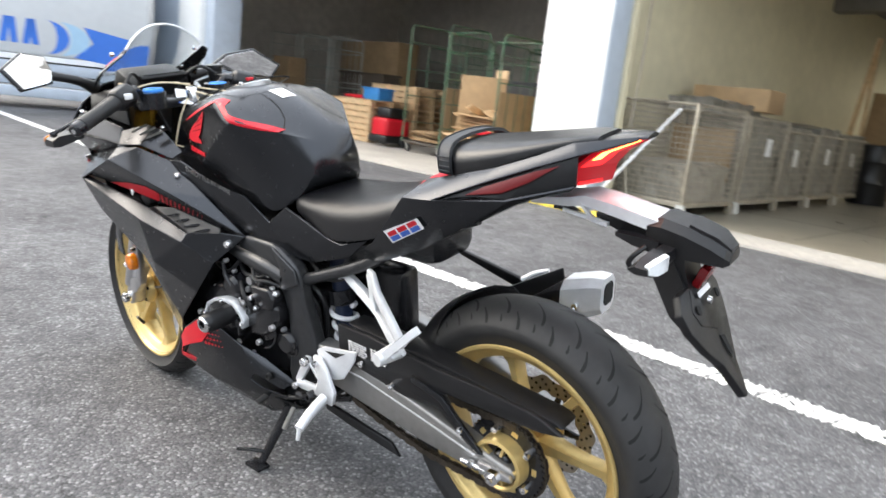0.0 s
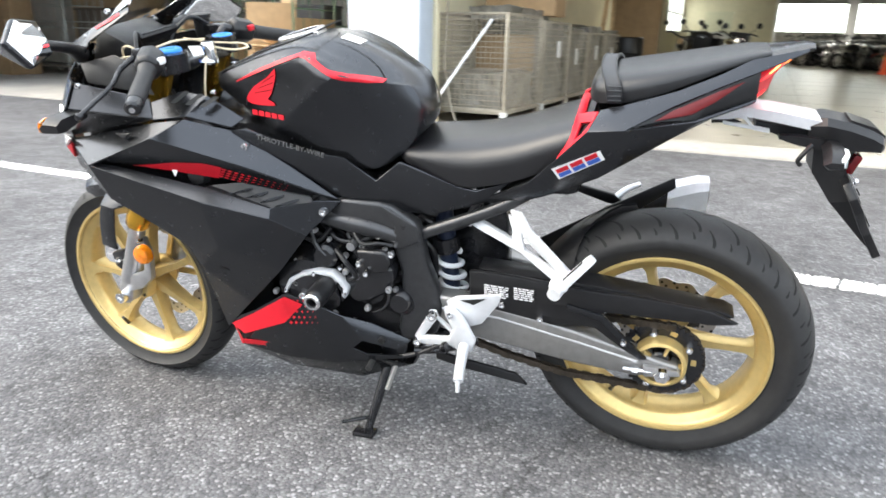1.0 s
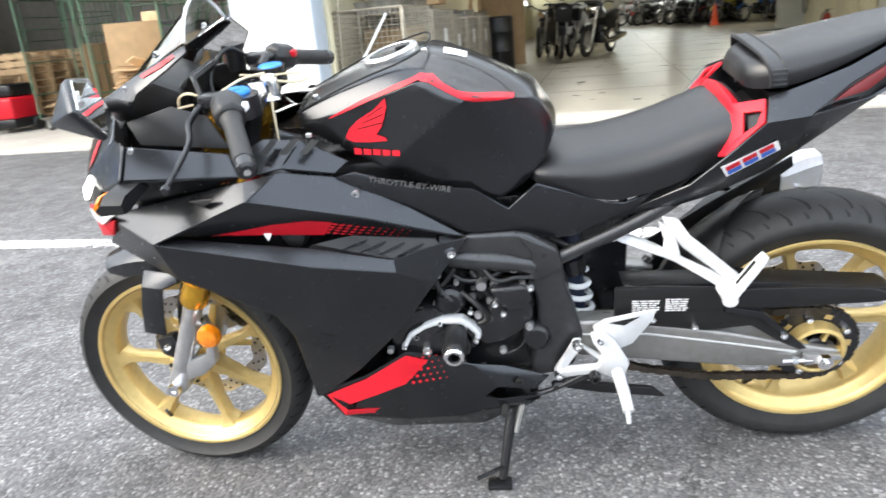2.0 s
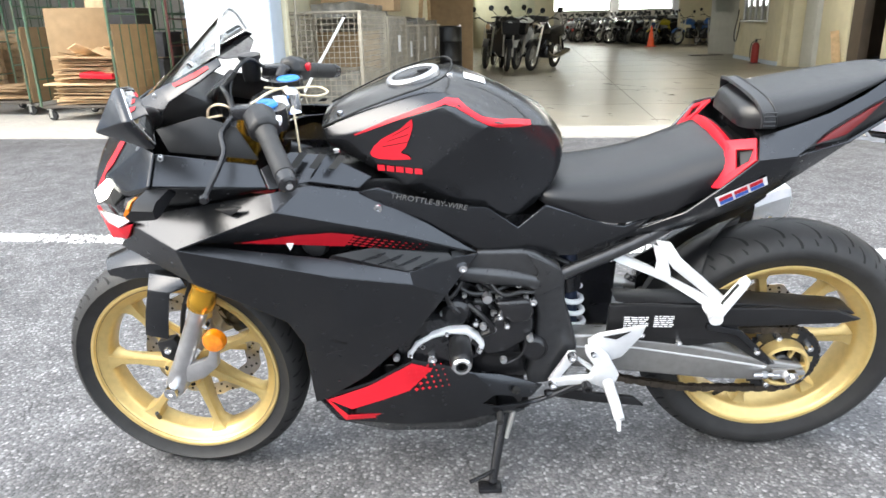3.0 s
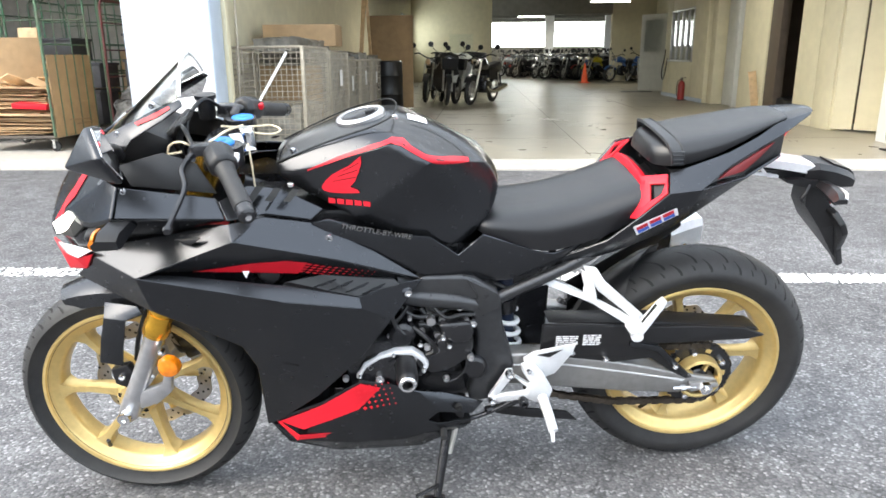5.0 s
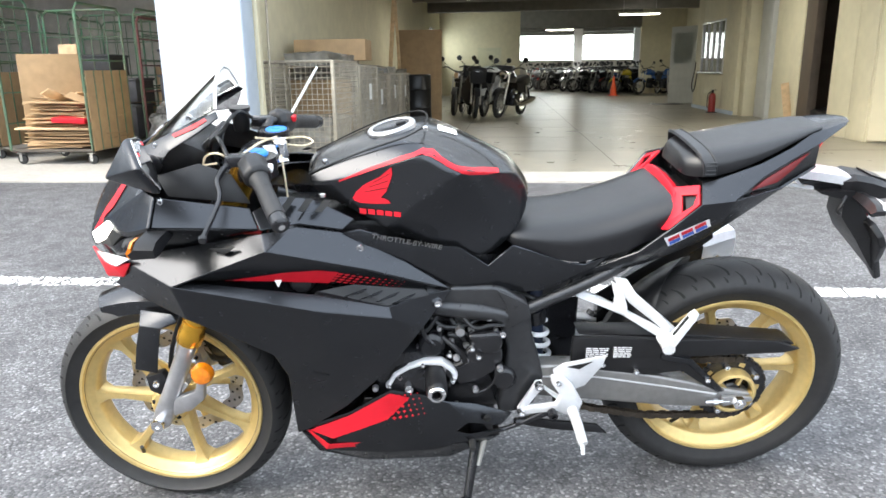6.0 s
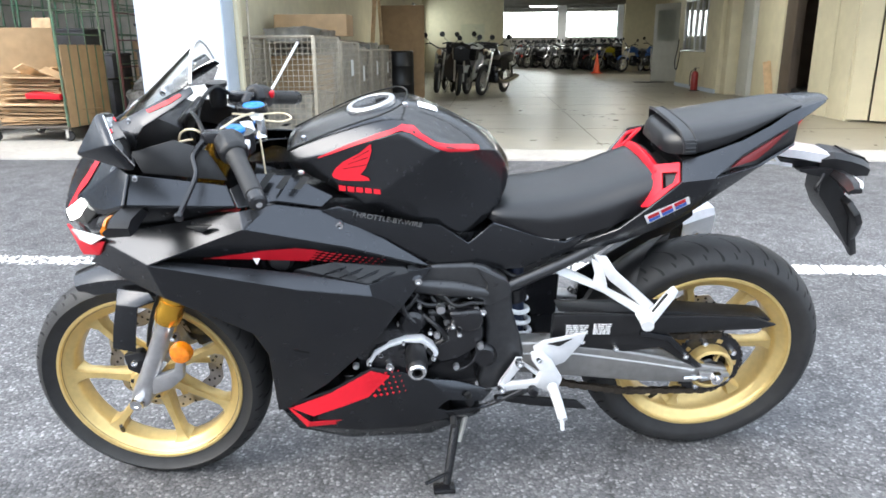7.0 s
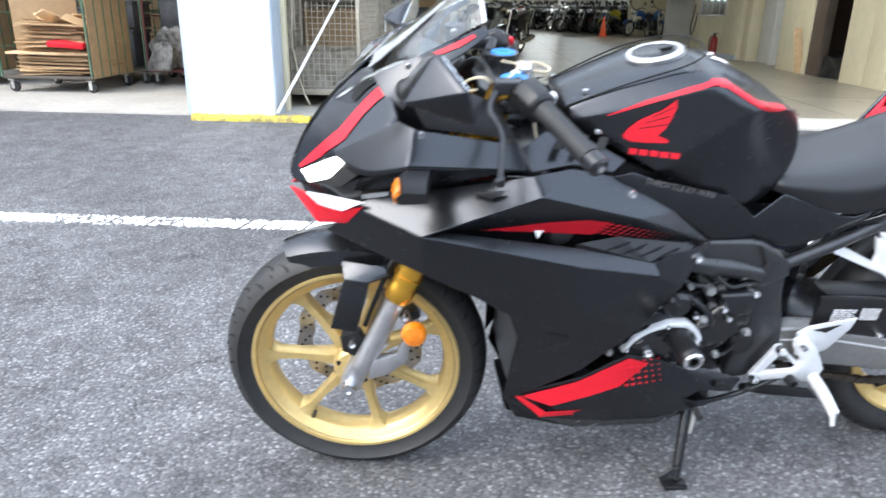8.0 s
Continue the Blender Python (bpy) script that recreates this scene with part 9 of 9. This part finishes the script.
part("brake_reservoir", lathe([(0, -0.03), (0.018, -0.03), (0.02, -0.02), (0.02, 0.015), (0.024, 0.017), (0.024, 0.026), (0, 0.028)], 24, pose(-0.475, 0.155, 0.958, 90, 0, 0)), BLACK_PLASTIC, moto, "small black brake fluid reservoir")
part("steering_stem", tube([(-0.455, 0, 0.76), (-0.41, 0, 0.915)], 0.028, 18, False), ENGINE, moto)
part("key_lock", lathe([(0, 0.02), (0.014, 0.02), (0.018, 0.012), (0.019, -0.03)], 20, pose(-0.365, 0, 0.93, 90, 0, 0)), CHROME, moto)

for x, y, z in ((-0.400, -0.090, 0.948), (-0.386, 0.098, 0.943)):
    part("preload_cap", lathe([(0, 0.006), (0.008, 0.006), (0.010, 0.004), (0.023, 0.004), (0.026, 0.0), (0.026, -0.03)], 24, Matrix.Translation((x, y, z)) @ Matrix.Rotation(radians(90), 4, "X")), BLUE_ANOD, moto, "blue fork cap")
# string, paper tag and loose ends on the bars
tagw = empty("paper_tag", pose(0, 0.033, 0, 11.3, 0, 0))
part("tag_card", shell([(-0.395, -0.030, 0.945), (-0.372, 0.004, 0.938), (-0.345, -0.012, 0.905), (-0.368, -0.046, 0.912)], [(0, 1, 2, 3)], 0.001, 0, out=(0, -1, 0.5)), PAPER, tagw, "white card")
part("tag_corner", shell([(-0.372, -0.0475, 0.9125), (-0.360, -0.040, 0.911), (-0.366, -0.043, 0.921)], [(0, 1, 2)], 0.001, 0, out=(0, -1, 0.5)), BLUE_PRINT, tagw)
part("tag_string", tube([(-0.36, -0.02, 0.92), (-0.352, -0.05, 0.88), (-0.345, -0.075, 0.83), (-0.335, -0.09, 0.80), (-0.31, -0.10, 0.815), (-0.295, -0.09, 0.812)], 0.0022, 6), STRING, tagw, "pale twine")
tagged(tagw, "white paper tag hanging on twine from the handlebar", "paper tag")
tw = empty("twine", pose(0, 0.033, 0, 11.3, 0, 0))
for pts in ([(-0.50, -0.12, 0.93), (-0.49, -0.13, 0.955), (-0.465, -0.14, 0.965), (-0.435, -0.13, 0.95), (-0.41, -0.11, 0.96), (-0.39, -0.07, 0.965), (-0.37, 0.0, 0.955)], [(-0.41, -0.02, 0.96), (-0.38, 0.02, 0.945), (-0.35, 0.06, 0.935), (-0.32, 0.08, 0.93), (-0.30, 0.06, 0.925), (-0.32, 0.02, 0.928), (-0.37, -0.01, 0.945)],
            [(-0.47, -0.125, 0.94), (-0.50, -0.13, 0.935), (-0.515, -0.125, 0.915), (-0.53, -0.12, 0.91)]):
    part("twine_loop", tube(pts, 0.0024, 6), STRING, tw)
tagged(tw, "pale twine looped round the handlebars and levers", "twine")
